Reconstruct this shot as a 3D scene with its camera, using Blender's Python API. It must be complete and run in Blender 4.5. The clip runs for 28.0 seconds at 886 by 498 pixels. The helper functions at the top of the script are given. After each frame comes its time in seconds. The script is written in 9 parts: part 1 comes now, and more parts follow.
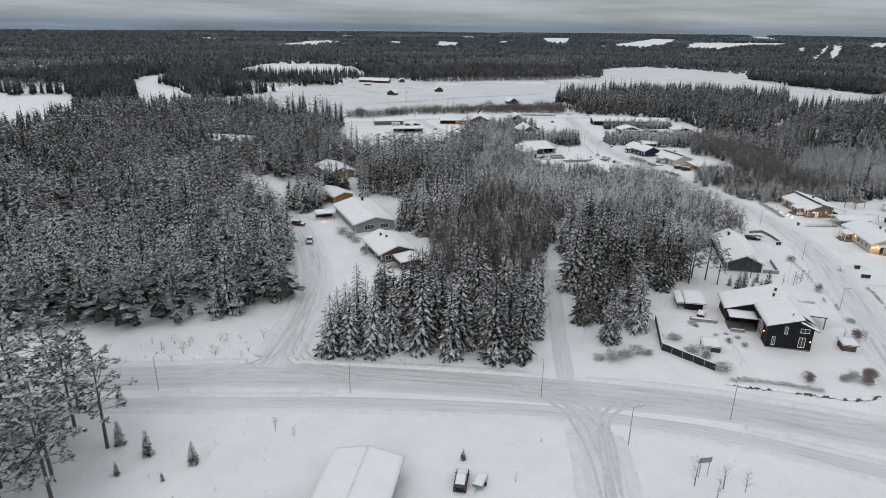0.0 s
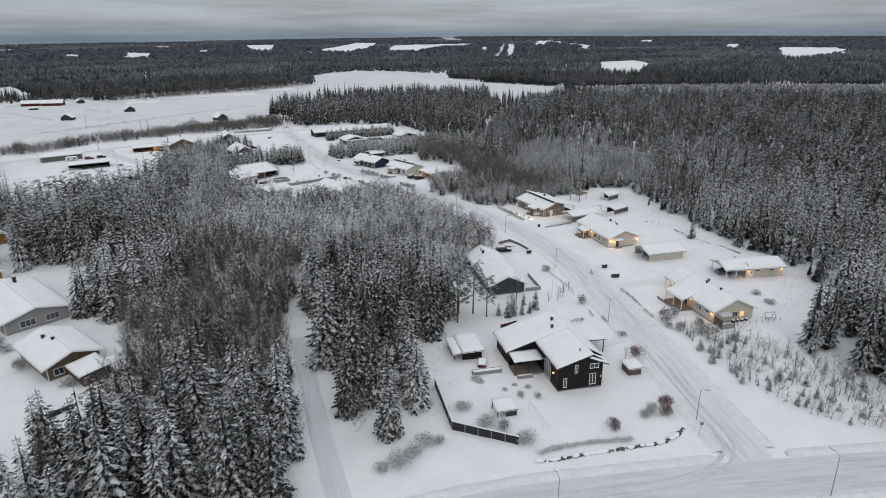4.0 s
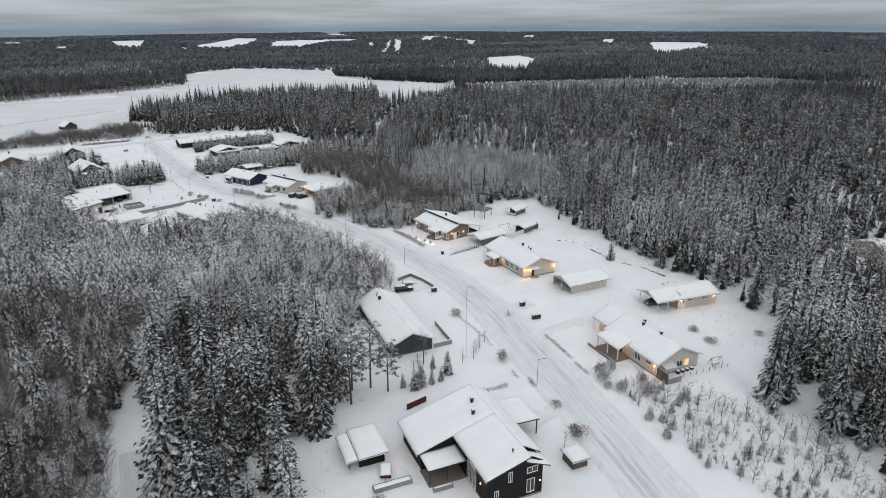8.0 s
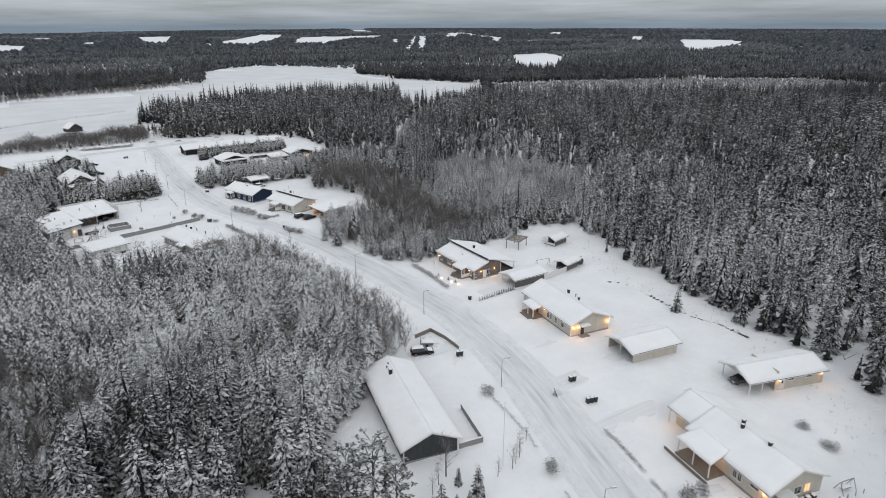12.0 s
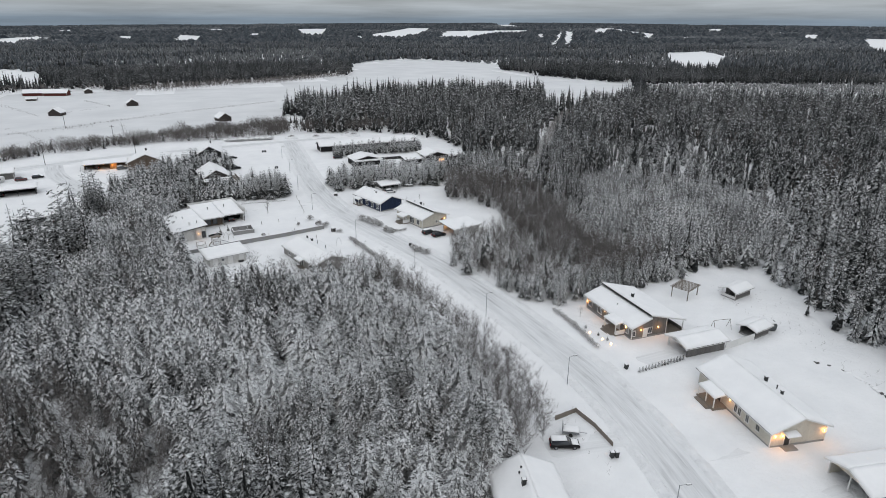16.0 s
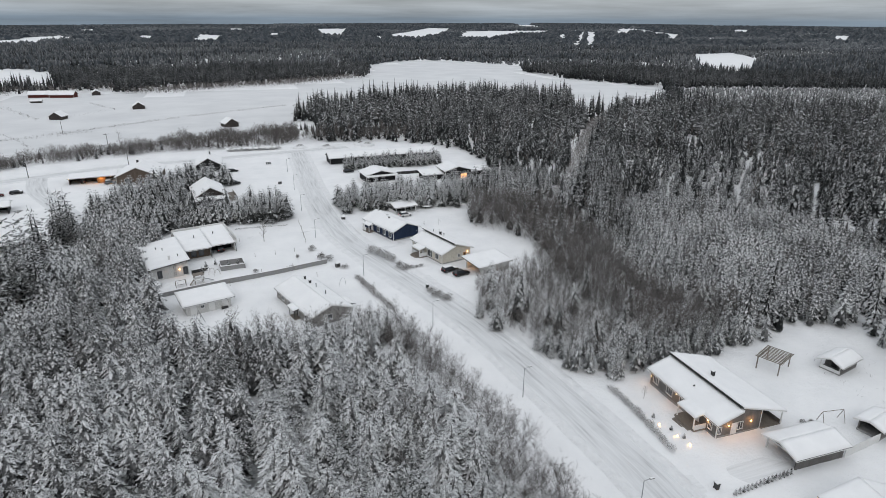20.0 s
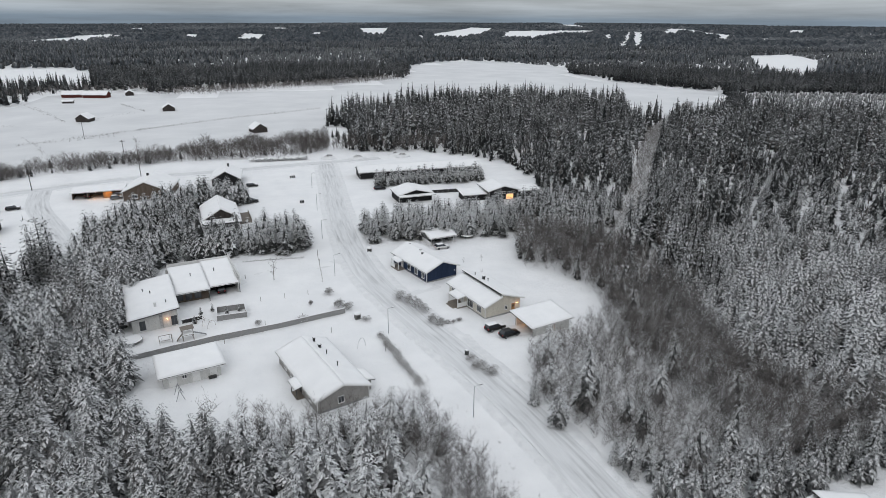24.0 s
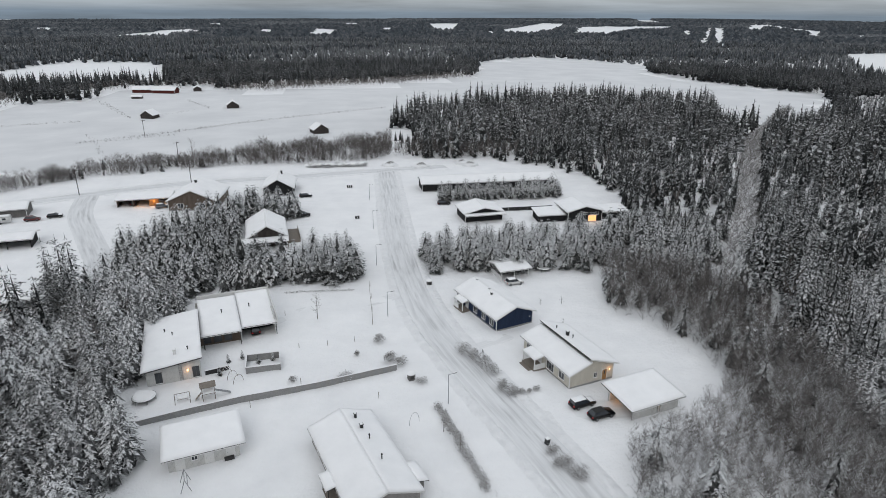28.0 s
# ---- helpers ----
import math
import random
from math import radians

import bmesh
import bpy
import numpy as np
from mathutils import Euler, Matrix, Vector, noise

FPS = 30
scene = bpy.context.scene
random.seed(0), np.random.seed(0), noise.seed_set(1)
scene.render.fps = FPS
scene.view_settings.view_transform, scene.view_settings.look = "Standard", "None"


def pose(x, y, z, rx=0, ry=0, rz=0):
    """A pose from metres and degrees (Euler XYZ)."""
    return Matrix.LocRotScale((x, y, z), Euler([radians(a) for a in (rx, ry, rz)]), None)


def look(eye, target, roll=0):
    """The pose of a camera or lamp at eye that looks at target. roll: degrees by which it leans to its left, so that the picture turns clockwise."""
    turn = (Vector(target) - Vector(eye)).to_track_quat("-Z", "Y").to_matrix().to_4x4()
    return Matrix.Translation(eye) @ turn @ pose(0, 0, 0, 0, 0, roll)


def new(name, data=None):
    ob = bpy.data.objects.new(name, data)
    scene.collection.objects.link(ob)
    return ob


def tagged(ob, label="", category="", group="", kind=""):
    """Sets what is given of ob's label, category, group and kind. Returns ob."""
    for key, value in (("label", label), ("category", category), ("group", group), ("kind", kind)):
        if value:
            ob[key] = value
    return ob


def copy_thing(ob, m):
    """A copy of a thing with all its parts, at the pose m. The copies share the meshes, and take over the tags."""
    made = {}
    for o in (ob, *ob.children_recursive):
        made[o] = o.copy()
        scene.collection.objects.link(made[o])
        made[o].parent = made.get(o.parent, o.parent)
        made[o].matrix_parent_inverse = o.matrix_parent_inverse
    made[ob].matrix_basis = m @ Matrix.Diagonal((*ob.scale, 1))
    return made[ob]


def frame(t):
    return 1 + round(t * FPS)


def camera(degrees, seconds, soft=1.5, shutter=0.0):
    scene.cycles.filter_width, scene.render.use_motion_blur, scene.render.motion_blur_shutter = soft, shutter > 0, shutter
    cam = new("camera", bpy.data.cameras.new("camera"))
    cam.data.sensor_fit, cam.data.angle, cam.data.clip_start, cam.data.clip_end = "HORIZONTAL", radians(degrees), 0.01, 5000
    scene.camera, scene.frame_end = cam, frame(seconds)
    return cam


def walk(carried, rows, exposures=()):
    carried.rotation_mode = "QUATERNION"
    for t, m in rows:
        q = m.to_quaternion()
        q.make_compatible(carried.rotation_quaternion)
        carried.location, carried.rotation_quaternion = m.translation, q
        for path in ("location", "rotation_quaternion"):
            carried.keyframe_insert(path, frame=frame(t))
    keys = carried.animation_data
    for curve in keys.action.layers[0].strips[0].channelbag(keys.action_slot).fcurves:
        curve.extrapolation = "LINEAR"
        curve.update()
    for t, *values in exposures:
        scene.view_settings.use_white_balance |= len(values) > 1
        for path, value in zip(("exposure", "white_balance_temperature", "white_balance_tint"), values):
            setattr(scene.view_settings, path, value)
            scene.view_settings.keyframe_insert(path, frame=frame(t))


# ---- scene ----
cam = camera(71.0, 28.0, soft=0.5, shutter=0.25)
PATH = [
    (0, (1.981, -0.682, 62.305), (1.978, 1.2, 61.63), 1.0),
    (0.5, (2.244, 3.686, 62.181), (2.332, 5.568, 61.51), 0.8),
    (1, (2.353, 8.979, 62.072), (2.547, 10.855, 61.409), 0.6),
    (1.5, (3.116, 14.096, 62.041), (3.403, 15.961, 61.38), 0.4),
    (2, (4.248, 19.449, 62.046), (4.641, 21.297, 61.39), 0.2),
    (2.5, (5.439, 23.582, 61.809), (5.933, 25.407, 61.158), 0.0),
    (3, (6.459, 27.445, 62.034), (7.069, 29.234, 61.381), -0.2),
    (3.5, (7.765, 30.994, 62.211), (8.472, 32.746, 61.555), -0.3),
    (4, (9.4, 34.834, 62.038), (10.194, 36.549, 61.383), -0.4),
    (4.5, (11.384, 38.281, 61.75), (12.25, 39.961, 61.097), -0.5),
    (6.5, (18.848, 52.133, 62.479), (19.923, 53.684, 61.816), -0.4),
    (7, (21.063, 55.677, 62.449), (22.14, 57.226, 61.784), -0.2),
    (7.5, (23.142, 58.869, 62.645), (24.218, 60.417, 61.978), -0.3),
    (8, (25.502, 62.449, 62.759), (26.577, 63.997, 62.089), -0.3),
    (8.5, (27.493, 65.775, 62.716), (28.57, 67.322, 62.046), -0.2),
    (9, (29.656, 69.318, 62.784), (30.734, 70.864, 62.114), -0.2),
    (9.5, (31.892, 72.764, 62.838), (32.969, 74.311, 62.168), -0.2),
    (10, (34.673, 77.089, 63.103), (35.751, 78.635, 62.432), -0.2),
    (10.5, (37.275, 80.853, 63.227), (38.353, 82.398, 62.556), -0.2),
    (11, (39.493, 84.273, 63.123), (40.573, 85.818, 62.453), -0.2),
    (11.5, (41.285, 87.348, 63.077), (42.358, 88.896, 62.405), -0.2),
    (12, (43.215, 90.572, 63.11), (44.23, 92.156, 62.431), -0.2),
    (12.5, (44.551, 93.484, 63.215), (45.475, 95.122, 62.532), -0.2),
    (13, (45.899, 96.711, 63.265), (46.727, 98.397, 62.578), -0.0),
    (13.5, (47.479, 99.999, 63.26), (48.255, 101.709, 62.571), -0.0),
    (15.5, (52.723, 114.125, 63.076), (53.392, 115.878, 62.382), 0.2),
    (16, (53.764, 117.64, 63.218), (54.413, 119.4, 62.524), 0.3),
    (16.5, (54.89, 121.288, 63.271), (55.527, 123.052, 62.577), 0.3),
    (17, (56.349, 125.326, 63.009), (56.973, 127.095, 62.315), 0.4),
    (17.5, (57.368, 128.872, 62.934), (57.984, 130.643, 62.24), 0.4),
    (18, (58.611, 132.709, 62.914), (59.221, 134.483, 62.22), 0.4),
    (18.5, (59.364, 136.105, 63.062), (59.972, 137.88, 62.368), 0.5),
    (19, (60.678, 140.229, 63.016), (61.28, 142.006, 62.322), 0.4),
    (19.5, (61.813, 144.096, 62.942), (62.413, 145.873, 62.249), 0.5),
    (20, (63.082, 148.086, 62.912), (63.679, 149.864, 62.218), 0.4),
    (20.5, (64.298, 151.963, 62.877), (64.893, 153.742, 62.183), 0.4),
    (21, (65.531, 156.144, 62.826), (66.123, 157.924, 62.133), 0.5),
    (21.5, (66.971, 160.67, 62.952), (67.559, 162.452, 62.259), 0.5),
    (23.5, (71.119, 176.696, 62.721), (71.638, 178.499, 62.028), 0.5),
    (24, (72.0, 180.502, 62.483), (72.483, 182.313, 61.787), 0.5),
    (24.5, (72.666, 183.431, 62.536), (73.121, 185.248, 61.838), 0.5),
    (25, (73.29, 186.986, 62.425), (73.718, 188.81, 61.724), 0.5),
    (25.5, (73.809, 190.293, 62.349), (74.213, 192.122, 61.646), 0.5),
    (26, (74.398, 193.861, 62.303), (74.776, 195.694, 61.597), 0.5),
    (26.5, (75.024, 197.067, 62.412), (75.379, 198.903, 61.704), 0.4),
    (27, (75.492, 200.608, 62.382), (75.824, 202.448, 61.673), 0.5),
    (27.5, (75.823, 204.307, 62.212), (76.135, 206.151, 61.503), 0.5),
    (28, (76.162, 207.918, 62.23), (76.451, 209.766, 61.52), 0.5),
]
EXPOSURES = [(0.0, -0.17), (2.0, -0.20), (4.5, -0.14), (7.0, -0.03), (21.0, -0.05), (25.0, -0.05), (28.0, -0.11)]
walk(cam, [(t, look(eye, target, roll)) for t, eye, target, roll in PATH], EXPOSURES)

# ---- light: an even overcast sky, brighter overhead, with a weak wide sun behind it ----
world = bpy.data.worlds.new("overcast_sky")
scene.world = world
world.use_nodes = True
wn, wl = world.node_tree.nodes, world.node_tree.links
wn.clear()


def wnode(kind, **sets):
    n = wn.new(kind)
    for k, v in sets.items():
        n.inputs[k].default_value = v
    return n


SUN_UP, SUN_TURN = radians(20), radians(200)
w_out = wn.new("ShaderNodeOutputWorld")
w_bg = wn.new("ShaderNodeBackground")
w_sky = wn.new("ShaderNodeTexSky")
w_sky.sky_type = "NISHITA"
w_sky.sun_disc = False
w_sky.sun_elevation, w_sky.sun_rotation = SUN_UP, SUN_TURN
w_tc = wn.new("ShaderNodeTexCoord")
w_sep = wn.new("ShaderNodeSeparateXYZ")
w_grad = wn.new("ShaderNodeValToRGB")
ramp = w_grad.color_ramp
ramp.elements[0].position, ramp.elements[0].color = 0.0, (0.235, 0.305, 0.385, 1)
ramp.elements[1].position, ramp.elements[1].color = 1.0, (1.03, 1.08, 1.14, 1)
for at, c in ((0.006, (0.33, 0.385, 0.445, 1)), (0.02, (0.45, 0.495, 0.543, 1)), (0.07, (0.52, 0.565, 0.613, 1)), (0.35, (0.742, 0.785, 0.838, 1))):
    el = ramp.elements.new(at)
    el.color = c
w_map = wn.new("ShaderNodeMapping")
w_map.inputs["Scale"].default_value = (3.0, 3.0, 46.0)
w_noise = wnode("ShaderNodeTexNoise", Scale=1.0, Detail=7.0, Roughness=0.6)
w_fac = wn.new("ShaderNodeMapRange")
w_fac.inputs["From Min"].default_value, w_fac.inputs["From Max"].default_value = 0.3, 0.7
w_fac.inputs["To Min"].default_value, w_fac.inputs["To Max"].default_value = 0.70, 1.28
w_mul = wn.new("ShaderNodeVectorMath")
w_mul.operation = "SCALE"
w_mix = wn.new("ShaderNodeMix")
w_mix.data_type = "RGBA"
w_mix.inputs["Factor"].default_value = 0.008
wl.new(w_tc.outputs["Generated"], w_sep.inputs[0])
wl.new(w_sep.outputs["Z"], w_grad.inputs[0])
wl.new(w_tc.outputs["Generated"], w_map.inputs["Vector"])
wl.new(w_map.outputs[0], w_noise.inputs["Vector"])
wl.new(w_noise.outputs["Fac"], w_fac.inputs["Value"])
wl.new(w_grad.outputs["Color"], w_mul.inputs[0])
wl.new(w_fac.outputs[0], w_mul.inputs["Scale"])
wl.new(w_mul.outputs[0], w_mix.inputs["A"])
wl.new(w_sky.outputs[0], w_mix.inputs["B"])
wl.new(w_mix.outputs["Result"], w_bg.inputs["Color"])
w_bg.inputs["Strength"].default_value = 0.84
wl.new(w_bg.outputs[0], w_out.inputs["Surface"])

sun_data = bpy.data.lights.new("sun", "SUN")
sun_data.energy, sun_data.angle, sun_data.color = 0.5, radians(25), (1.0, 0.96, 0.92)
sun = new("sun", sun_data)
sun.matrix_world = look((0, 0, 200), (0 + 200 * math.sin(SUN_TURN) * -1, -200 * math.cos(SUN_TURN), 200 - 200 * math.tan(SUN_UP + 0.3)))


# ---- materials ----
def material(name):
    m = bpy.data.materials.new(name)
    m.use_nodes = True
    nt = m.node_tree
    return m, nt.nodes, nt.links, nt.nodes["Principled BSDF"]


def noise_node(n, l, scale, detail=4.0, rough=0.55, coord="Object", stretch=None):
    tc = n.new("ShaderNodeTexCoord") if coord != "Position" else n.new("ShaderNodeNewGeometry")
    out = tc.outputs[coord]
    if stretch:
        mp = n.new("ShaderNodeMapping")
        mp.inputs["Scale"].default_value = stretch
        l.new(out, mp.inputs["Vector"])
        out = mp.outputs[0]
    t = n.new("ShaderNodeTexNoise")
    t.inputs["Scale"].default_value, t.inputs["Detail"].default_value, t.inputs["Roughness"].default_value = scale, detail, rough
    l.new(out, t.inputs["Vector"])
    return t.outputs["Fac"]


def ranged(n, l, value, a, b, c=0.0, d=1.0):
    r = n.new("ShaderNodeMapRange")
    r.inputs["From Min"].default_value, r.inputs["From Max"].default_value = a, b
    r.inputs["To Min"].default_value, r.inputs["To Max"].default_value = c, d
    l.new(value, r.inputs["Value"])
    return r.outputs[0]


def mixed(n, l, fac, a, b):
    m = n.new("ShaderNodeMix")
    m.data_type = "RGBA"
    if isinstance(fac, float):
        m.inputs["Factor"].default_value = fac
    else:
        l.new(fac, m.inputs["Factor"])
    for key, v in (("A", a), ("B", b)):
        if isinstance(v, tuple):
            m.inputs[key].default_value = (*v, 1)
        else:
            l.new(v, m.inputs[key])
    return m.outputs["Result"]


def math_node(n, l, op, a, b):
    m = n.new("ShaderNodeMath")
    m.operation = op
    for i, v in enumerate((a, b)):
        if isinstance(v, (int, float)):
            m.inputs[i].default_value = v
        else:
            l.new(v, m.inputs[i])
    return m.outputs[0]


def bumped(n, l, bsdf, height, strength, distance):
    b = n.new("ShaderNodeBump")
    b.inputs["Strength"].default_value, b.inputs["Distance"].default_value = strength, distance
    l.new(height, b.inputs["Height"])
    l.new(b.outputs[0], bsdf.inputs["Normal"])


def paint(name, a, b, rough=0.7, scale=3.0, bump=0.0, stretch=None, metal=0.0, coord="Object", bscale=None):
    """A plain coat with two scales of variation."""
    m, n, l, s = material(name)
    big = noise_node(n, l, scale, 5.0, 0.6, coord, stretch)
    fine = noise_node(n, l, scale * 9, 3.0, 0.6, coord, stretch)
    f = math_node(n, l, "ADD", math_node(n, l, "MULTIPLY", big, 0.65), math_node(n, l, "MULTIPLY", fine, 0.35))
    l.new(mixed(n, l, ranged(n, l, f, 0.3, 0.7), a, b), s.inputs["Base Color"])
    s.inputs["Roughness"].default_value, s.inputs["Metallic"].default_value = rough, metal
    if bump:
        bumped(n, l, s, fine if bscale is None else noise_node(n, l, bscale, 4.0, 0.6, coord, stretch), bump, 0.05)
    return m


def cladding(name, a, b, board=0.14, upright=True):
    """Painted timber boards with dark joints, laid upright or level."""
    m, n, l, s = material(name)
    tc = n.new("ShaderNodeTexCoord")
    sep = n.new("ShaderNodeSeparateXYZ")
    l.new(tc.outputs["Object"], sep.inputs[0])
    run = math_node(n, l, "ADD", sep.outputs["X"], sep.outputs["Y"]) if upright else sep.outputs["Z"]
    saw = math_node(n, l, "FRACT", math_node(n, l, "DIVIDE", run, board), 0)
    joint = ranged(n, l, saw, 0.0, 0.14, 0.45, 1.0)
    tone = mixed(n, l, ranged(n, l, noise_node(n, l, 1.2, 5.0, 0.6, "Object", (1, 1, 0.25)), 0.3, 0.7), a, b)
    dark = n.new("ShaderNodeVectorMath")
    dark.operation = "SCALE"
    l.new(tone, dark.inputs[0])
    l.new(joint, dark.inputs["Scale"])
    l.new(dark.outputs[0], s.inputs["Base Color"])
    s.inputs["Roughness"].default_value = 0.75
    s.inputs["Specular IOR Level"].default_value = 0.2
    bumped(n, l, s, joint, 0.5, 0.02)
    return m


def snow_material(name, a=(0.77, 0.785, 0.81), b=(0.86, 0.87, 0.885), bump=0.35, big=0.12):
    m, n, l, s = material(name)
    broad = noise_node(n, l, big, 6.0, 0.6, "Position")
    fine = noise_node(n, l, 1.6, 6.0, 0.65, "Position")
    l.new(mixed(n, l, ranged(n, l, broad, 0.3, 0.7), a, b), s.inputs["Base Color"])
    s.inputs["Roughness"].default_value = 0.85
    s.inputs["Specular IOR Level"].default_value = 0.2
    drift = noise_node(n, l, 0.33, 5.0, 0.6, "Position")
    relief = math_node(n, l, "ADD", fine, math_node(n, l, "ADD", math_node(n, l, "MULTIPLY", broad, 2.0), math_node(n, l, "MULTIPLY", drift, 2.2)))
    bumped(n, l, s, relief, bump, 0.35)
    return m


def needles(name, leaf_a, leaf_b, snow_low, snow_high, patch=1.2, snow=0.62, cover=(0.42, 0.62)):
    """Needles or twigs with snow lying on whatever faces up, in patches."""
    m, n, l, s = material(name)
    geo = n.new("ShaderNodeNewGeometry")
    sep = n.new("ShaderNodeSeparateXYZ")
    l.new(geo.outputs["Normal"], sep.inputs[0])
    lump = noise_node(n, l, patch, 3.0, 0.6, "Position")
    stand = noise_node(n, l, 0.06, 3.0, 0.5, "Position")
    up = ranged(n, l, sep.outputs["Z"], snow_low, snow_high)
    load = math_node(n, l, "ADD", math_node(n, l, "MULTIPLY", stand, 0.35), math_node(n, l, "MULTIPLY", lump, 0.65))
    f = math_node(n, l, "MULTIPLY", up, ranged(n, l, load, cover[0], cover[1]))
    leaf = mixed(n, l, geo.outputs["Random Per Island"], leaf_a, leaf_b)
    l.new(mixed(n, l, f, leaf, (snow, snow * 1.012, snow * 1.025)), s.inputs["Base Color"])
    s.inputs["Roughness"].default_value = 0.9
    s.inputs["Specular IOR Level"].default_value = 0.15
    return m


def glow(name, colour, strength):
    m, n, l, s = material(name)
    s.inputs["Base Color"].default_value = (*colour, 1)
    s.inputs["Emission Color"].default_value = (*colour, 1)
    s.inputs["Emission Strength"].default_value = strength
    return m


def plain(name, c, rough=0.5, metal=0.0, spec=0.5):
    m, n, l, s = material(name)
    f = noise_node(n, l, 4.0, 5.0, 0.6)
    l.new(mixed(n, l, f, tuple(v * 0.85 for v in c), tuple(min(1, v * 1.15) for v in c)), s.inputs["Base Color"])
    s.inputs["Roughness"].default_value, s.inputs["Metallic"].default_value = rough, metal
    s.inputs["Specular IOR Level"].default_value = spec
    return m


def road_material(name, packed, rut, seed):
    """Packed snow with tyre ruts that run along the road (UV: x across 0..1, y metres along)."""
    m, n, l, s = material(name)
    uv = n.new("ShaderNodeTexCoord").outputs["UV"]

    def streak(sx, sy, off, detail):
        mp = n.new("ShaderNodeMapping")
        mp.inputs["Scale"].default_value = (sx, sy, 1)
        mp.inputs["Location"].default_value = (off, seed, 0)
        l.new(uv, mp.inputs["Vector"])
        t = n.new("ShaderNodeTexNoise")
        t.inputs["Scale"].default_value, t.inputs["Detail"].default_value, t.inputs["Roughness"].default_value = 1, detail, 0.6
        l.new(mp.outputs[0], t.inputs["Vector"])
        return t.outputs["Fac"]

    sep = n.new("ShaderNodeSeparateXYZ")
    l.new(uv, sep.inputs[0])
    wander = math_node(n, l, "MULTIPLY", math_node(n, l, "SUBTRACT", streak(0.5, 0.045, 3, 3.0), 0.5), 0.5)
    across = math_node(n, l, "ADD", sep.outputs["X"], wander)
    worn = None
    for at in (0.22, 0.42, 0.6, 0.79):
        d = math_node(n, l, "ABSOLUTE", math_node(n, l, "SUBTRACT", across, at), 0)
        k = ranged(n, l, d, 0.0, 0.15, 1.0, 0.0)
        worn = k if worn is None else math_node(n, l, "MAXIMUM", worn, k)
    lines = ranged(n, l, streak(11, 0.07, 0, 5.0), 0.36, 0.68)
    patch = ranged(n, l, streak(2.2, 0.09, 7, 6.0), 0.36, 0.64)
    f = math_node(n, l, "MULTIPLY", math_node(n, l, "ADD", math_node(n, l, "MULTIPLY", worn, 0.70), 0.25), math_node(n, l, "MULTIPLY", lines, math_node(n, l, "ADD", math_node(n, l, "MULTIPLY", patch, 0.7), 0.35)))
    l.new(mixed(n, l, f, packed, rut), s.inputs["Base Color"])
    s.inputs["Roughness"].default_value = 0.7
    bumped(n, l, s, math_node(n, l, "ADD", math_node(n, l, "MULTIPLY", lines, -1.0), streak(30, 1.5, 2, 4.0)), 0.5, 0.08)
    return m


SNOW = snow_material("fresh_snow", (0.80, 0.806, 0.818), (0.885, 0.887, 0.893), 0.5)
ROOF_SNOW = snow_material("roof_snow", (0.83, 0.834, 0.842), (0.89, 0.892, 0.897), 0.12, 0.3)
FIELD_SNOW = snow_material("grey_field_snow", (0.64, 0.648, 0.66), (0.75, 0.755, 0.764), 0.5, 0.03)
BANK_SNOW = snow_material("ploughed_snow", (0.76, 0.767, 0.78), (0.86, 0.864, 0.872), 0.8, 0.5)
ROAD = road_material("packed_snow_road", (0.75, 0.757, 0.768), (0.40, 0.404, 0.412), 1.0)
MAIN_ROAD = road_material("worn_packed_snow_road", (0.68, 0.687, 0.70), (0.38, 0.384, 0.392), 3.0)
PATH_M = road_material("packed_snow_path", (0.72, 0.73, 0.75), (0.46, 0.465, 0.475), 5.0)
DRIVE = road_material("trodden_snow_drive", (0.80, 0.806, 0.815), (0.62, 0.625, 0.63), 13.0)
TRACK_M = road_material("snowy_track", (0.74, 0.75, 0.77), (0.55, 0.56, 0.58), 9.0)
WHEEL_M = snow_material("pressed_grey_snow", (0.56, 0.567, 0.58), (0.70, 0.705, 0.715), 0.5, 0.6)
# shade inside crowns put into the colour: darker needle copies with less snow
SPRUCE_SHADED = needles("shaded_spruce_needles", (0.013, 0.0145, 0.015), (0.034, 0.036, 0.036), 0.5, 1.0, 1.3, 0.5, (0.48, 0.78))
PINE_SHADED = needles("shaded_pine_needles", (0.022, 0.024, 0.024), (0.054, 0.056, 0.054), 0.45, 1.0, 1.6, 0.5, (0.45, 0.80))
FROST_SHADED = needles("shaded_frosted_needles", (0.030, 0.032, 0.032), (0.080, 0.082, 0.082), 0.3, 1.0, 1.6, 0.5, (0.38, 0.7))
SPRUCE = [needles("snowy_spruce_needles", (0.018, 0.0195, 0.0195), (0.048, 0.050, 0.048), 0.25, 0.72, 1.5, 0.70, (0.43, 0.59)), SPRUCE_SHADED]
PINE_FAR = [needles("snowy_pine_woods", (0.044, 0.049, 0.049), (0.10, 0.106, 0.106), 0.15, 0.85, 0.9, 0.62, (0.38, 0.64)), PINE_SHADED]
SPRUCE_FAR = [needles("snowy_spruce_woods", (0.026, 0.030, 0.031), (0.074, 0.080, 0.082), 0.15, 0.8, 0.9, 0.66, (0.40, 0.62)), SPRUCE_SHADED]
PINE = [needles("snowy_pine_needles", (0.034, 0.038, 0.034), (0.080, 0.086, 0.078), 0.15, 0.75, 1.8, 0.62, (0.38, 0.58)), PINE_SHADED]
SNOWY_PINE = [needles("snow_laden_pine_needles", (0.032, 0.036, 0.033), (0.080, 0.085, 0.078), 0.1, 0.7, 2.0, 0.70, (0.36, 0.56)), PINE_SHADED]
FROSTED = [needles("frosted_pine_needles", (0.034, 0.035, 0.034), (0.095, 0.096, 0.093), 0.04, 0.55, 2.6, 0.74, (0.38, 0.54)), FROST_SHADED]
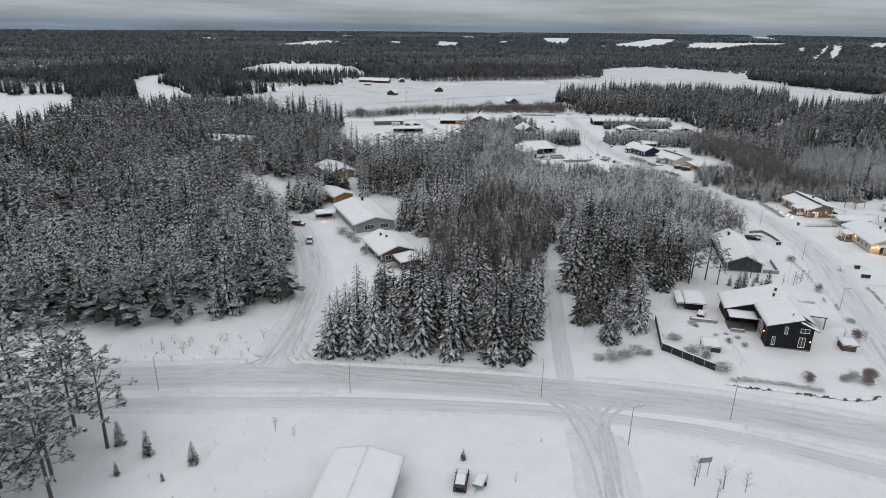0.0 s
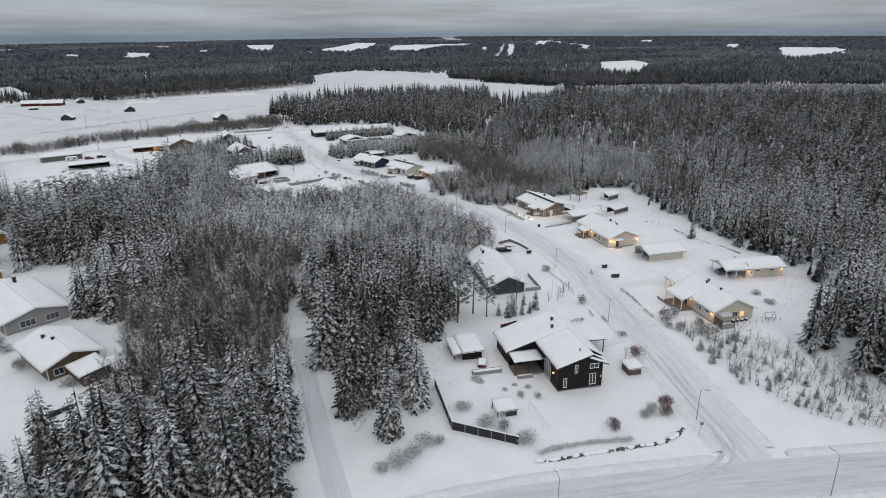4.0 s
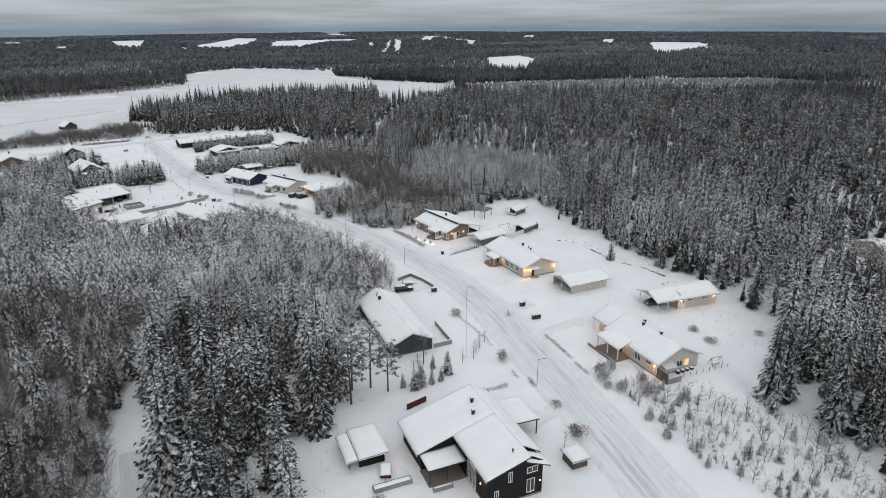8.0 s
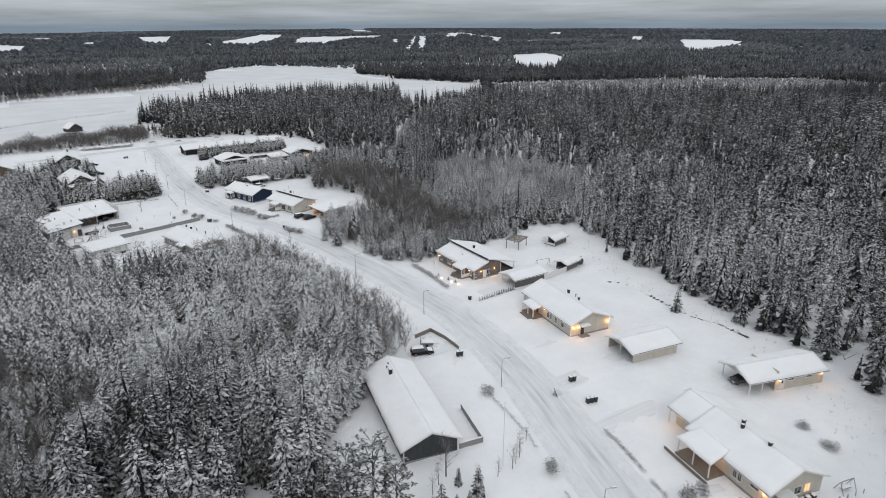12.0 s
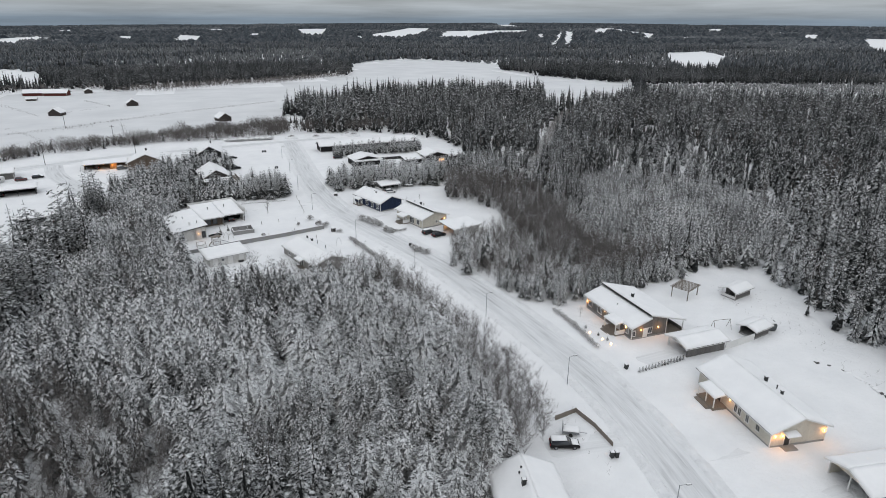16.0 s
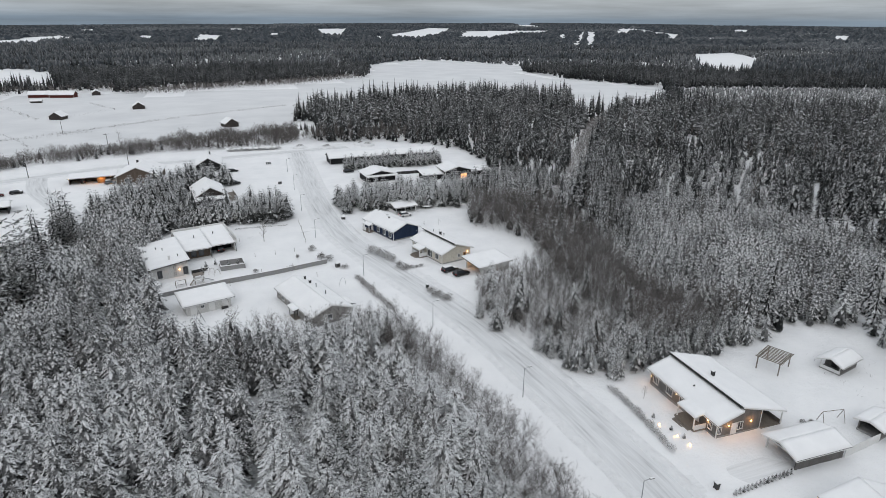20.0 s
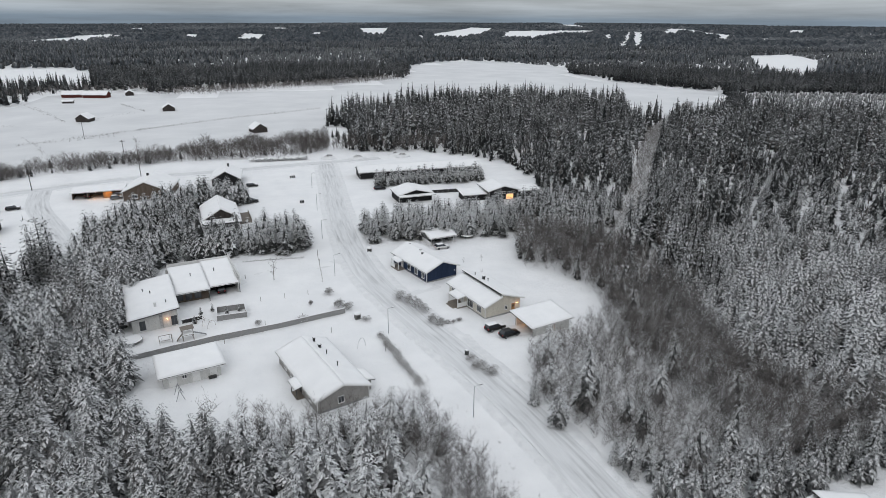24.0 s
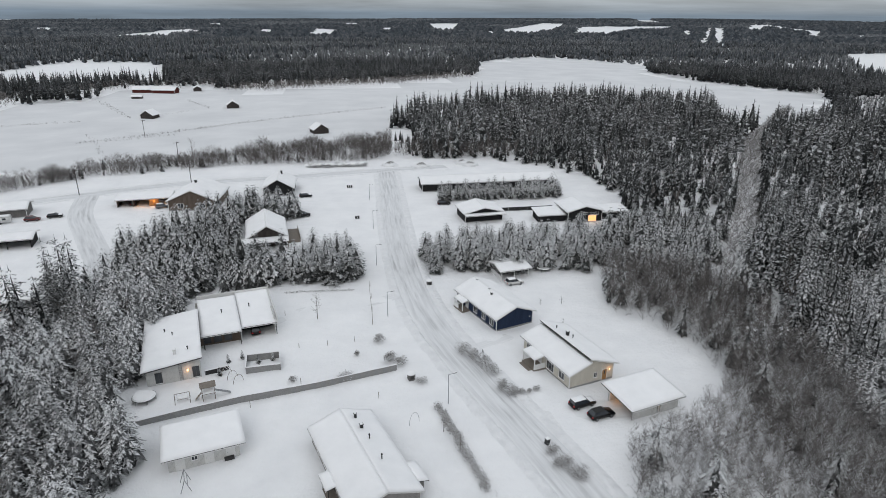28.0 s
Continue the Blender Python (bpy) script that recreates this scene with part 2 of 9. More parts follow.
# the bluish haze of distance is put into these needle colours
HAZY = [needles("haze_blue_dark_woods", (0.032, 0.038, 0.044), (0.066, 0.075, 0.084), 0.2, 0.9, 0.30, 0.36, (0.46, 0.74)), SPRUCE_SHADED]
HAZY_PALE = [needles("haze_blue_pale_woods", (0.050, 0.056, 0.061), (0.11, 0.118, 0.126), 0.2, 0.9, 0.30, 0.40, (0.42, 0.70)), SPRUCE_SHADED]
HAZY_HORIZON = [needles("haze_blue_horizon_woods", (0.020, 0.026, 0.033), (0.046, 0.056, 0.067), 0.4, 1.0, 0.05, 0.18, (0.46, 0.72)), SPRUCE_SHADED]
TWIGS = needles("frosted_bare_twigs", (0.085, 0.074, 0.069), (0.22, 0.203, 0.194), 0.1, 0.85, 1.2, 0.62, (0.38, 0.74))
BROWN_TWIGS = needles("brown_bare_twigs", (0.056, 0.048, 0.044), (0.155, 0.138, 0.129), 0.1, 0.9, 1.2, 0.50, (0.43, 0.80))
HEDGE = needles("snowy_hedge_twigs", (0.10, 0.088, 0.080), (0.24, 0.22, 0.206), -0.3, 0.7, 3.0, 0.76, (0.30, 0.56))
HEAP = needles("snow_covered_branches", (0.09, 0.082, 0.076), (0.22, 0.205, 0.195), -0.6, 0.3, 2.2, 0.84, (0.30, 0.46))
BIRCH_TWIGS = needles("grey_brown_birch_twigs", (0.066, 0.058, 0.054), (0.18, 0.163, 0.154), 0.1, 0.88, 1.2, 0.55, (0.41, 0.78))
RED_TWIGS = needles("reddish_shrub_twigs", (0.07, 0.028, 0.028), (0.16, 0.08, 0.075), -0.4, 0.9, 3.0, 0.7, (0.42, 0.70))
BARK = paint("grey_brown_bark", (0.07, 0.055, 0.045), (0.15, 0.12, 0.10), 0.9, 2.0, 0.6, (4, 4, 0.8))
PINE_BARK = paint("pine_bark", (0.060, 0.050, 0.044), (0.14, 0.115, 0.10), 0.9, 1.5, 0.6, (4, 4, 0.8))
BLACK_WALL = cladding("black_painted_boards", (0.010, 0.010, 0.011), (0.02, 0.02, 0.021))
DARK_WALL = cladding("dark_grey_painted_boards", (0.045, 0.05, 0.054), (0.065, 0.07, 0.075))
GREY_WALL = cladding("grey_brown_painted_boards", (0.12, 0.115, 0.11), (0.165, 0.16, 0.155), 0.16, False)
CREAM_WALL = cladding("cream_painted_boards", (0.50, 0.47, 0.41), (0.58, 0.55, 0.48), 0.16, False)
WHITE_WALL = cladding("pale_grey_white_boards", (0.50, 0.50, 0.49), (0.60, 0.60, 0.58), 0.16, True)
BEIGE_WALL = cladding("beige_grey_boards", (0.26, 0.25, 0.24), (0.32, 0.31, 0.295), 0.16, True)
BLUE_WALL = cladding("dark_blue_painted_boards", (0.012, 0.022, 0.05), (0.02, 0.034, 0.07))
OCHRE_WALL = cladding("ochre_timber_boards", (0.26, 0.14, 0.055), (0.36, 0.20, 0.08), 0.16, True)
BROWN_WALL = cladding("brown_weathered_boards", (0.085, 0.065, 0.05), (0.14, 0.11, 0.09))
RED_WALL = cladding("falu_red_boards", (0.075, 0.020, 0.016), (0.11, 0.030, 0.024))
BARN_WALL = cladding("grey_log_boards", (0.035, 0.03, 0.028), (0.07, 0.06, 0.055), 0.25, False)
FENCE_BLACK = paint("black_fence_boards", (0.012, 0.012, 0.012), (0.03, 0.03, 0.03), 0.8, 4)
FENCE_GREY = paint("grey_concrete_fence", (0.20, 0.20, 0.20), (0.30, 0.30, 0.295), 0.85, 3, 0.3)
TRIM = paint("white_trim_paint", (0.62, 0.62, 0.61), (0.74, 0.74, 0.73), 0.5, 5)
DARK_TRIM = paint("dark_trim_paint", (0.02, 0.02, 0.02), (0.04, 0.04, 0.04), 0.5, 5)
METAL = paint("galvanised_steel", (0.22, 0.23, 0.24), (0.34, 0.35, 0.36), 0.45, 6, 0.0, None, 0.7)
BLACK_METAL = paint("black_sheet_metal", (0.008, 0.008, 0.008), (0.02, 0.02, 0.02), 0.5, 6)
ROOFING = paint("dark_roof_sheet", (0.03, 0.03, 0.032), (0.05, 0.05, 0.052), 0.6, 4)
TIMBER = paint("weathered_timber", (0.14, 0.12, 0.10), (0.24, 0.21, 0.18), 0.8, 3, 0.4, (1, 1, 6))
GLASS = plain("window_glass", (0.03, 0.035, 0.042), 0.06, 0.0, 0.8)
LIT_GLASS = glow("lit_window_glass", (1.0, 0.55, 0.22), 0.8)
LAMP_GLASS = glow("wall_lamp_glass", (1.0, 0.52, 0.18), 14.0)
RUBBER = plain("tyre_rubber", (0.015, 0.015, 0.015), 0.85)
PLASTIC = plain("dark_plastic", (0.02, 0.022, 0.022), 0.5)
CAR_BLACK = plain("black_car_paint", (0.004, 0.004, 0.005), 0.32, 0.0, 0.3)
CAR_RED = plain("dark_red_car_paint", (0.09, 0.008, 0.010), 0.2, 0.2, 0.7)
CAR_GREY = plain("grey_car_paint", (0.16, 0.165, 0.17), 0.25, 0.5, 0.6)
CAR_WHITE = plain("white_caravan_shell", (0.62, 0.62, 0.61), 0.35)
RED_LENS = glow("red_tail_lens", (0.4, 0.01, 0.01), 0.05)
CLEAR_LENS = plain("clear_lamp_lens", (0.6, 0.6, 0.62), 0.1)
STONE = paint("dark_field_stone", (0.05, 0.05, 0.05), (0.14, 0.135, 0.13), 0.9, 4, 0.5)
GREEN_NET = plain("grey_tarpaulin", (0.09, 0.10, 0.105), 0.8)
LIGHT_WARM = (1.0, 0.42, 0.11)


# ---- helpers for building ----
def link(name, me, mat, parent=None, label=""):
    for k in mat if isinstance(mat, (list, tuple)) else (mat,):
        me.materials.append(k)
    ob = new(name, me)
    ob.parent = parent
    return tagged(ob, label)


def part(name, bm, mat, parent=None, label="", smooth=False):
    me = bpy.data.meshes.new(name)
    bmesh.ops.recalc_face_normals(bm, faces=bm.faces)
    if smooth:
        for f in bm.faces:
            f.smooth = True
    bm.to_mesh(me)
    bm.free()
    return link(name, me, mat, parent, label)


def thing(name, m, label, category, group=""):
    ob = new(name)
    ob.matrix_world = m
    ob.empty_display_size = 0.5
    return tagged(ob, label, category, group)


def box(bm, x0, y0, z0, x1, y1, z1, m=None):
    vs = [bm.verts.new((x, y, z)) for x in (x0, x1) for y in (y0, y1) for z in (z0, z1)]
    for f in ((0, 1, 3, 2), (4, 6, 7, 5), (0, 4, 5, 1), (2, 3, 7, 6), (0, 2, 6, 4), (1, 5, 7, 3)):
        bm.faces.new([vs[i] for i in f])
    if m is not None:
        bmesh.ops.transform(bm, matrix=m, verts=vs)
    return bm


def boxes(*dims):
    bm = bmesh.new()
    for d in dims:
        box(bm, *d)
    return bm


def prism(bm, profile, y0, y1):
    """A profile of (x, z) corners drawn out from y0 to y1."""
    a = [bm.verts.new((x, y0, z)) for x, z in profile]
    b = [bm.verts.new((x, y1, z)) for x, z in profile]
    bm.faces.new(a)
    bm.faces.new(b[::-1])
    for i in range(len(a)):
        j = (i + 1) % len(a)
        bm.faces.new((a[i], b[i], b[j], a[j]))
    return bm


def rod(bm, p, q, r, sides=6, r2=None):
    p, q = Vector(p), Vector(q)
    d = (q - p).normalized()
    u = d.orthogonal().normalized()
    v = d.cross(u)
    r2 = r if r2 is None else r2
    a = [bm.verts.new(p + (u * math.cos(k) + v * math.sin(k)) * r) for k in np.arange(sides) * 2 * math.pi / sides]
    b = [bm.verts.new(q + (u * math.cos(k) + v * math.sin(k)) * r2) for k in np.arange(sides) * 2 * math.pi / sides]
    bm.faces.new(a[::-1])
    bm.faces.new(b)
    for i in range(sides):
        j = (i + 1) % sides
        bm.faces.new((a[i], a[j], b[j], b[i]))
    return bm


def slab(bm, corners, t):
    """A plate of four corners, t thick downwards."""
    a = [bm.verts.new(c) for c in corners]
    b = [bm.verts.new((c[0], c[1], c[2] - t)) for c in corners]
    bm.faces.new(a)
    bm.faces.new(b[::-1])
    for i in range(4):
        j = (i + 1) % 4
        bm.faces.new((a[i], b[i], b[j], a[j]))
    return bm


def snow_quilt(corners, thick=0.3, step=0.5, seed=0, soft=0.45, lump=0.05, ridge=False):
    """A rounded blanket of snow on a four-cornered plate; ridge: its upper edge runs on into the next slope."""
    c = [Vector(p) for p in corners]
    nu = max(4, min(40, int((c[1] - c[0]).length / step)))
    nv = max(4, min(30, int((c[3] - c[0]).length / step)))
    lu, lv = (c[1] - c[0]).length, (c[3] - c[0]).length
    bm = bmesh.new()
    grid = []
    for i in range(nu + 1):
        col = []
        for j in range(nv + 1):
            u, v = i / nu, j / nv
            p = c[0] * (1 - u) * (1 - v) + c[1] * u * (1 - v) + c[2] * u * v + c[3] * (1 - u) * v
            d = min(u * lu, (1 - u) * lu, v * lv, 9.0 if ridge else (1 - v) * lv)
            k = min(1.0, d / soft)
            h = thick * (0.55 + 0.45 * math.sqrt(1 - (1 - k) ** 2)) + lump * noise.noise(Vector((p.x * 0.7 + seed, p.y * 0.7, seed)))
            col.append(bm.verts.new(p + Vector((0, 0, h))))
        grid.append(col)
    for i in range(nu):
        for j in range(nv):
            bm.faces.new((grid[i][j], grid[i + 1][j], grid[i + 1][j + 1], grid[i][j + 1]))
    rim = [grid[i][0] for i in range(nu + 1)] + [grid[nu][j] for j in range(1, nv + 1)] + [grid[i][nv] for i in range(nu - 1, -1, -1)] + [grid[0][j] for j in range(nv - 1, 0, -1)]
    low = []
    for k, v in enumerate(rim):
        i, j = (k, 0) if k <= nu else (nu, k - nu) if k <= nu + nv else (2 * nu + nv - k, nv) if k <= 2 * nu + nv else (0, 2 * (nu + nv) - k)
        u, w = i / nu, j / nv
        p = c[0] * (1 - u) * (1 - w) + c[1] * u * (1 - w) + c[2] * u * w + c[3] * (1 - u) * w
        low.append(bm.verts.new(p))
    for k in range(len(rim)):
        j = (k + 1) % len(rim)
        bm.faces.new((rim[k], low[k], low[j], rim[j]))
    for f in bm.faces:
        f.smooth = True
    return bm


# ---- the ground: one sheet to the horizon ----
ROADS = {
    "road": ([(-700, 70), (-300, 88), (-120, 96), (-58, 99), (-38, 101), (-17, 101), (14, 98.5), (44, 94.5), (62, 90), (84, 83), (120, 70), (200, 38), (420, -60)], 8.0),
    "street": ([(85, 85), (90, 100), (96, 117), (101.5, 134), (106.5, 151), (111.5, 168), (114.5, 186), (115.5, 203), (114.5, 218), (113, 233), (110.5, 252), (107, 270), (103, 285), (98, 302), (93, 322), (90.5, 340), (89.5, 368), (90, 400), (91, 430), (92, 466)], 6.6),
    "side_road": ([(-31, 102), (-30.5, 110), (-30, 122), (-30, 136), (-33, 154), (-38, 171), (-46, 193), (-62, 228), (-80, 250), (-110, 285)], 5.6),
    "south_road": ([(27, 95), (27, 88), (27, 80), (26, 70), (22, 40), (16, 0), (10, -60)], 5.2),
    "end_road": ([(118, 470), (92, 466), (70, 462), (50, 458), (14, 453), (-18, 441), (-41, 430), (-120, 398), (-300, 330)], 6.0),
    "west_road": ([(-17, 441), (-11, 417), (0, 393), (10, 372), (14, 360)], 7.0),
}
BIKE = ([(-500, 72), (-120, 88), (-54, 91), (-16, 92.6), (14, 91.6), (23, 90.6), (34, 88.6), (51, 84.5), (70, 76.5), (110, 60), (200, 22)], 3.2)
TRAIL = ([(25.4, 101.5), (27.6, 124), (29.6, 141), (31.5, 158)], 2.6)


def curve_points(pts, step=2.0):
    """A smooth line through the points, at even steps."""
    p = np.array(pts, float)
    p = np.vstack([2 * p[0] - p[1], p, 2 * p[-1] - p[-2]])
    out = []
    for i in range(1, len(p) - 2):
        n = max(2, int(np.linalg.norm(p[i + 1] - p[i]) / step))
        for t in np.arange(n) / n:
            out.append(0.5 * (2 * p[i] + (p[i + 1] - p[i - 1]) * t + (2 * p[i - 1] - 5 * p[i] + 4 * p[i + 1] - p[i + 2]) * t * t + (3 * p[i] - p[i - 1] - 3 * p[i + 1] + p[i + 2]) * t**3))
    out.append(p[-2])
    return np.array(out)


LINES = {k: curve_points(v[0]) for k, v in ROADS.items()}
LINES["bike"], LINES["trail"] = curve_points(BIKE[0]), curve_points(TRAIL[0])
WIDTHS = {**{k: v[1] for k, v in ROADS.items()}, "bike": BIKE[1], "trail": TRAIL[1]}


def road_distance(x, y):
    """Metres from the nearest road's edge (below 0: on it)."""
    best = np.full(np.shape(x), 1e9)
    near = (np.abs(np.asarray(x) - 40) < 420) & (np.abs(np.asarray(y) - 250) < 420)
    xn, yn = np.asarray(x)[near], np.asarray(y)[near]
    b = np.full(xn.shape, 1e9)
    for k, line in LINES.items():
        for q in line[(np.abs(line[:, 0] - 40) < 450) & (np.abs(line[:, 1] - 250) < 450)]:
            b = np.minimum(b, np.hypot(xn - q[0], yn - q[1]) - WIDTHS[k] / 2)
    best[near] = b
    return best


def smooth(a, b, v):
    t = np.clip((v - a) / (b - a), 0, 1)
    return t * t * (3 - 2 * t)


def waves(x, y, scale, seed):
    """Soft random swells between about -1 and 1."""
    r = np.random.RandomState(seed)
    out = 0
    for k in range(7):
        a, f, p = r.uniform(0, 6.283), r.uniform(0.5, 1.6) / scale, r.uniform(0, 6.283)
        out = out + np.sin((x * math.cos(a) + y * math.sin(a)) * f * 6.283 + p)
    return out / 3.5


def land(x, y):
    """Height of the open land: flat in the village, dipping to the fields and rising again to the horizon."""
    d = np.hypot(x - 60, y - 200)
    z = -5 * smooth(290, 450, d) - 13 * smooth(500, 2000, d) + 16 * smooth(2600, 4900, d)
    rise = np.interp(np.degrees(np.arctan2(x - 60, y - 200)), (-60, -30, 0, 35, 70, 100), (-14, -14, 10, 30, 12, 8))
    z = z + rise * smooth(2200, 4900, d) + smooth(1300, 2600, d) * 3 * waves(x, y, 1500, 3)
    return z


def ground_height(x, y):
    x, y = np.asarray(x, float), np.asarray(y, float)
    d = road_distance(x, y)
    rough = 0.10 * waves(x, y, 11, 5) + 0.12 * waves(x, y, 37, 6) + 0.05 * waves(x, y, 4.3, 8)
    return land(x, y) + np.where(d < 1.2, -0.10, rough * smooth(1.2, 7, d))


def spread(lo, hi, step, far):
    fine = np.arange(lo, hi + 0.1, step)
    grow, v = [], step
    d = 0.0
    while d < far:
        v *= 1.12
        d += v
        grow.append(d)
    g = np.array(grow)
    return np.concatenate([lo - g[::-1], fine, hi + g])


def sheet_mesh(name, X, Y, Z):
    nx, ny = X.shape
    co = np.stack([X, Y, Z], -1).reshape(-1, 3)
    i = np.arange(nx * ny).reshape(nx, ny)
    q = np.stack([i[:-1, :-1], i[1:, :-1], i[1:, 1:], i[:-1, 1:]], -1).reshape(-1, 4)
    me = bpy.data.meshes.new(name)
    me.vertices.add(len(co))
    me.vertices.foreach_set("co", co.astype(np.float32).ravel())
    me.loops.add(q.size)
    me.loops.foreach_set("vertex_index", q.astype(np.int32).ravel())
    me.polygons.add(len(q))
    me.polygons.foreach_set("loop_start", np.arange(0, q.size, 4, dtype=np.int32))
    me.polygons.foreach_set("loop_total", np.full(len(q), 4, np.int32))
    me.polygons.foreach_set("use_smooth", np.ones(len(q), bool))
    me.update(calc_edges=True)
    return me


gx, gy = spread(-70, 180, 2.0, 5200), spread(60, 440, 2.0, 5200)
GX, GY = np.meshgrid(gx, gy, indexing="ij")
ground = link("ground", sheet_mesh("ground", GX, GY, ground_height(GX, GY)), SNOW)
tagged(ground, "flat snow-covered ground with soft drifts", "ground", kind="structure")


def strip(name, line, offsets, heights, mat, label, category, rough=0.0, seed=0, z0=0.0):
    """A band that follows a line, with a cross-section of offsets and heights."""
    d = np.gradient(line, axis=0)
    d /= np.linalg.norm(d, axis=1)[:, None]
    nrm = np.stack([-d[:, 1], d[:, 0]], 1)
    off, hts = np.array(offsets, float), np.array(heights, float)
    X = line[:, :1] + nrm[:, :1] * off
    Y = line[:, 1:] + nrm[:, 1:] * off
    Z = land(X, Y) + hts + z0
    Z[[0, -1]] -= 0.12
    if rough:
        Z = Z + rough * (hts > 0.08) * (waves(X, Y, 3.1, seed + 1) + waves(X, Y, 1.3, seed + 2))
    me = sheet_mesh(name, X, Y, Z)
    uv = me.uv_layers.new(name="along")
    along = np.concatenate([[0], np.cumsum(np.linalg.norm(np.diff(line, axis=0), axis=1))])
    U = np.broadcast_to((off - off[0]) / (off[-1] - off[0]), X.shape).ravel()
    V = np.broadcast_to(along[:, None], X.shape).ravel()
    idx = np.empty(len(me.loops), np.int32)
    me.loops.foreach_get("vertex_index", idx)
    uv.data.foreach_set("uv", np.stack([U[idx], V[idx]], 1).astype(np.float32).ravel())
    ob = link(name, me, mat)
    return tagged(ob, label, category, kind="structure")


for k, (pts, w) in ROADS.items():
    line = LINES[k]
    lift = {"road": 0.03, "street": 0.034, "side_road": 0.038, "south_road": 0.042, "end_road": 0.046, "west_road": 0.05}[k]
    strip(k, line, np.linspace(-w / 2 - 0.6, w / 2 + 0.6, 13), np.r_[-0.25, np.full(11, lift), -0.25], MAIN_ROAD if k == "road" else ROAD, "packed snow road with grey tyre ruts", "road")
strip("bike_path", LINES["bike"], np.linspace(-2.0, 2.0, 9), np.r_[-0.25, np.full(7, 0.054), -0.25], PATH_M, "ploughed snowy footpath beside the road", "path")
strip("forest_trail", LINES["trail"], np.linspace(-2.2, 2.2, 7), np.r_[-0.25, np.full(5, 0.058), -0.25], TRACK_M, "snowy trail running into the spruce wood", "trail")

# driveways trodden between the street and the yards
DRIVES = [([(118.5, 205.5), (127, 204.8), (139, 205.2)], 5.0), ([(113.5, 163.5), (122, 163.5), (134, 164)], 5.5), ([(108, 149.5), (122, 149), (134, 147.5), (146, 145.6)], 5.0), ([(103.5, 288), (111, 290.5), (122, 290.5)], 7.0), ([(98.5, 314), (103, 316), (108, 318.5)], 3.0), ([(112.5, 185), (106, 186.5), (97, 187.5)], 5.0), ([(99, 127), (93, 127.5), (86, 127)], 5.0), ([(88.5, 342), (80, 338), (66, 336), (58, 331)], 4.5), ([(115.5, 178), (122, 177), (131, 176.5)], 2.2), ([(109, 131), (113, 131), (117, 130)], 2.2)]
for pts, w in DRIVES:
    line = curve_points(pts, 1.0)
    strip("driveway", line, np.linspace(-w / 2, w / 2, 9), np.r_[-0.12, np.full(7, 0.02), -0.12], DRIVE, "trodden snowy driveway with faint wheel tracks", "driveway")

# wheel tracks that swing round the junctions
SWINGS = [[(2, 99.6), (16, 97.6), (23.5, 92), (25.8, 80), (25.5, 66)], [(52, 92.6), (38, 94.8), (30.5, 90), (27.8, 80), (26.8, 66)], [(-8, 101), (12, 98.8), (24, 94), (29, 86), (27, 70)], [(48, 94.2), (72, 88), (84, 90), (89, 101), (95.5, 119)], [(-58, 99), (-42, 101), (-33, 107), (-30.8, 120), (-31, 140)], [(-6, 101), (-21, 102.4), (-28.6, 109), (-29.2, 121), (-30, 140)], [(30, 97), (0, 100), (-20, 104), (-28, 114), (-29.4, 130)]]
for turn, pts in enumerate(SWINGS):
    line, up = curve_points(pts, 0.8), 0.066 + 0.005 * turn
    for gauge in (-0.78, 0.78):
        strip("wheel_track", line, np.array((-0.3, -0.22, 0.0, 0.22, 0.3)) + gauge, np.array((-0.02, up, up, up, -0.02)), WHEEL_M, "grey wheel track pressed into the snow", "wheel track")

# ploughed banks beside the roads, left out where another road joins
BANK_OFF, BANK_H = np.array([0, 0.35, 0.8, 1.3, 1.9, 2.6]), np.array([-0.12, 0.18, 0.30, 0.24, 0.10, -0.14])
for k in ("road", "street", "side_road", "south_road", "end_road", "bike"):
    line, w = LINES[k], WIDTHS[k]
    d = np.gradient(line, axis=0)
    d /= np.linalg.norm(d, axis=1)[:, None]
    nrm = np.stack([-d[:, 1], d[:, 0]], 1)
    for side in (-1, 1):
        mid = line + nrm * side * (w / 2 + 1.2)
        clear = np.ones(len(line), bool)
        for other, ol in LINES.items():
            if other != k:
                for q in ol:
                    clear &= np.hypot(mid[:, 0] - q[0], mid[:, 1] - q[1]) > WIDTHS[other] / 2 + 1.6
        runs = np.split(np.arange(len(line)), np.where(np.diff(clear.astype(int)) != 0)[0] + 1)
        for run in runs:
            if clear[run[0]] and len(run) > 4:
                taper = np.minimum(1, np.minimum(np.arange(len(run)), np.arange(len(run))[::-1]) / 3.0)
                h = 1.0 if k != "bike" else 0.7
                ob = strip("snow_bank", line[run], (BANK_OFF * h + w / 2) * side, BANK_H * h, BANK_SNOW, "low bank of ploughed snow beside the road", "snow bank", 0.05, len(k) + side)


# ---- trees ----
def blade(V, F, root, side, tip, w, sag, mid=0.55, mat=0):
    """One branch: a roof-shaped spray from root to tip, four triangles. Faces carry a material index."""
    root, tip, side = np.array(root), np.array(tip), np.array(side)
    m = root + (tip - root) * mid
    low = np.array([0, 0, -sag])
    k = len(V)
    V += [root, m + side * w + low, m, m - side * w + low, tip]
    F += [(k, k + 1, k + 2, mat), (k, k + 2, k + 3, mat), (k + 1, k + 4, k + 2, mat), (k + 2, k + 4, k + 3, mat)]


def leafy(V, F, root, way, side, length, w, mat=1):
    """A small twig of two triangles."""
    k = len(V)
    m = root + way * length * 0.5
    V += [root, m + side * w, root + way * length, m - side * w]
    F += [(k, k + 1, k + 2, mat), (k, k + 2, k + 3, mat)]


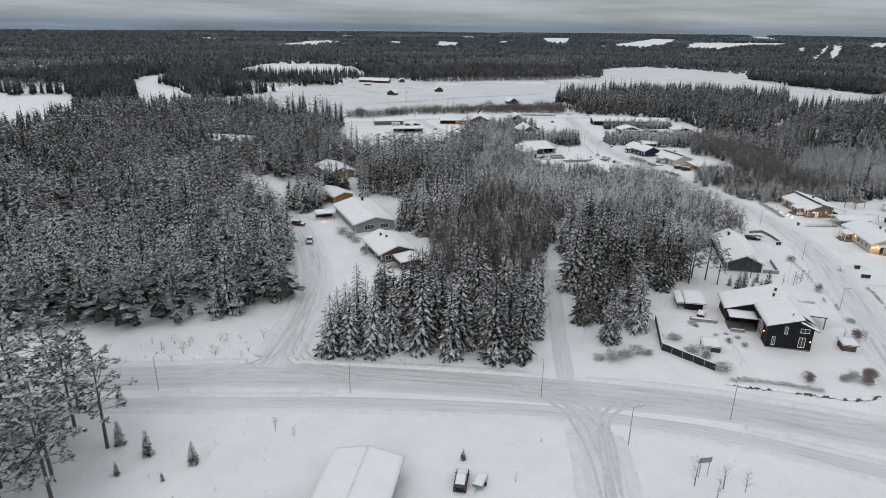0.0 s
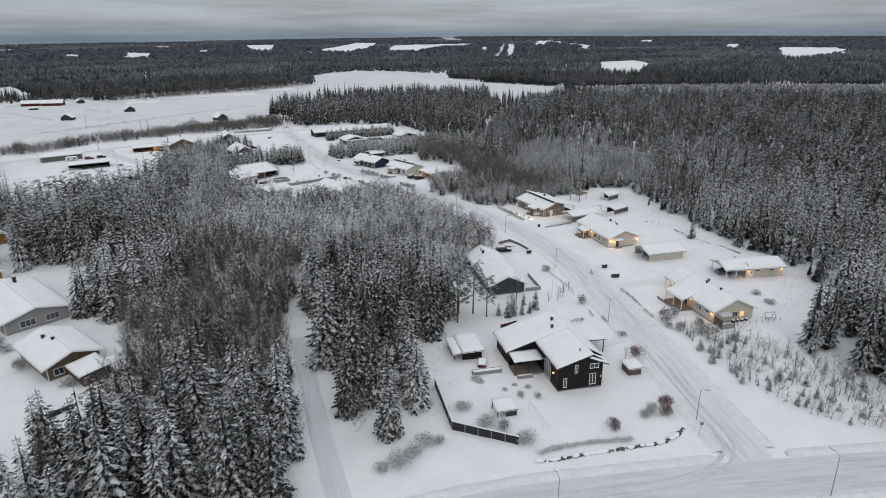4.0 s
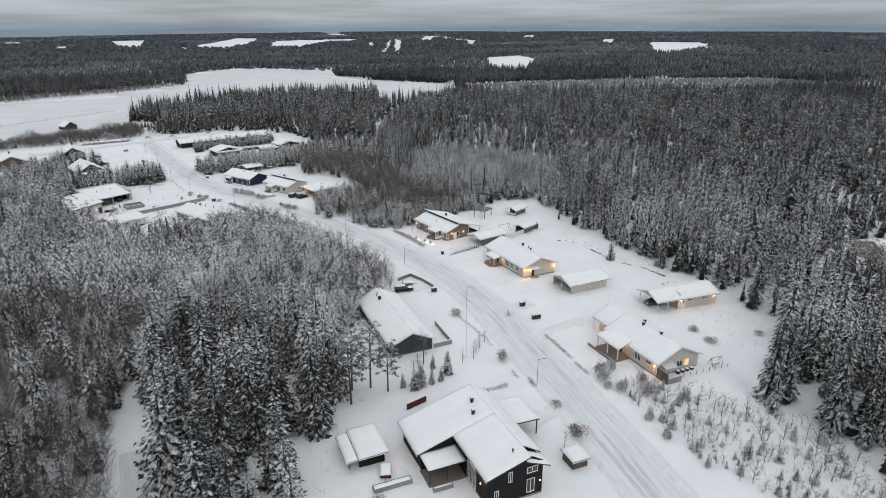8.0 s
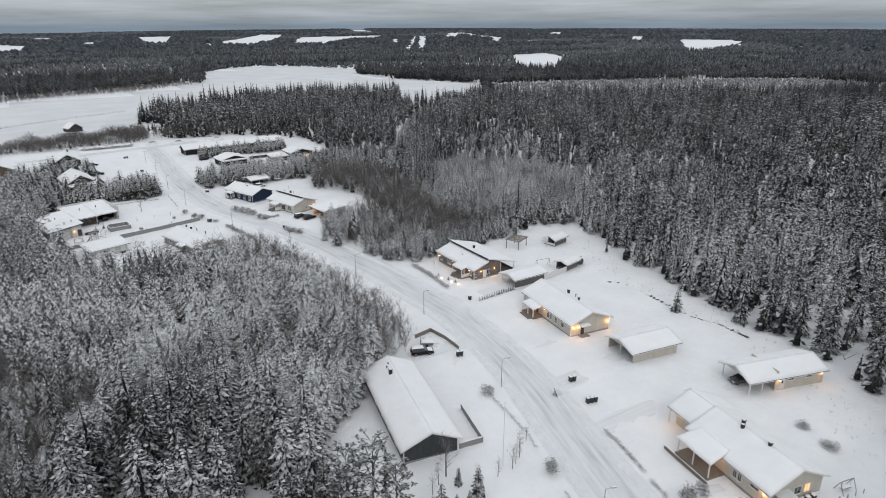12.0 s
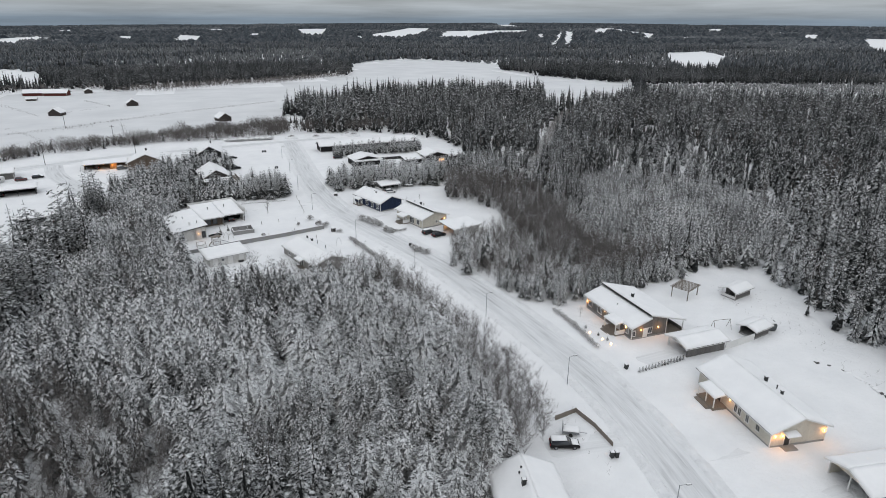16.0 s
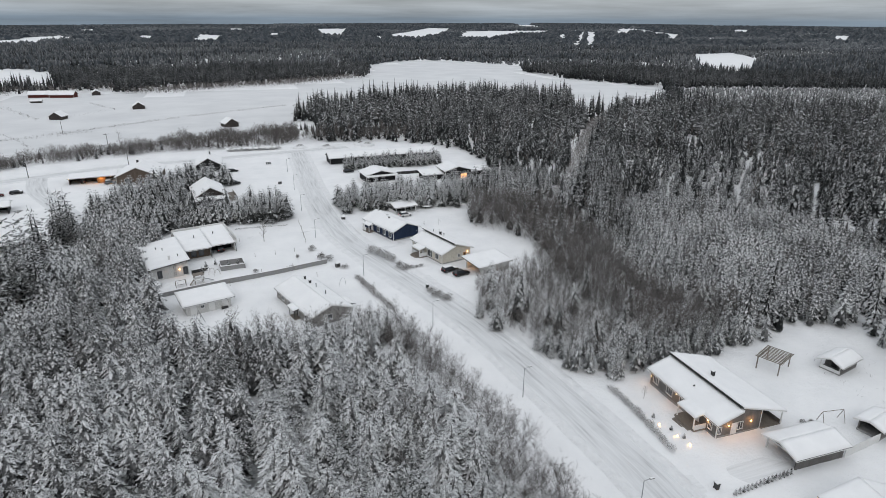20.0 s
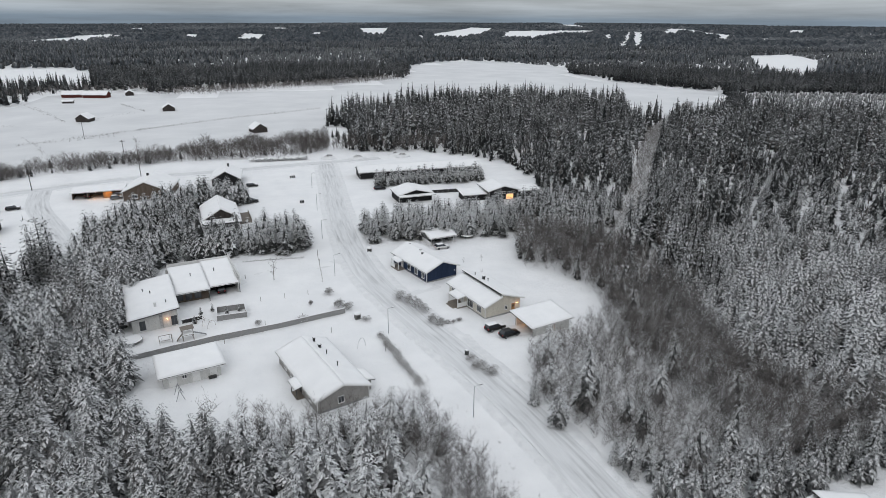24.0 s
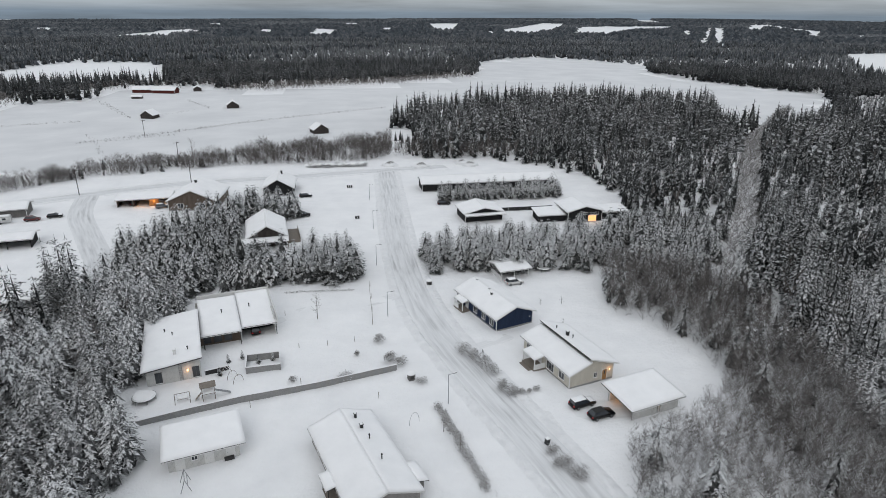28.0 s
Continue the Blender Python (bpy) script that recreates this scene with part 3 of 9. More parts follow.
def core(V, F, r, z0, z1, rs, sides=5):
    """An added dark cone, its colour standing in for shade inside a crown."""
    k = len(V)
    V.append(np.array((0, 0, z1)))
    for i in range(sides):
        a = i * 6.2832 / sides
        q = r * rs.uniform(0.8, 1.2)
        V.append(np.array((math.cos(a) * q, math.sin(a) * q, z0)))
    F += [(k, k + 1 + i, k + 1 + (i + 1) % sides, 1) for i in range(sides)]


def trunk_mesh(V, F, h, r, sides=5, lean=0.0, z0=-0.02):
    k = len(V)
    for j, (z, q) in enumerate(((z0, r), (h * 0.5, r * 0.6), (h, r * 0.08))):
        for i in range(sides):
            a = i * 6.2832 / sides
            V.append(np.array((math.cos(a) * q + lean * z * z, math.sin(a) * q, z)))
    for j in range(2):
        for i in range(sides):
            a, b = k + j * sides + i, k + j * sides + (i + 1) % sides
            F += [(a, b, b + sides, 0), (a, b + sides, a + sides, 0)]


def spruce_shape(seed, tiers, arms, twigs, radius=0.13, base=0.05):
    """A spruce one unit high: tiers of drooping branches, snow pads outside, shade coloured in within."""
    r = np.random.RandomState(seed)
    V, F = [], []
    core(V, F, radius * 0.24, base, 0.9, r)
    for t in range(tiers):
        z = base + (0.975 - base) * (t + 0.5 * r.rand()) / tiers
        reach = radius * (1 - z) ** 0.6 * (1.0 if t % 2 else 0.8) + 0.010
        n = max(4, int(arms * (0.55 + 0.45 * (1 - z))))
        a0 = r.uniform(0, 6.28)
        for i in range(n):
            a = a0 + i * 6.2832 / n + r.uniform(-0.28, 0.28)
            ln = reach * r.uniform(0.65, 1.2)
            slope = (0.25 + 0.75 * (1 - z)) * r.uniform(0.7, 1.25)
            out = np.array((math.cos(a), math.sin(a), 0))
            side = np.array((-out[1], out[0], 0))
            root = np.array((0, 0, z)) + out * ln * 0.22
            tip = root + out * ln * 0.8 + np.array((0, 0, -ln * slope))
            blade(V, F, root, side, tip, ln * 0.19, ln * 0.16)
            # hanging twigs mostly take the darker colour, as shade under the branch
            for q in range(twigs):
                f = 0.25 + 0.7 * (q + 0.5 * r.rand()) / max(1, twigs)
                s = 1 if q % 2 else -1
                way = out * 0.55 + side * s * 0.75 + np.array((0, 0, -0.95))
                way /= np.linalg.norm(way)
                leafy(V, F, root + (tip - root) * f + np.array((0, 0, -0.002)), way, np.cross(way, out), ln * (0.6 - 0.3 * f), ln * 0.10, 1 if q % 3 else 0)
    k = len(V)
    V += [np.array((0.004, 0, 0.93)), np.array((-0.003, 0.004, 0.93)), np.array((-0.003, -0.004, 0.93)), np.array((0, 0, 1.02))]
    F += [(k, k + 1, k + 3, 1), (k + 1, k + 2, k + 3, 1), (k + 2, k, k + 3, 0)]
    return np.array(V), np.array(F)


def pine_shape(seed, tiers, arms, fingers, radius=0.24, base=0.18):
    """A young pine one unit high: whorls of arching boughs, each a white arm with drooping fingers, round a core
    coloured as shade.
    """
    r = np.random.RandomState(seed)
    V, F = [], []
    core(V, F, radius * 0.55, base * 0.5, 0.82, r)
    for t in range(tiers):
        u = (t + 0.25 * r.rand()) / (tiers - 0.6)
        z = base + (0.955 - base) * u
        reach = radius * (1 - (0.96 * u) ** 2) ** 0.62 * (1.0 if t % 2 else 0.88)
        n = max(5, int(round(arms * (1 - 0.3 * u))))
        a0 = r.uniform(0, 6.28)
        lift, hang = r.uniform(0.05, 0.2) + 0.2 * u, r.uniform(0.3, 0.6)
        for i in range(n):
            a = a0 + i * 6.2832 / n + r.uniform(-0.22, 0.22)
            ln = reach * r.uniform(0.7, 1.12)
            out = np.array((math.cos(a), math.sin(a), 0))
            side = np.array((-out[1], out[0], 0))
            root = np.array((0, 0, z)) + out * ln * 0.06
            crest = root + out * ln * 0.5 + np.array((0, 0, ln * lift))
            tip = root + out * ln * r.uniform(0.88, 1.0) + np.array((0, 0, -ln * hang * r.uniform(0.7, 1.3)))
            # low boughs more often take the darker colour that stands for shade
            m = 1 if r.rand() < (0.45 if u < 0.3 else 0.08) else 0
            if fingers < 2:
                blade(V, F, root, side, tip, ln * 0.15, ln * 0.04 - ln * lift * 0.6, 0.5, m)
                continue
            blade(V, F, root, side, crest, ln * 0.085, ln * 0.05, 0.6, m)
            blade(V, F, crest - (crest - root) * 0.15, side, tip, ln * 0.12, ln * 0.07, 0.45, m)
            for q in range(fingers):
                s = 1 if q % 2 else -1
                f = 0.1 + 0.5 * (q // 2) / max(1, fingers // 2) + 0.15 * r.rand()
                way = out * 0.75 + side * s * 0.62
                k = ln * r.uniform(0.38, 0.55) * (1 - 0.4 * f)
                p0 = crest + (tip - crest) * f if q > 1 else root + (crest - root) * (0.55 + 0.4 * r.rand())
                blade(V, F, p0, side * 0.75 - out * s * 0.62, p0 + way * k + np.array((0, 0, -k * (hang + 0.15))), k * 0.18, k * 0.12, 0.55, m)
    return np.array(V), np.array(F)


def tall_pine_shape(seed, clumps=30, sprays=9, radius=0.15, base=0.5, tuft=1.0):
    """The broken, clumped crown of an old pine."""
    r = np.random.RandomState(seed)
    V, F = [], []
    for c in range(clumps):
        u = (c + r.rand()) / clumps
        z = base + (0.97 - base) * u
        a = c * 2.4 + r.uniform(-0.5, 0.5)
        d = radius * (0.35 + 0.75 * math.sin(min(1, u + 0.25) * 2.6)) * r.uniform(0.4, 1.1)
        mid = np.array((math.cos(a) * d, math.sin(a) * d, z + r.uniform(-0.01, 0.02)))
        blade(V, F, np.array((0, 0, z - 0.05)), np.array((-math.sin(a), math.cos(a), 0)), mid, 0.004, 0.002, 0.55, 1)
        for s in range(sprays):
            b = r.uniform(0, 6.28)
            out = np.array((math.cos(b), math.sin(b), r.uniform(-0.8, 0.5)))
            ln = r.uniform(0.035, 0.07) * tuft
            blade(V, F, mid, np.array((-math.sin(b), math.cos(b), 0)), mid + out * ln, ln * 0.26, ln * 0.18, 0.55, 0 if s % 3 else 1)
    return np.array(V), np.array(F)


def bare_shape(seed, stems, twigs, w, radius=0.16, base=0.15):
    """A leafless tree: upright limbs breaking into fine twigs."""
    r = np.random.RandomState(seed)
    V, F = [], []
    for s in range(stems):
        a, z = r.uniform(0, 6.28), base + (0.8 - base) * r.rand()
        out = np.array((math.cos(a), math.sin(a), 0))
        ln = radius * (1.05 - 0.6 * z) * r.uniform(0.7, 1.2)
        root, tip = np.array((0, 0, z)), np.array((0, 0, z)) + out * ln + np.array((0, 0, ln * r.uniform(1.1, 2.2)))
        tip[2] = min(tip[2], 1.0)
        way = tip - root
        side = np.cross(way, (r.uniform(-1, 1), r.uniform(-1, 1), 0.3))
        side /= np.linalg.norm(side) + 1e-9
        k = len(V)
        V += [root + side * w * 0.6, root - side * w * 0.6, tip]
        F += [(k, k + 1, k + 2, 0)]
        for q in range(twigs):
            f = r.uniform(0.25, 1.0)
            b = r.uniform(0, 6.28)
            d2 = np.array((math.cos(b), math.sin(b), r.uniform(0.2, 1.6)))
            d2 *= radius * r.uniform(0.25, 0.6) / np.linalg.norm(d2)
            p = root + way * f
            s2 = np.cross(d2, (0.3, 0.5, r.uniform(-1, 1)))
            s2 /= np.linalg.norm(s2) + 1e-9
            k = len(V)
            V += [p + s2 * w * 0.5, p - s2 * w * 0.5, p + d2]
            F += [(k, k + 1, k + 2, 0)]
    return np.array(V), np.array(F)


def shrub_shape(seed, twigs, w, leaf=0.0):
    """An uneven bush about one unit across and one high: clumps of short twigs at all angles."""
    r = np.random.RandomState(seed)
    V, F = [], []
    clumps = [(np.array((r.uniform(-0.24, 0.24), r.uniform(-0.24, 0.24), r.uniform(0.3, 0.62))), r.uniform(0.22, 0.36)) for _ in range(6)]
    for q in range(twigs):
        c, rad = clumps[q % 6]
        d = r.normal(0, 1, 3)
        d /= np.linalg.norm(d) + 1e-9
        p = c + d * rad * r.uniform(0.45, 1.0)
        p[2] = max(p[2], 0.02)
        way = d * 0.7 + r.normal(0, 0.6, 3) + np.array((0, 0, 0.35))
        way *= r.uniform(0.08, 0.17) / (np.linalg.norm(way) + 1e-9)
        s = np.cross(way, r.normal(0, 1, 3))
        s /= np.linalg.norm(s) + 1e-9
        k = len(V)
        V += [p, p + way * 0.55 + s * w, p + way, p + way * 0.55 - s * w]
        F += [(k, k + 1, k + 2, 0), (k, k + 2, k + 3, 0)]
    return np.array(V), np.array(F)


def cone_shape(seed, sides=5, tiers=2, radius=0.12, dark=0.0):
    """A conifer at the horizon: stacked ragged skirts."""
    r = np.random.RandomState(seed)
    V, F = [], []
    for t in range(tiers):
        z0, z1 = t / tiers * 0.85, 1.0 if t == tiers - 1 else (t + 1.6) / tiers * 0.85
        k = len(V)
        V.append(np.array((0, 0, z1)))
        a0 = r.uniform(0, 6.28)
        for i in range(sides):
            a = a0 + i * 6.2832 / sides
            q = radius * (1 - t / tiers * 0.75) * r.uniform(0.7, 1.25)
            V.append(np.array((math.cos(a) * q, math.sin(a) * q, z0 + r.uniform(0, 0.12))))
        for i in range(sides):
            F.append((k, k + 1 + i, k + 1 + (i + 1) % sides, 1 if r.rand() < dark else 0))
    return np.array(V), np.array(F)


def ragged_shape(seed, boughs, radius=0.13, base=0.08, power=0.8, droop=0.8, dark=0.4, top=1.0, wide=0.42):
    """A conifer some way off: a shade-coloured core with a spiral of short hanging boughs, two triangles each."""
    r = np.random.RandomState(seed)
    V, F = [], []
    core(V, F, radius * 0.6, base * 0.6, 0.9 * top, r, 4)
    for b in range(boughs):
        u = (b + r.rand()) / boughs
        z = base + (top - 0.03 - base) * u
        a = b * 2.4 + r.uniform(-0.5, 0.5)
        ln = radius * ((1.04 - u) ** power) * r.uniform(0.7, 1.25) + 0.008
        out = np.array((math.cos(a), math.sin(a), 0))
        side = np.array((-out[1], out[0], 0))
        root = np.array((0, 0, z + ln * 0.25 * droop))
        mid = root + out * ln * 0.7 - np.array((0, 0, ln * droop * 0.35))
        k = len(V)
        V += [root, mid + side * ln * wide - np.array((0, 0, ln * 0.25)), root + out * ln - np.array((0, 0, ln * droop)), mid - side * ln * wide - np.array((0, 0, ln * 0.25))]
        m = 1 if r.rand() < dark else 0
        F += [(k, k + 1, k + 2, m), (k, k + 2, k + 3, m)]
    k = len(V)
    V += [np.array((0.012, 0, top - 0.12)), np.array((-0.007, 0.01, top - 0.12)), np.array((-0.007, -0.01, top - 0.12)), np.array((0, 0, top))]
    F += [(k, k + 1, k + 3, 0), (k + 1, k + 2, k + 3, 1), (k + 2, k, k + 3, 0)]
    return np.array(V), np.array(F)


def raw_mesh(name, V, F, flip=False):
    me = bpy.data.meshes.new(name)
    me.vertices.add(len(V))
    me.vertices.foreach_set("co", np.asarray(V, np.float32).ravel())
    F = np.asarray(F, np.int32)
    tri = np.ascontiguousarray(F[:, :3])
    me.loops.add(tri.size)
    me.loops.foreach_set("vertex_index", tri.ravel())
    me.polygons.add(len(tri))
    me.polygons.foreach_set("loop_start", np.arange(0, tri.size, 3, dtype=np.int32))
    me.polygons.foreach_set("loop_total", np.full(len(tri), 3, np.int32))
    me.polygons.foreach_set("material_index", np.ascontiguousarray(F[:, 3]))
    me.update(calc_edges=True)
    return me


def woods(name, shapes, spots, heights, widths, mat, label, category, rs, trunk=None):
    """Many trees as one mesh. shapes: unit trees; spots: (x, y); heights in metres; widths scale the crown."""
    if not len(spots):
        return None
    Vs, Fs, base = [], [], 0
    z = land(spots[:, 0], spots[:, 1])
    pick = rs.randint(0, len(shapes), len(spots))
    for s, (V, F) in enumerate(shapes):
        me = np.where(pick == s)[0]
        if not len(me):
            continue
        a = rs.uniform(0, 6.2832, len(me))
        c, sn = np.cos(a)[:, None], np.sin(a)[:, None]
        h, w = heights[me][:, None], (heights[me] * widths[me])[:, None]
        tilt = rs.normal(0, 0.02, (2, len(me), 1))
        X = (V[None, :, 0] * c - V[None, :, 1] * sn) * w + spots[me, 0][:, None] + tilt[0] * V[None, :, 2] * h
        Y = (V[None, :, 0] * sn + V[None, :, 1] * c) * w + spots[me, 1][:, None] + tilt[1] * V[None, :, 2] * h
        Z = V[None, :, 2] * h + z[me][:, None]
        Vs.append(np.stack([X, Y, Z], -1).reshape(-1, 3))
        G = np.repeat(F[None], len(me), 0)
        G[:, :, :3] += (np.arange(len(me)) * len(V))[:, None, None] + base
        Fs.append(G.reshape(-1, 4))
        base += len(me) * len(V)
    ob = link(name, raw_mesh(name, np.concatenate(Vs), np.concatenate(Fs)), mat)
    return tagged(ob, label, category, kind="stuff")


def inside(poly, x, y):
    p = np.array(poly, float)
    hit = np.zeros(np.shape(x), bool)
    for (x0, y0), (x1, y1) in zip(p, np.roll(p, -1, 0)):
        cross = (y0 > y) != (y1 > y)
        hit ^= cross & (x < (x1 - x0) * (y - y0) / (y1 - y0 + 1e-12) + x0)
    return hit


def scatter(poly, gap, rs):
    """Uneven spots about gap metres apart within an outline."""
    p = np.array(poly, float)
    lo, hi = p.min(0), p.max(0)
    gx, gy = np.meshgrid(np.arange(lo[0], hi[0], gap), np.arange(lo[1], hi[1], gap), indexing="ij")
    x = (gx + rs.uniform(-0.55, 0.55, gx.shape) * gap).ravel()
    y = (gy + rs.uniform(-0.55, 0.55, gy.shape) * gap).ravel()
    keep = inside(poly, x, y)
    return np.stack([x[keep], y[keep]], 1)


# ---- the plan of woods, groves and open land ----
W_SPRUCE_A = [(-22, 108), (-16, 109), (-10, 110), (0, 107), (8, 107.5), (19, 108.5), (23.5, 115), (25, 134), (14, 140), (0, 137), (-12, 132), (-21, 122)]
W_SPRUCE_B = [(30.5, 117), (33, 114.5), (40, 117), (46, 122), (50, 131), (54, 141), (64, 150), (69, 156), (71, 166), (62, 186), (50, 188), (38, 180), (35, 152)]
W_BARE_A = [(-6, 140), (14, 141), (26, 137), (30, 165), (36, 183), (46, 196), (26, 226), (0, 226), (-6, 215), (-4, 190), (-2, 165)]
W_SPRUCE_C = [(-12, 187), (-3, 182), (9, 190), (12, 214), (4, 226), (-9, 222), (-13, 210)]
W_FROST = [(38, 182), (50, 190), (62, 188), (71, 170), (76, 171), (82, 179), (90, 184), (93, 200), (92, 232), (88, 246), (84, 258), (74, 258), (62, 262), (52, 268), (45, 274), (43, 288), (39, 297), (37, 310), (35, 324), (40, 331), (38, 344), (14, 352), (10, 330), (4, 300), (-20, 292), (-40, 270), (-30, 232), (0, 228), (26, 228), (46, 198)]
W_BARE_STREET = [(84, 180), (92, 186.5), (99, 190), (101.5, 203), (101, 216), (99.5, 232), (96, 250), (92, 266), (84, 264), (74, 265), (62, 268), (62, 262), (74, 258), (84, 258), (88, 246), (92, 232), (93, 200), (90, 186)]
W_WEST = [(-34, 128), (-60, 119), (-90, 113), (-420, 100), (-420, 520), (-200, 516), (-134, 500), (-120, 450), (-84, 442), (-66, 410), (-56, 340), (-40, 300), (-22, 296), (-42, 270), (-34, 236), (-44, 238), (-60, 250), (-76, 260), (-84, 250), (-68, 226), (-52, 196), (-43, 170), (-38, 150), (-35, 138)]
W_EAST = [(117, 76), (122, 87), (125, 92), (126, 98), (125, 103), (123, 107), (130, 110), (140, 113), (150, 117), (155, 123), (158, 129), (164, 138), (167, 148), (166, 160), (173, 188), (175, 207), (183, 225), (203, 253), (167, 237), (153, 238), (150, 262), (158, 300), (158, 340), (142, 350), (150, 376), (166, 378), (174, 430), (158, 462), (136, 482), (104, 488), (100, 530), (103, 590), (130, 662), (171, 675), (236, 712), (285, 706), (323, 679), (360, 673), (317, 584), (340, 568), (389, 580), (420, 578), (475, 545), (620, 470), (620, -40), (200, -10), (140, 50)]
W_BARE_B = [(111.5, 266), (117.5, 250), (124, 238), (134, 237), (168, 242), (153, 262), (162, 304), (164, 330), (158, 340), (142, 348), (137, 343), (132, 326), (139, 319), (143, 304), (142, 294), (128, 285), (116, 281)]
OPEN_E = [(208, 334), (224, 314), (236, 300), (262, 335), (292, 382), (270, 397), (236, 366)]
W_FROST_B = [(153, 262), (168, 242), (187, 236), (209, 246), (239, 270), (234, 290), (224, 312), (208, 332), (190, 332), (162, 304)]
W_FROST_C = [(138, 349), (158, 340), (174, 350), (188, 372), (174, 388), (150, 377)]
LINE_GAP = [(160, 334), (165, 331), (200, 371), (240, 430), (300, 516), (415, 646), (410, 650), (290, 519), (228, 427), (192, 374)]
G_PINE_C = [(92, 353), (100, 351), (137, 349), (142, 354), (149, 372), (134, 374), (108, 372), (93, 368)]
G_PINE_D = [(59, 349), (77, 348), (79, 362), (74, 370), (64, 368), (60, 358)]
G_PINE_E = [(60, 351), (48, 348), (38, 345), (26, 350), (14, 352), (10, 368), (18, 384), (30, 404), (34, 413), (48, 416), (60, 413), (62, 404), (45, 398), (44, 372), (58, 368)]
BRUSH_N = [(-44, 452), (-21, 466.7), (1, 473), (22, 479.5), (51, 482), (84, 482), (96, 493), (100, 550), (86, 534), (57, 529), (36, 516), (7, 498), (-23, 487), (-34, 478)]
BRUSH_W = [(-70, 440), (-47, 446), (-30, 465), (-34, 475), (-70, 460)]
W_BARE_C = [(76, 489), (95, 487), (114, 485), (149, 477), (159, 487), (140, 500), (112, 508), (95, 500)]
SAPLINGS = [(101.5, 108), (106, 118), (110, 127), (115, 125), (121, 112), (122, 107), (124, 103), (125, 98), (124, 92), (120, 84), (113, 80), (104, 90)]
FIELD = [(-250, 470), (-200, 440), (-70, 476), (-57, 483), (-34, 478), (-23, 487), (7, 498), (36, 516), (57, 529), (86, 534), (100, 550), (103, 590), (130, 662), (171, 675), (236, 712), (285, 706), (323, 679), (360, 673), (317, 584), (340, 568), (389, 587), (420, 605), (496, 709), (503, 747), (484, 803), (457, 885), (464, 986), (516, 1108), (486, 1240), (407, 1332), (281, 1185), (238, 976), (220, 921), (128, 842), (56, 820), (12, 792), (-20, 800), (-38, 822), (-75, 820), (-128, 806), (-121, 745), (-158, 735), (-170, 680), (-200, 600), (-240, 520)]
OPEN_FAR = [
    [(-420, 470), (-254, 359), (-253, 389), (-253, 431), (-350, 597), (-385, 601), (-407, 578), (-560, 620)],
    [(-230, 488), (-205, 505), (-225, 570), (-285, 680), (-325, 720), (-372, 870), (-395, 850), (-345, 700)],
    [(-335, 1159), (-317, 1203), (-248, 1217), (-168, 1142), (-98, 864), (-141, 892), (-178, 854), (-203, 846), (-300, 860)],
    [(813, 1038), (720, 880), (740, 850), (1196, 1309), (1348, 1564), (1258, 1524), (1188, 1500), (1130, 1440)],
    [(720, 2800), (830, 2800), (1010, 3080), (1400, 3980), (1270, 4080), (850, 3350)],
    [(1000, 2790), (1150, 2730), (1409, 3060), (1550, 3059), (1840, 3500), (1690, 3520), (1335, 3560)],
    [(1019, 1850), (1038, 1815), (1921, 3285), (1899, 3292)],
    [(1052, 1812), (1105, 1850), (1950, 3207), (1930, 3285)],
    [(1761, 1374), (1700, 1287), (2239, 1546), (2864, 1934), (2754, 2179)],
    [(-700, 2450), (-560, 2420), (-480, 3120), (-640, 3190)],
    [(-60, 2600), (40, 2580), (60, 3260), (-50, 3400)],
    [(480, 3100), (560, 3050), (800, 4250), (600, 4250)],
    [(1900, 4000), (2000, 4000), (2330, 4820), (2180, 4860)],
    [(2080, 2800), (2160, 2770), (2330, 3420), (2230, 3450)],
]
for far_r, far_a, far_w in ((2700, -14, 50), (2900, -6, 70), (3100, 4, 60), (3300, 9, 90), (2800, 13, 45), (3500, 17, 80), (3900, 1, 110), (3800, -10, 90), (3600, 34, 80), (3200, 38, 60), (3900, 43, 100), (3000, 29, 50), (3400, 50, 80), (2900, 58, 60), (3300, -22, 80)):
    far_u = Vector((math.sin(math.radians(far_a)), math.cos(math.radians(far_a))))
    far_c = Vector((60, 170)) + far_u * far_r
    far_n = Vector((far_u.y, -far_u.x)) * far_w
    OPEN_FAR.append([tuple(far_c - far_n * 0.5 - far_u * 240), tuple(far_c + far_n * 0.3 - far_u * 290), tuple(far_c + far_n * 0.5 + far_u * 230), tuple(far_c - far_n * 0.3 + far_u * 290)])
PALE_STRIP = [(424, 590), (475, 553), (620, 478), (760, 430), (900, 420), (900, 540), (740, 640), (590, 690), (502, 704)]
FIELD_WOOD = [(12, 792), (56, 820), (128, 842), (220, 921), (205, 940), (110, 880), (30, 850), (-20, 830), (-30, 800)]
HOMES = [(-14, 168, 10), (-11, 173, 9), (-8, 157, 7), (-26, 170, 8), (-22, 158, 8), (-15, 150, 6), (-22, 192, 10), (-26, 203, 10), (-16, 206, 6), (-36, 226, 8), (-48, 268, 11), (-40, 256, 8), (-38, 203, 9), (-10, 318, 12), (-6, 326, 8), (0, 344, 10), (52, 383, 9), (53, 390, 7), (51, 438, 9), (24, 426, 12), (-112, 336, 9), (226, 128, 13), (-10, 75, 18)]


def free_of_homes(p, grow=0.0):
    ok = road_distance(p[:, 0], p[:, 1]) > 1.0
    for x, y, r in HOMES:
        ok &= np.hypot(p[:, 0] - x, p[:, 1] - y) > r + grow
    return p[ok]


TRACK = np.array([(0, 0), (6, 27), (19, 52), (39, 84), (53, 114), (63, 148), (71, 177), (76, 208)])


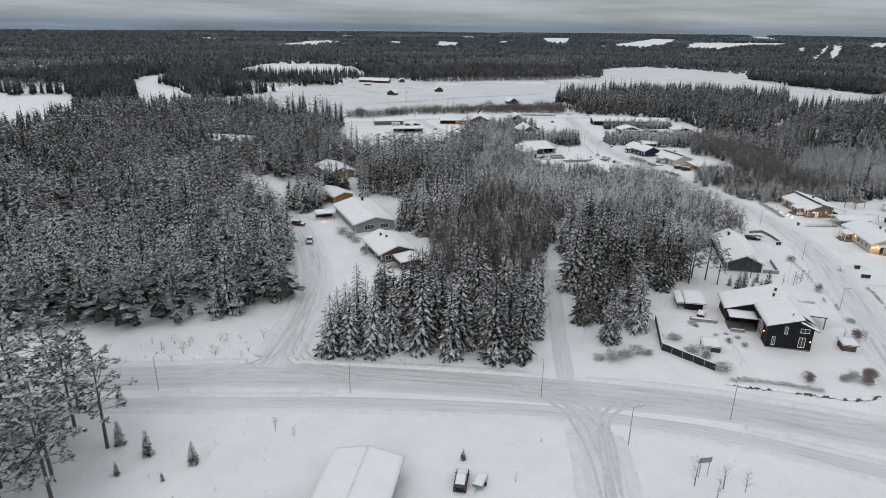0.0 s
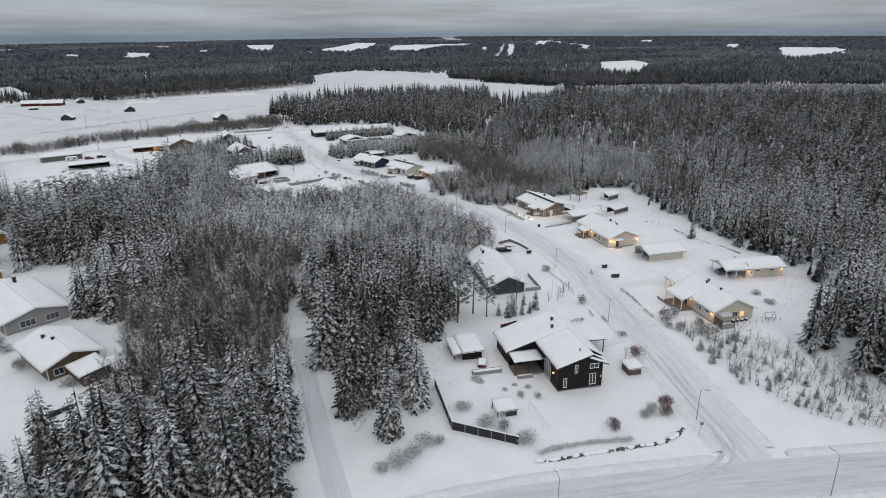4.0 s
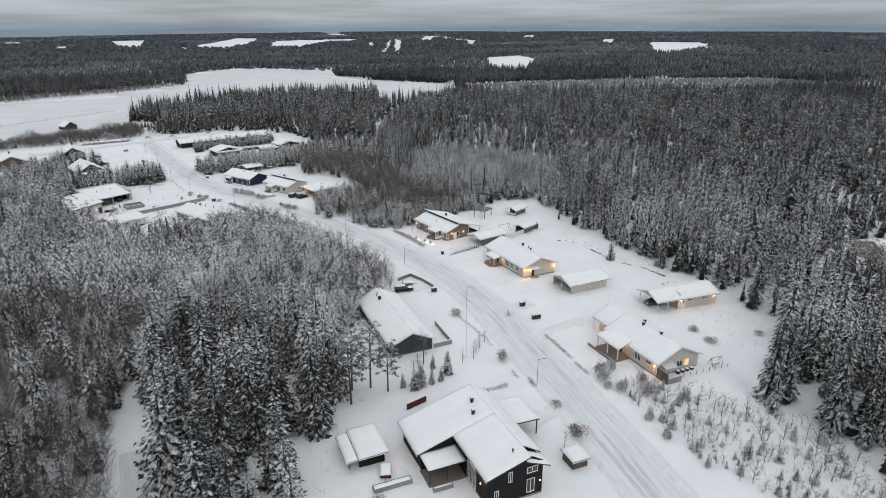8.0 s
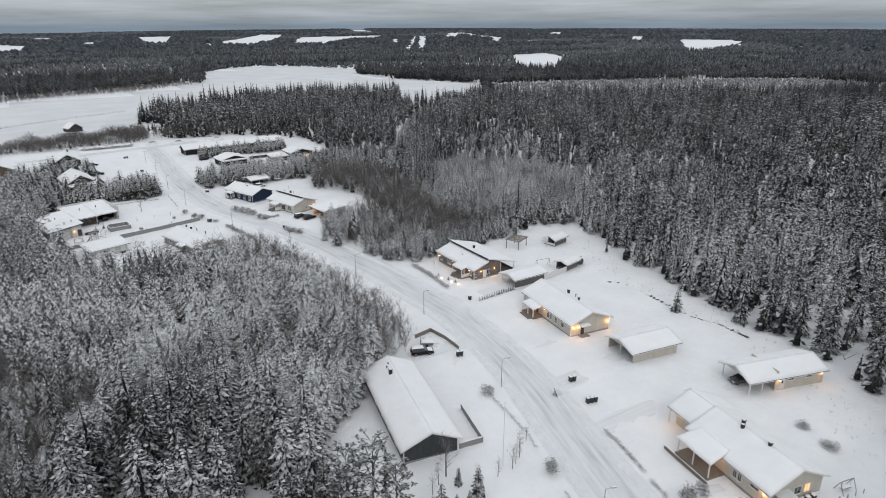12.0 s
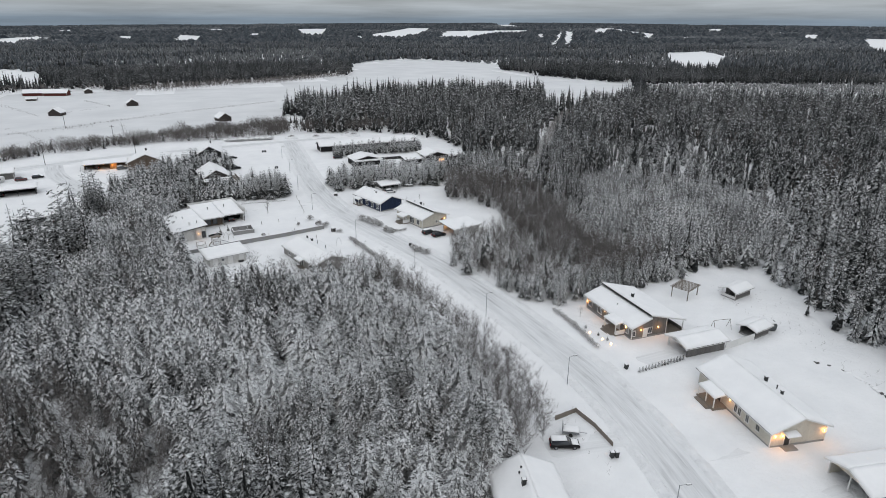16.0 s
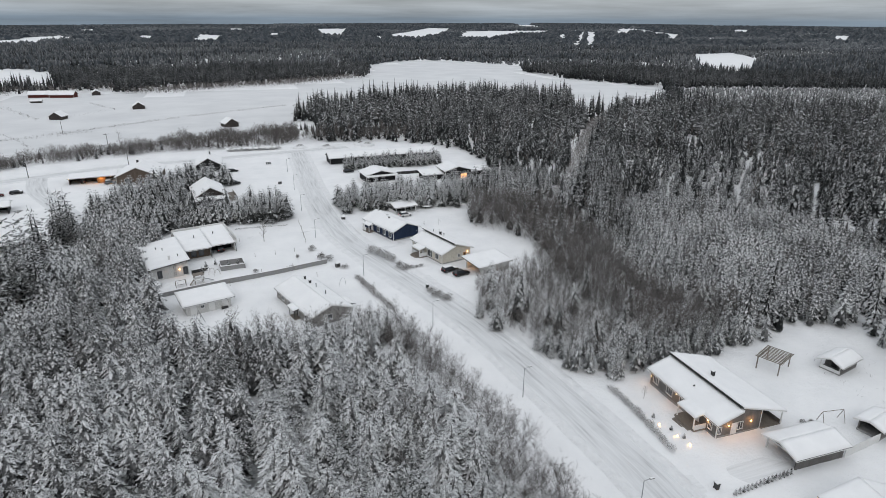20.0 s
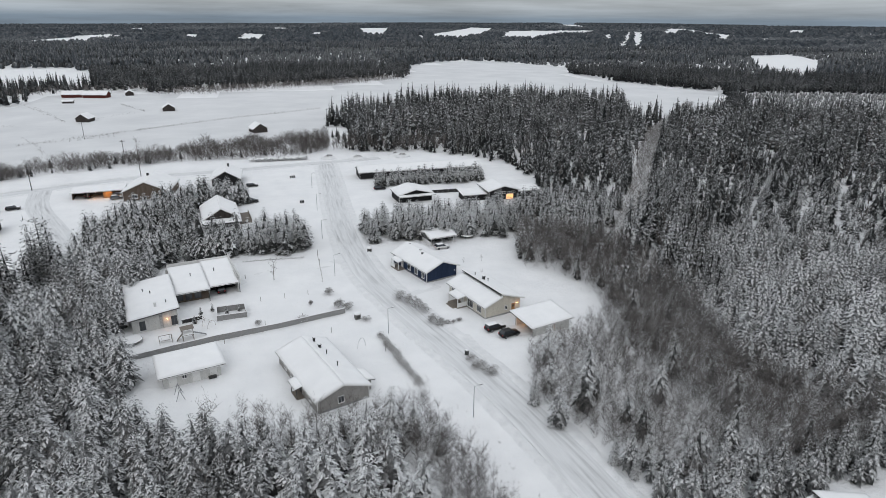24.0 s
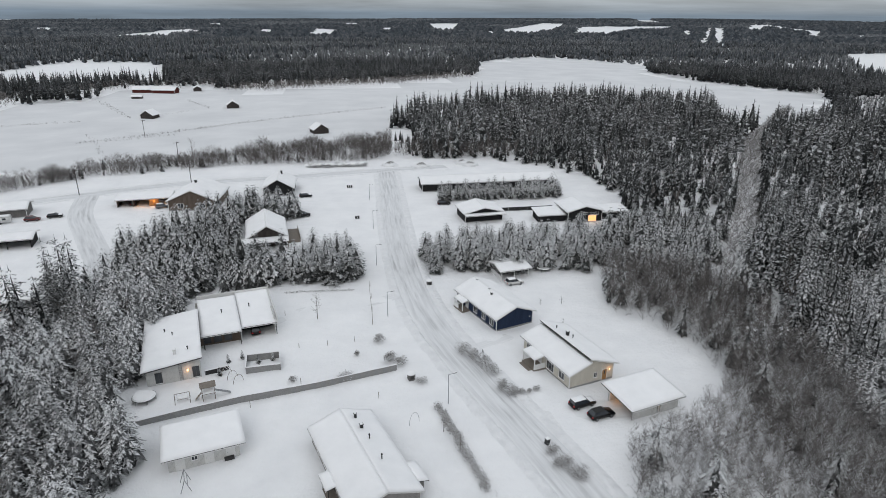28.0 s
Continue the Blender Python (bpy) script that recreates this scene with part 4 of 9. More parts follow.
def from_track(p):
    best = np.full(len(p), 1e9)
    for a, b in zip(TRACK[:-1], TRACK[1:]):
        t = np.clip(((p - a) @ (b - a)) / ((b - a) @ (b - a)), 0, 1)
        best = np.minimum(best, np.hypot(*(p - a - t[:, None] * (b - a)).T))
    return best


rs = np.random.RandomState(7)
SPRUCES = [spruce_shape(s, 20, 9, 3, 0.14) for s in (1, 2, 3, 4)]
SPRUCES_MID = [spruce_shape(s, 17, 9, 1, 0.14) for s in (11, 12, 13, 14)]
SPRUCES_LOW = [ragged_shape(s, 84, 0.14, 0.06, 0.75, 0.9, 0.42, 1.0, 0.24) for s in (21, 22, 23, 24)]
PINES = [pine_shape(s, 11, 8, 4, 0.175, 0.08) for s in (31, 32, 33, 34)]
PINES_MID = [pine_shape(s, 9, 6, 2, 0.185, 0.10) for s in (41, 42, 43, 44)]
PINES_LOW = [pine_shape(s, 9, 7, 1, 0.19, 0.12) for s in (51, 52, 53)]
TALL_PINES = [tall_pine_shape(s, 48, 15, 0.16, 0.38, 0.58) for s in (61, 62, 63)]
TALL_MID = [tall_pine_shape(s, 16, 6, 0.14, 0.38, 0.9) for s in (64, 65, 66)]
TALL_LOW = [tall_pine_shape(s, 10, 4, 0.13, 0.45, 1.15) for s in (67, 68, 69)]
BARES = [bare_shape(s, 28, 6, 0.0038) for s in (71, 72, 73)]
BARES_MID = [bare_shape(s, 14, 4, 0.010, 0.18) for s in (81, 82, 83)]
BARES_LOW = [bare_shape(s, 9, 1, 0.024, 0.22) for s in (91, 92)]
SPIRES = [ragged_shape(s, 15, 0.15, 0.08, 0.75, 0.9, 0.4) for s in (101, 102, 103, 104)]
ROUNDS = [ragged_shape(s, 13, 0.19, 0.35, 0.42, 0.35, 0.4, 0.97) for s in (105, 106, 107)]
UNDER = [bare_shape(s, 15, 4, 0.009, 0.26, 0.02) for s in (121, 122, 123)]
BRUSHES = [bare_shape(s, 12, 3, 0.015, 0.3, 0.02) for s in (111, 112, 113)]
CONES = [cone_shape(s, 4, 2, 0.12, 0.3) for s in (95, 96, 97)]
FAR_CONES = [cone_shape(s, 4, 1, 0.5) for s in (98, 99)]


def tree_kind(name, shapes, crown_mat, bark, trunk_r, trunk_h, label, category):
    """One ready tree for each shape, one metre high, to be copied and scaled."""
    made = []
    for V, F in shapes:
        root = thing(name, Matrix(), label, category)
        TV, TF = [], []
        trunk_mesh(TV, TF, trunk_h, trunk_r, 6)
        link("trunk", raw_mesh("trunk", TV, TF), bark, root)
        link("crown", raw_mesh("crown", V, F), crown_mat, root)
        made.append(root)
    return made


def plant(kinds, spots, heights, widths, group, rs):
    """Copies of the ready trees at the spots; the ready ones take the first spots."""
    for i, (x, y) in enumerate(spots):
        proto = kinds[i % len(kinds)]
        h, w = float(heights[i]), float(heights[i] * widths[i])
        z = float(land(np.array([x]), np.array([y]))[0])
        m = pose(x, y, z, rs.normal(0, 1.0), rs.normal(0, 1.0), rs.uniform(0, 360))
        if i < len(kinds):
            ob = proto
            ob.matrix_world = m
        else:
            ob = copy_thing(proto, m)
        ob.scale = (w, w, h)
        ob["group"] = group


def sizes(n, lo, hi, rs, wide=(0.85, 1.2)):
    return rs.uniform(lo, hi, n), rs.uniform(*wide, n)


# the field takes a greyer snow colour than the rest of the ground
GROUND_MID = np.empty(len(ground.data.polygons) * 3)
ground.data.polygons.foreach_get("center", GROUND_MID)
GROUND_MID = GROUND_MID.reshape(-1, 3)
ground.data.materials.append(FIELD_SNOW)
ground.data.polygons.foreach_set("material_index", inside(FIELD, GROUND_MID[:, 0], GROUND_MID[:, 1]).astype(np.int32))

# the tall spruces at the road, one by one
p = free_of_homes(np.concatenate([scatter(W_SPRUCE_A, 5.5, rs), scatter(W_SPRUCE_B, 5.1, rs), scatter(W_SPRUCE_C, 4.4, rs), [(-50, 212), (-54, 219), (-48, 222), (-52, 228), (-57, 225), (-46, 231), (-51, 236), (-43, 238)]]))
h, w = sizes(len(p), 12, 19, rs, (1.35, 1.85))
h = np.where(p[:, 0] < -5, 9.5 + 0.3 * h, h)
plant(tree_kind("spruce_tree", SPRUCES, SPRUCE, BARK, 0.012, 0.97, "tall dark green spruce with drooping snow-laden branches", "spruce tree"), p, h, w, "spruces of the roadside wood", rs)

# frosted pines before the beige house
p = np.array([(82, 262, 8.5), (86, 264, 8.5), (85, 259, 10), (89, 261, 8), (80, 258, 9), (78, 263.5, 5), (70, 262, 6), (66, 264.5, 5.5), (61, 266.5, 5), (74, 260, 7), (92, 256, 7), (57, 269, 6)])
plant(tree_kind("frosted_pine", PINES[:2], FROSTED, PINE_BARK, 0.011, 0.95, "bushy young pine white with snow near a bungalow", "pine tree"), p[:, :2], p[:, 2], np.full(len(p), 1.35), "young pines by the bungalow", rs)

# groves of young pines among the houses
p = free_of_homes(np.concatenate([scatter(G_PINE_C, 3.4, rs), scatter(G_PINE_D, 3.2, rs)]))
h, w = sizes(len(p), 6.5, 9.5, rs, (1.5, 2.0))
plant(tree_kind("pine_tree", PINES[1:], SNOWY_PINE, PINE_BARK, 0.011, 0.95, "young pine with snow-bowed branches in a grove", "pine tree"), p, h, w, "pines of the groves", rs)
p = np.array([(x + rs.uniform(-0.6, 0.6), y + rs.uniform(-1.2, 1.2)) for y in (417.5, 421) for x in np.arange(109, 153, 2.7)])
h, w = sizes(len(p), 5.5, 8.5, rs, (1.4, 1.9))
plant(tree_kind("pine_tree", PINES[:2], SNOWY_PINE, PINE_BARK, 0.011, 0.95, "small snowy pine in a row before a long house", "pine tree"), p, h, w, "pine row by the long house", rs)

# old pines
p = np.array([(-50, 66), (-53, 71), (-57, 76), (-60, 70), (-56, 82), (-63, 78), (-49.5, 79), (-66, 84), (-59, 88), (-52, 60), (-60, 62), (-68, 72), (-54, 54), (-62, 56), (-70, 64), (-72, 78), (-65, 92), (-72, 88), (-57, 48), (-64, 48), (-70, 54), (-76, 70), (71.5, 152.5), (68.2, 153.5), (73.5, 149.5), (66, 149.5)])
h = np.r_[rs.uniform(16, 21, 22), 13.5, 12.5, 10.5, 13.0]
plant(tree_kind("tall_pine_tree", TALL_PINES, PINE, PINE_BARK, 0.011, 0.96, "tall old pine with a bare trunk and a clumped snowy crown", "pine tree"), p, h, np.full(26, 1.5), "old pines", rs)

# broad pines before the ochre house
p = np.array([(-47, 209), (-44, 214), (-50, 216), (-43.5, 220), (-53, 212), (-48, 222)])
plant(tree_kind("broad_snowy_pine", PINES[1:3], SNOWY_PINE, PINE_BARK, 0.012, 0.95, "broad dense pine heavy with snow beside the lane", "pine tree"), p, rs.uniform(11, 14, 6), np.full(6, 1.5), "broad pines at the lane", rs)

# saplings and small spruces on the open plots
p = scatter(SAPLINGS, 1.6, rs)
p = free_of_homes(p[rs.rand(len(p)) < 0.9])
k = rs.rand(len(p)) < 0.35
h, w = sizes(k.sum(), 1.0, 3.0, rs, (1.6, 2.4))
plant(tree_kind("spruce_sapling", SPRUCES_MID, SNOWY_PINE, BARK, 0.014, 0.95, "small snow-covered spruce sapling on open ground", "sapling"), p[k], h, w, "saplings on the corner plot", rs)
h, w = sizes((~k).sum(), 1.2, 3.6, rs, (1.4, 2.2))
plant(tree_kind("bare_sapling", UNDER, TWIGS, BARK, 0.010, 0.8, "thin leafless sapling standing in snow", "sapling"), p[~k], h, w, "saplings on the corner plot", rs)
GARDEN_SPRUCES = [(79.5, 147.5, 5.6), (81.5, 147.0, 3.2), (83.5, 146.8, 3.0), (85.8, 148.0, 5.2), (77.8, 147.2, 4.6), (84.6, 151.2, 3.2), (76.5, 149.0, 3.0), (-42.6, 77.7, 4.6), (-34.9, 75.7, 4.2), (-48, 80, 4.5), (5.5, 77.8, 2.2), (160, 172, 6.5), (-38, 72, 1.6), (-45, 73, 2.5), (100.5, 312, 1.0)]
p = np.array(GARDEN_SPRUCES)
plant(tree_kind("small_spruce", SPRUCES[:2], SPRUCE, BARK, 0.014, 0.95, "small bushy snow-covered spruce in a garden", "spruce tree"), p[:, :2], p[:, 2], np.full(len(p), 1.7), "small spruces in the gardens", rs)
GARDEN_BARES = [(84, 153.6, 8.5), (90.5, 149.5, 3.6), (93.5, 149.8, 4.4), (94.6, 150.4, 3.4), (96.0, 151.2, 4.2), (87.5, 150.5, 3.0), (80.4, 151.5, 4.0), (82.2, 152.8, 4.6), (39, 73, 5.2), (43, 72.5, 4.5), (46, 72, 3.8), (41, 70, 4), (-24.7, 83.8, 3.2), (-21.5, 82.5, 2.2), (13, 73, 2), (18, 82, 1.4), (68, 331, 6.5), (7.2, 498, 10), (127, 226, 3), (92.6, 118.6, 3.0), (88.2, 119.2, 3.4), (123, 331, 2.4), (118, 331, 2.0), (119.6, 320, 2.4), (89.2, 289, 3.2), (91.0, 284, 3.4), (97.5, 153.0, 3.4), (99.5, 153.8, 3.2)]
p = np.array(GARDEN_BARES)
plant(tree_kind("bare_tree", BARES, TWIGS, BARK, 0.010, 0.85, "small leafless garden tree with frosted twigs", "bare tree"), p[:, :2], p[:, 2], np.full(len(p), 1.5), "bare garden trees", rs)

# the frosted young pines beneath the way: nearest ones singly, the rest as one stand
p = free_of_homes(scatter(W_FROST, 3.1, rs))
d = from_track(p)
order = np.argsort(d)
near, rest = p[order[:230]], p[order[230:]]
h, w = sizes(len(near), 6.5, 11.5, rs, (1.35, 1.9))
plant(tree_kind("frosted_pine", PINES, FROSTED, PINE_BARK, 0.010, 0.95, "slender young pine bowed under white frost and snow", "pine tree"), near, h, w, "young pines of the stand", rs)
old = rest[rest[:, 0] < 14 + 6 * waves(rest[:, 0], rest[:, 1], 30, 43)]
rest = rest[rest[:, 0] >= 14 + 6 * waves(rest[:, 0], rest[:, 1], 30, 43)]
h, w = sizes(len(old), 12, 19, rs, (1.1, 1.5))
k = rs.rand(len(old)) < 0.5
woods("village_spruces", SPRUCES_MID, old[k], h[k], w[k], SPRUCE, "tall snowy spruces west of the young pines", "spruce wood", rs)
woods("village_pines", TALL_MID, old[~k], h[~k], w[~k], PINE, "tall grey-green pines west of the young stand", "pine wood", rs)
h, w = sizes(len(rest), 6.5, 11.5, rs, (1.25, 1.75))
woods("young_pine_stand", PINES_MID, rest, h, w, FROSTED, "dense stand of young pines white with frost", "pine wood", rs)
p = free_of_homes(scatter(W_FROST, 17, rs))
p = p[(p[:, 1] < 250) | (p[:, 0] < 44)]
h, w = sizes(len(p), 11, 17, rs, (0.9, 1.2))
woods("scattered_dark_pines", TALL_PINES, p, h, w, PINE, "darker taller pines among the frosted stand", "pine wood", rs)

# snowy young pines filling the wood edge behind the grey house
p = free_of_homes(scatter([(119, 238), (126, 233), (134, 234), (165, 235.5), (165, 243), (128, 245), (117, 250)], 2.6, rs))
h, w = sizes(len(p), 4.5, 7.5, rs, (1.2, 1.6))
woods("edge_young_pines", PINES_MID, p, h, w, FROSTED, "bushy frosted young pines along the wood edge", "pine wood", rs)

# leafless birch and alder thickets
for name, poly, gap, lo, hi in (("bare_thicket_wood", W_BARE_A, 2.2, 7, 12), ("roadside_thicket", W_BARE_STREET, 1.5, 5, 9), ("birch_thicket", W_BARE_B, 1.5, 6, 10)):
    p = free_of_homes(scatter(poly, gap, rs))
    h, w = sizes(len(p), lo, hi, rs, (0.9, 1.4))
    h = np.where((p[:, 1] < 290) & (p[:, 0] > 105) & (p[:, 0] < 136), h * 0.62, h)
    twig = BIRCH_TWIGS if name == "birch_thicket" else BROWN_TWIGS
    woods(name, BARES, p, h, w, twig, "dense leafless birch thicket with frosted brown twigs", "birch thicket", rs)
    p = free_of_homes(scatter(poly, 1.6 if name == "birch_thicket" else 2.2, rs))
    p = p[(p[:, 1] < 284) | (rs.rand(len(p)) < 0.5)]
    h, w = sizes(len(p), 1.5, 4.5, rs, (1.4, 2.2))
    woods(name + "_undergrowth", UNDER, p, h, w, twig, "low brown brush beneath leafless birches", "brush", rs)
p = free_of_homes(np.concatenate([scatter(W_BARE_A, 5.5, rs), scatter(W_BARE_B, 5.5, rs)]))
p = p[(p[:, 0] < 60) | (p[:, 1] > 292) | (rs.rand(len(p)) < 0.25)]
h, w = sizes(len(p), 6, 11, rs, (1.0, 1.4))
woods("thicket_pines", PINES_MID, p, h, w, SNOWY_PINE, "frosted young pines growing through the thicket", "pine wood", rs)
p = free_of_homes(np.concatenate([scatter(W_FROST, 9.0, rs), scatter(W_SPRUCE_A, 6.5, rs), scatter(W_SPRUCE_B, 6.5, rs), scatter(W_FROST_B, 11.0, rs)]))
h, w = sizes(len(p), 7, 13, rs, (1.0, 1.5))
woods("scattered_birches", BARES, p, h, w, BROWN_TWIGS, "leafless brown birches standing among the conifers", "birch wood", rs)
p = free_of_homes(scatter(W_BARE_A, 8.0, rs))
h, w = sizes(len(p), 8, 15, rs)
woods("scattered_spruces", SPRUCES, p, h, w, SPRUCE, "snowy spruces scattered through the thicket", "spruce wood", rs)
p = free_of_homes(scatter(G_PINE_E, 3.3, rs))
h, w = sizes(len(p), 6, 10.5, rs, (1.4, 1.9))
woods("village_pine_grove", PINES_MID, p, h, w, SNOWY_PINE, "grove of snowy pines among the houses", "pine wood", rs)
p = np.concatenate([scatter(BRUSH_N, 1.3, rs), scatter(BRUSH_W, 1.35, rs)])
k = waves(p[:, 0], p[:, 1], 16, 41)
p, k = p[k > -0.6], k[k > -0.6]
h, w = sizes(len(p), 2.0, 4.4, rs, (0.9, 1.5))
woods("field_edge_brush", BRUSHES, p, h * (1.1 + 0.5 * k), w, BROWN_TWIGS, "patchy brown leafless brush along the field edge", "brush", rs)
p = np.concatenate([scatter(BRUSH_N, 9, rs), scatter(BRUSH_W, 14, rs)])
h, w = sizes(len(p), 2.0, 5.5, rs, (1.3, 1.9))
woods("field_edge_spruces", SPRUCES_LOW, p, h, w, SPRUCE, "small snowy spruces among the field brush", "spruce wood", rs)
p = scatter(W_BARE_C, 2.2, rs)
h, w = sizes(len(p), 5, 9, rs, (0.9, 1.4))
woods("road_end_thicket", BARES_MID, p, h, w, BROWN_TWIGS, "brown leafless thicket at the road end", "birch thicket", rs)

# the eastern and western woods
for name, poly in (("eastern_woods", W_EAST), ("western_woods", W_WEST)):
    east = name == "eastern_woods"
    p = scatter(poly, 3.7, rs)
    p = free_of_homes(p[~inside(LINE_GAP, p[:, 0], p[:, 1])])
    p = p[~((p[:, 0] < 112) & (p[:, 1] > 490) & (p[:, 1] < 580))]
    p = p[~inside(OPEN_FAR[0], p[:, 0], p[:, 1]) & ~inside(OPEN_FAR[1], p[:, 0], p[:, 1])]
    p = p[~inside(W_FROST_B, p[:, 0], p[:, 1]) & ~inside(W_BARE_B, p[:, 0], p[:, 1]) & ~inside(W_FROST_C, p[:, 0], p[:, 1]) & (~inside(OPEN_E, p[:, 0], p[:, 1]) | (rs.rand(len(p)) < 0.4))]
    thin = waves(p[:, 0], p[:, 1], 34, 19) + 0.7 * waves(p[:, 0], p[:, 1], 13, 20) + rs.normal(0, 0.35, len(p))
    p = p[thin > np.where(from_track(p) < 190, -1.7, -0.75 if east else -1.2)]
    d = from_track(p) + rs.normal(0, 22, len(p))
    kind = waves(p[:, 0], p[:, 1], 70, 17) * 0.28 + rs.rand(len(p))
    kind = np.where(p[:, 1] < 150 - 0.2 * p[:, 0], kind * 0.55, kind)
    cut = (0.50, 0.92) if east else (0.25, 0.86)
    for tag, sel, shapes, mats in (
        ("_near", d < 165, (SPRUCES_MID, TALL_MID, BARES_MID), (SPRUCE, PINE, BROWN_TWIGS)),
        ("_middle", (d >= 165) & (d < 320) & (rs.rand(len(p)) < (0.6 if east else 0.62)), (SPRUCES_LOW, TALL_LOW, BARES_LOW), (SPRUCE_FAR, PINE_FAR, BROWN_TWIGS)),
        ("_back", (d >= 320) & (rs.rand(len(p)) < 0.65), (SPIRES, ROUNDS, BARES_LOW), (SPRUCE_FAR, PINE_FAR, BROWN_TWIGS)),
    ):
        for which, k, lo, hi, label, category in (
            ("_spruces", kind < cut[0], 8.5, 19, "dense dark spruces with snow on their branches", "spruce wood"),
            ("_pines", (kind >= cut[0]) & (kind < cut[1]), 11, 17, "tall snowy pines with clumped grey crowns", "pine wood"),
            ("_birches", kind >= cut[1], 8, 14, "leafless frosted birches within the wood", "birch wood"),
        ):
            a = p[sel & k]
            h, w = sizes(len(a), lo, hi, rs, (0.85, 1.25))
            h = h * (1 + 0.12 * waves(a[:, 0], a[:, 1], 45, 27))
            j = 0 if which == "_spruces" else 1 if which == "_pines" else 2
            woods(name + tag + which, shapes[j], a, h, w, mats[j], label, category, rs)
p = free_of_homes(scatter(W_EAST, 5.2, rs))
p = p[(from_track(p) < 330) & ~inside(OPEN_E, p[:, 0], p[:, 1]) & ~inside(W_BARE_B, p[:, 0], p[:, 1]) & ~inside(W_FROST_B, p[:, 0], p[:, 1]) & ~inside(W_FROST_C, p[:, 0], p[:, 1]) & ~inside(LINE_GAP, p[:, 0], p[:, 1])]
h, w = sizes(len(p), 3, 8, rs, (1.3, 1.9))
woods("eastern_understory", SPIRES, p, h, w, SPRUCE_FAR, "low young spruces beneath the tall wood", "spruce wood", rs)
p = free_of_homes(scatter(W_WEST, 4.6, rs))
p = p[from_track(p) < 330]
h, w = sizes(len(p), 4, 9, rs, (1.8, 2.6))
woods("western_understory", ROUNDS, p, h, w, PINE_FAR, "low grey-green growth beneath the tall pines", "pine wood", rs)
p = free_of_homes(scatter(W_FROST_C, 3.0, rs))
h, w = sizes(len(p), 6, 9.5, rs, (1.4, 1.9))
woods("corner_young_pines", PINES_LOW, p, h, w, SNOWY_PINE, "snow-laden young pines behind the dark houses", "pine wood", rs)
p = free_of_homes(scatter(W_FROST_B, 2.7, rs))
h, w = sizes(len(p), 5, 9.5, rs, (1.2, 1.7))
woods("eastern_young_pines", PINES_LOW, p, h, w, FROSTED, "dense stand of frosted young pines before the spruce wood", "pine wood", rs)
p = free_of_homes(scatter(OPEN_E, 3.9, rs))
h, w = sizes(len(p), 3, 8, rs, (1.2, 1.7))
woods("clearing_young_pines", PINES_LOW, p, h, w, FROSTED, "scattered frosted young pines in a snowy clearing", "pine wood", rs)
p = scatter([(159, 294), (169, 290), (190, 326), (218, 376), (212, 390), (186, 350)], 3.4, rs)
h, w = sizes(len(p), 9, 16, rs, (0.9, 1.3))
woods("line_side_spruces", SPRUCES_MID, p, h, w, SPRUCE, "dark slender spruces beside the cleared line", "spruce wood", rs)
p = scatter(LINE_GAP, 1.7, rs)
h, w = sizes(len(p), 2.0, 4.5, rs, (1.2, 1.8))
woods("gap_brush", BRUSHES, p, h, w, TWIGS, "low frosted brush in a cleared line through the wood", "brush", rs)


# the woods beyond the fields, thinning out in detail towards the horizon, haze painted in as blue
def far_spots(r0, r1, gap, lo=-48, hi=84):
    n = int((r1 * r1 - r0 * r0) * 0.5 * math.radians(hi - lo) / gap**2)
    r, a = np.sqrt(rs.uniform(r0 * r0, r1 * r1, n)), np.radians(rs.uniform(lo, hi, n))
    q = np.stack([60 + r * np.sin(a), 170 + r * np.cos(a)], 1)
    ok = np.ones(len(q), bool)
    for poly in (FIELD, PALE_STRIP, FIELD_WOOD, W_EAST, W_WEST, [(-420, 60), (620, 60), (620, 480), (112, 490), (112, 580), (95, 580), (95, 545), (-420, 545)], *OPEN_FAR):
        ok &= ~inside(poly, q[:, 0], q[:, 1])
    return q[ok]


def stand_of(x, y, size, seed):
    """Which forest stand a spot belongs to, as a number from 0 to 1 that is the same all over the stand."""
    r = np.random.RandomState(seed)
    N = 64
    jx, jy, val = r.uniform(0.1, 0.9, (N, N)), r.uniform(0.1, 0.9, (N, N)), r.rand(N, N)
    u, v = x / size + 0.12 * waves(x, y, size * 0.5, seed + 1), y / size * 1.5 + 0.12 * waves(x, y, size * 0.5, seed + 2)
    iu, iv = np.floor(u).astype(int), np.floor(v).astype(int)
    best, out = np.full(np.shape(x), 1e9), np.zeros(np.shape(x))
    for du in (-1, 0, 1):
        for dv in (-1, 0, 1):
            a, b = (iu + du) % N, (iv + dv) % N
            d = np.hypot(iu + du + jx[a, b] - u, iv + dv + jy[a, b] - v)
            out = np.where(d < best, val[a, b], out)
            best = np.minimum(best, d)
    return out


p = far_spots(250, 950, 5.6)
mix = stand_of(p[:, 0], p[:, 1], 130, 23) + rs.normal(0, 0.07, len(p))
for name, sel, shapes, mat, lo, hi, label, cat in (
    ("far_spruce_woods", mix < 0.52, SPIRES, HAZY, 12, 18, "distant dark spruce woods dusted with snow", "forest"),
    ("far_pine_woods", (mix >= 0.52) & (mix < 0.85), ROUNDS, HAZY_PALE, 9, 14, "distant snowy pine woods", "forest"),
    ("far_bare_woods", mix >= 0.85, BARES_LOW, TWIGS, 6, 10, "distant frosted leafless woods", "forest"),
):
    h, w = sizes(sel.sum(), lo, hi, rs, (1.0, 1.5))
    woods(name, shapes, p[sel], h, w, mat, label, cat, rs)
p = scatter(PALE_STRIP, 4.2, rs)
h, w = sizes(len(p), 3.0, 6.5, rs, (1.1, 1.7))
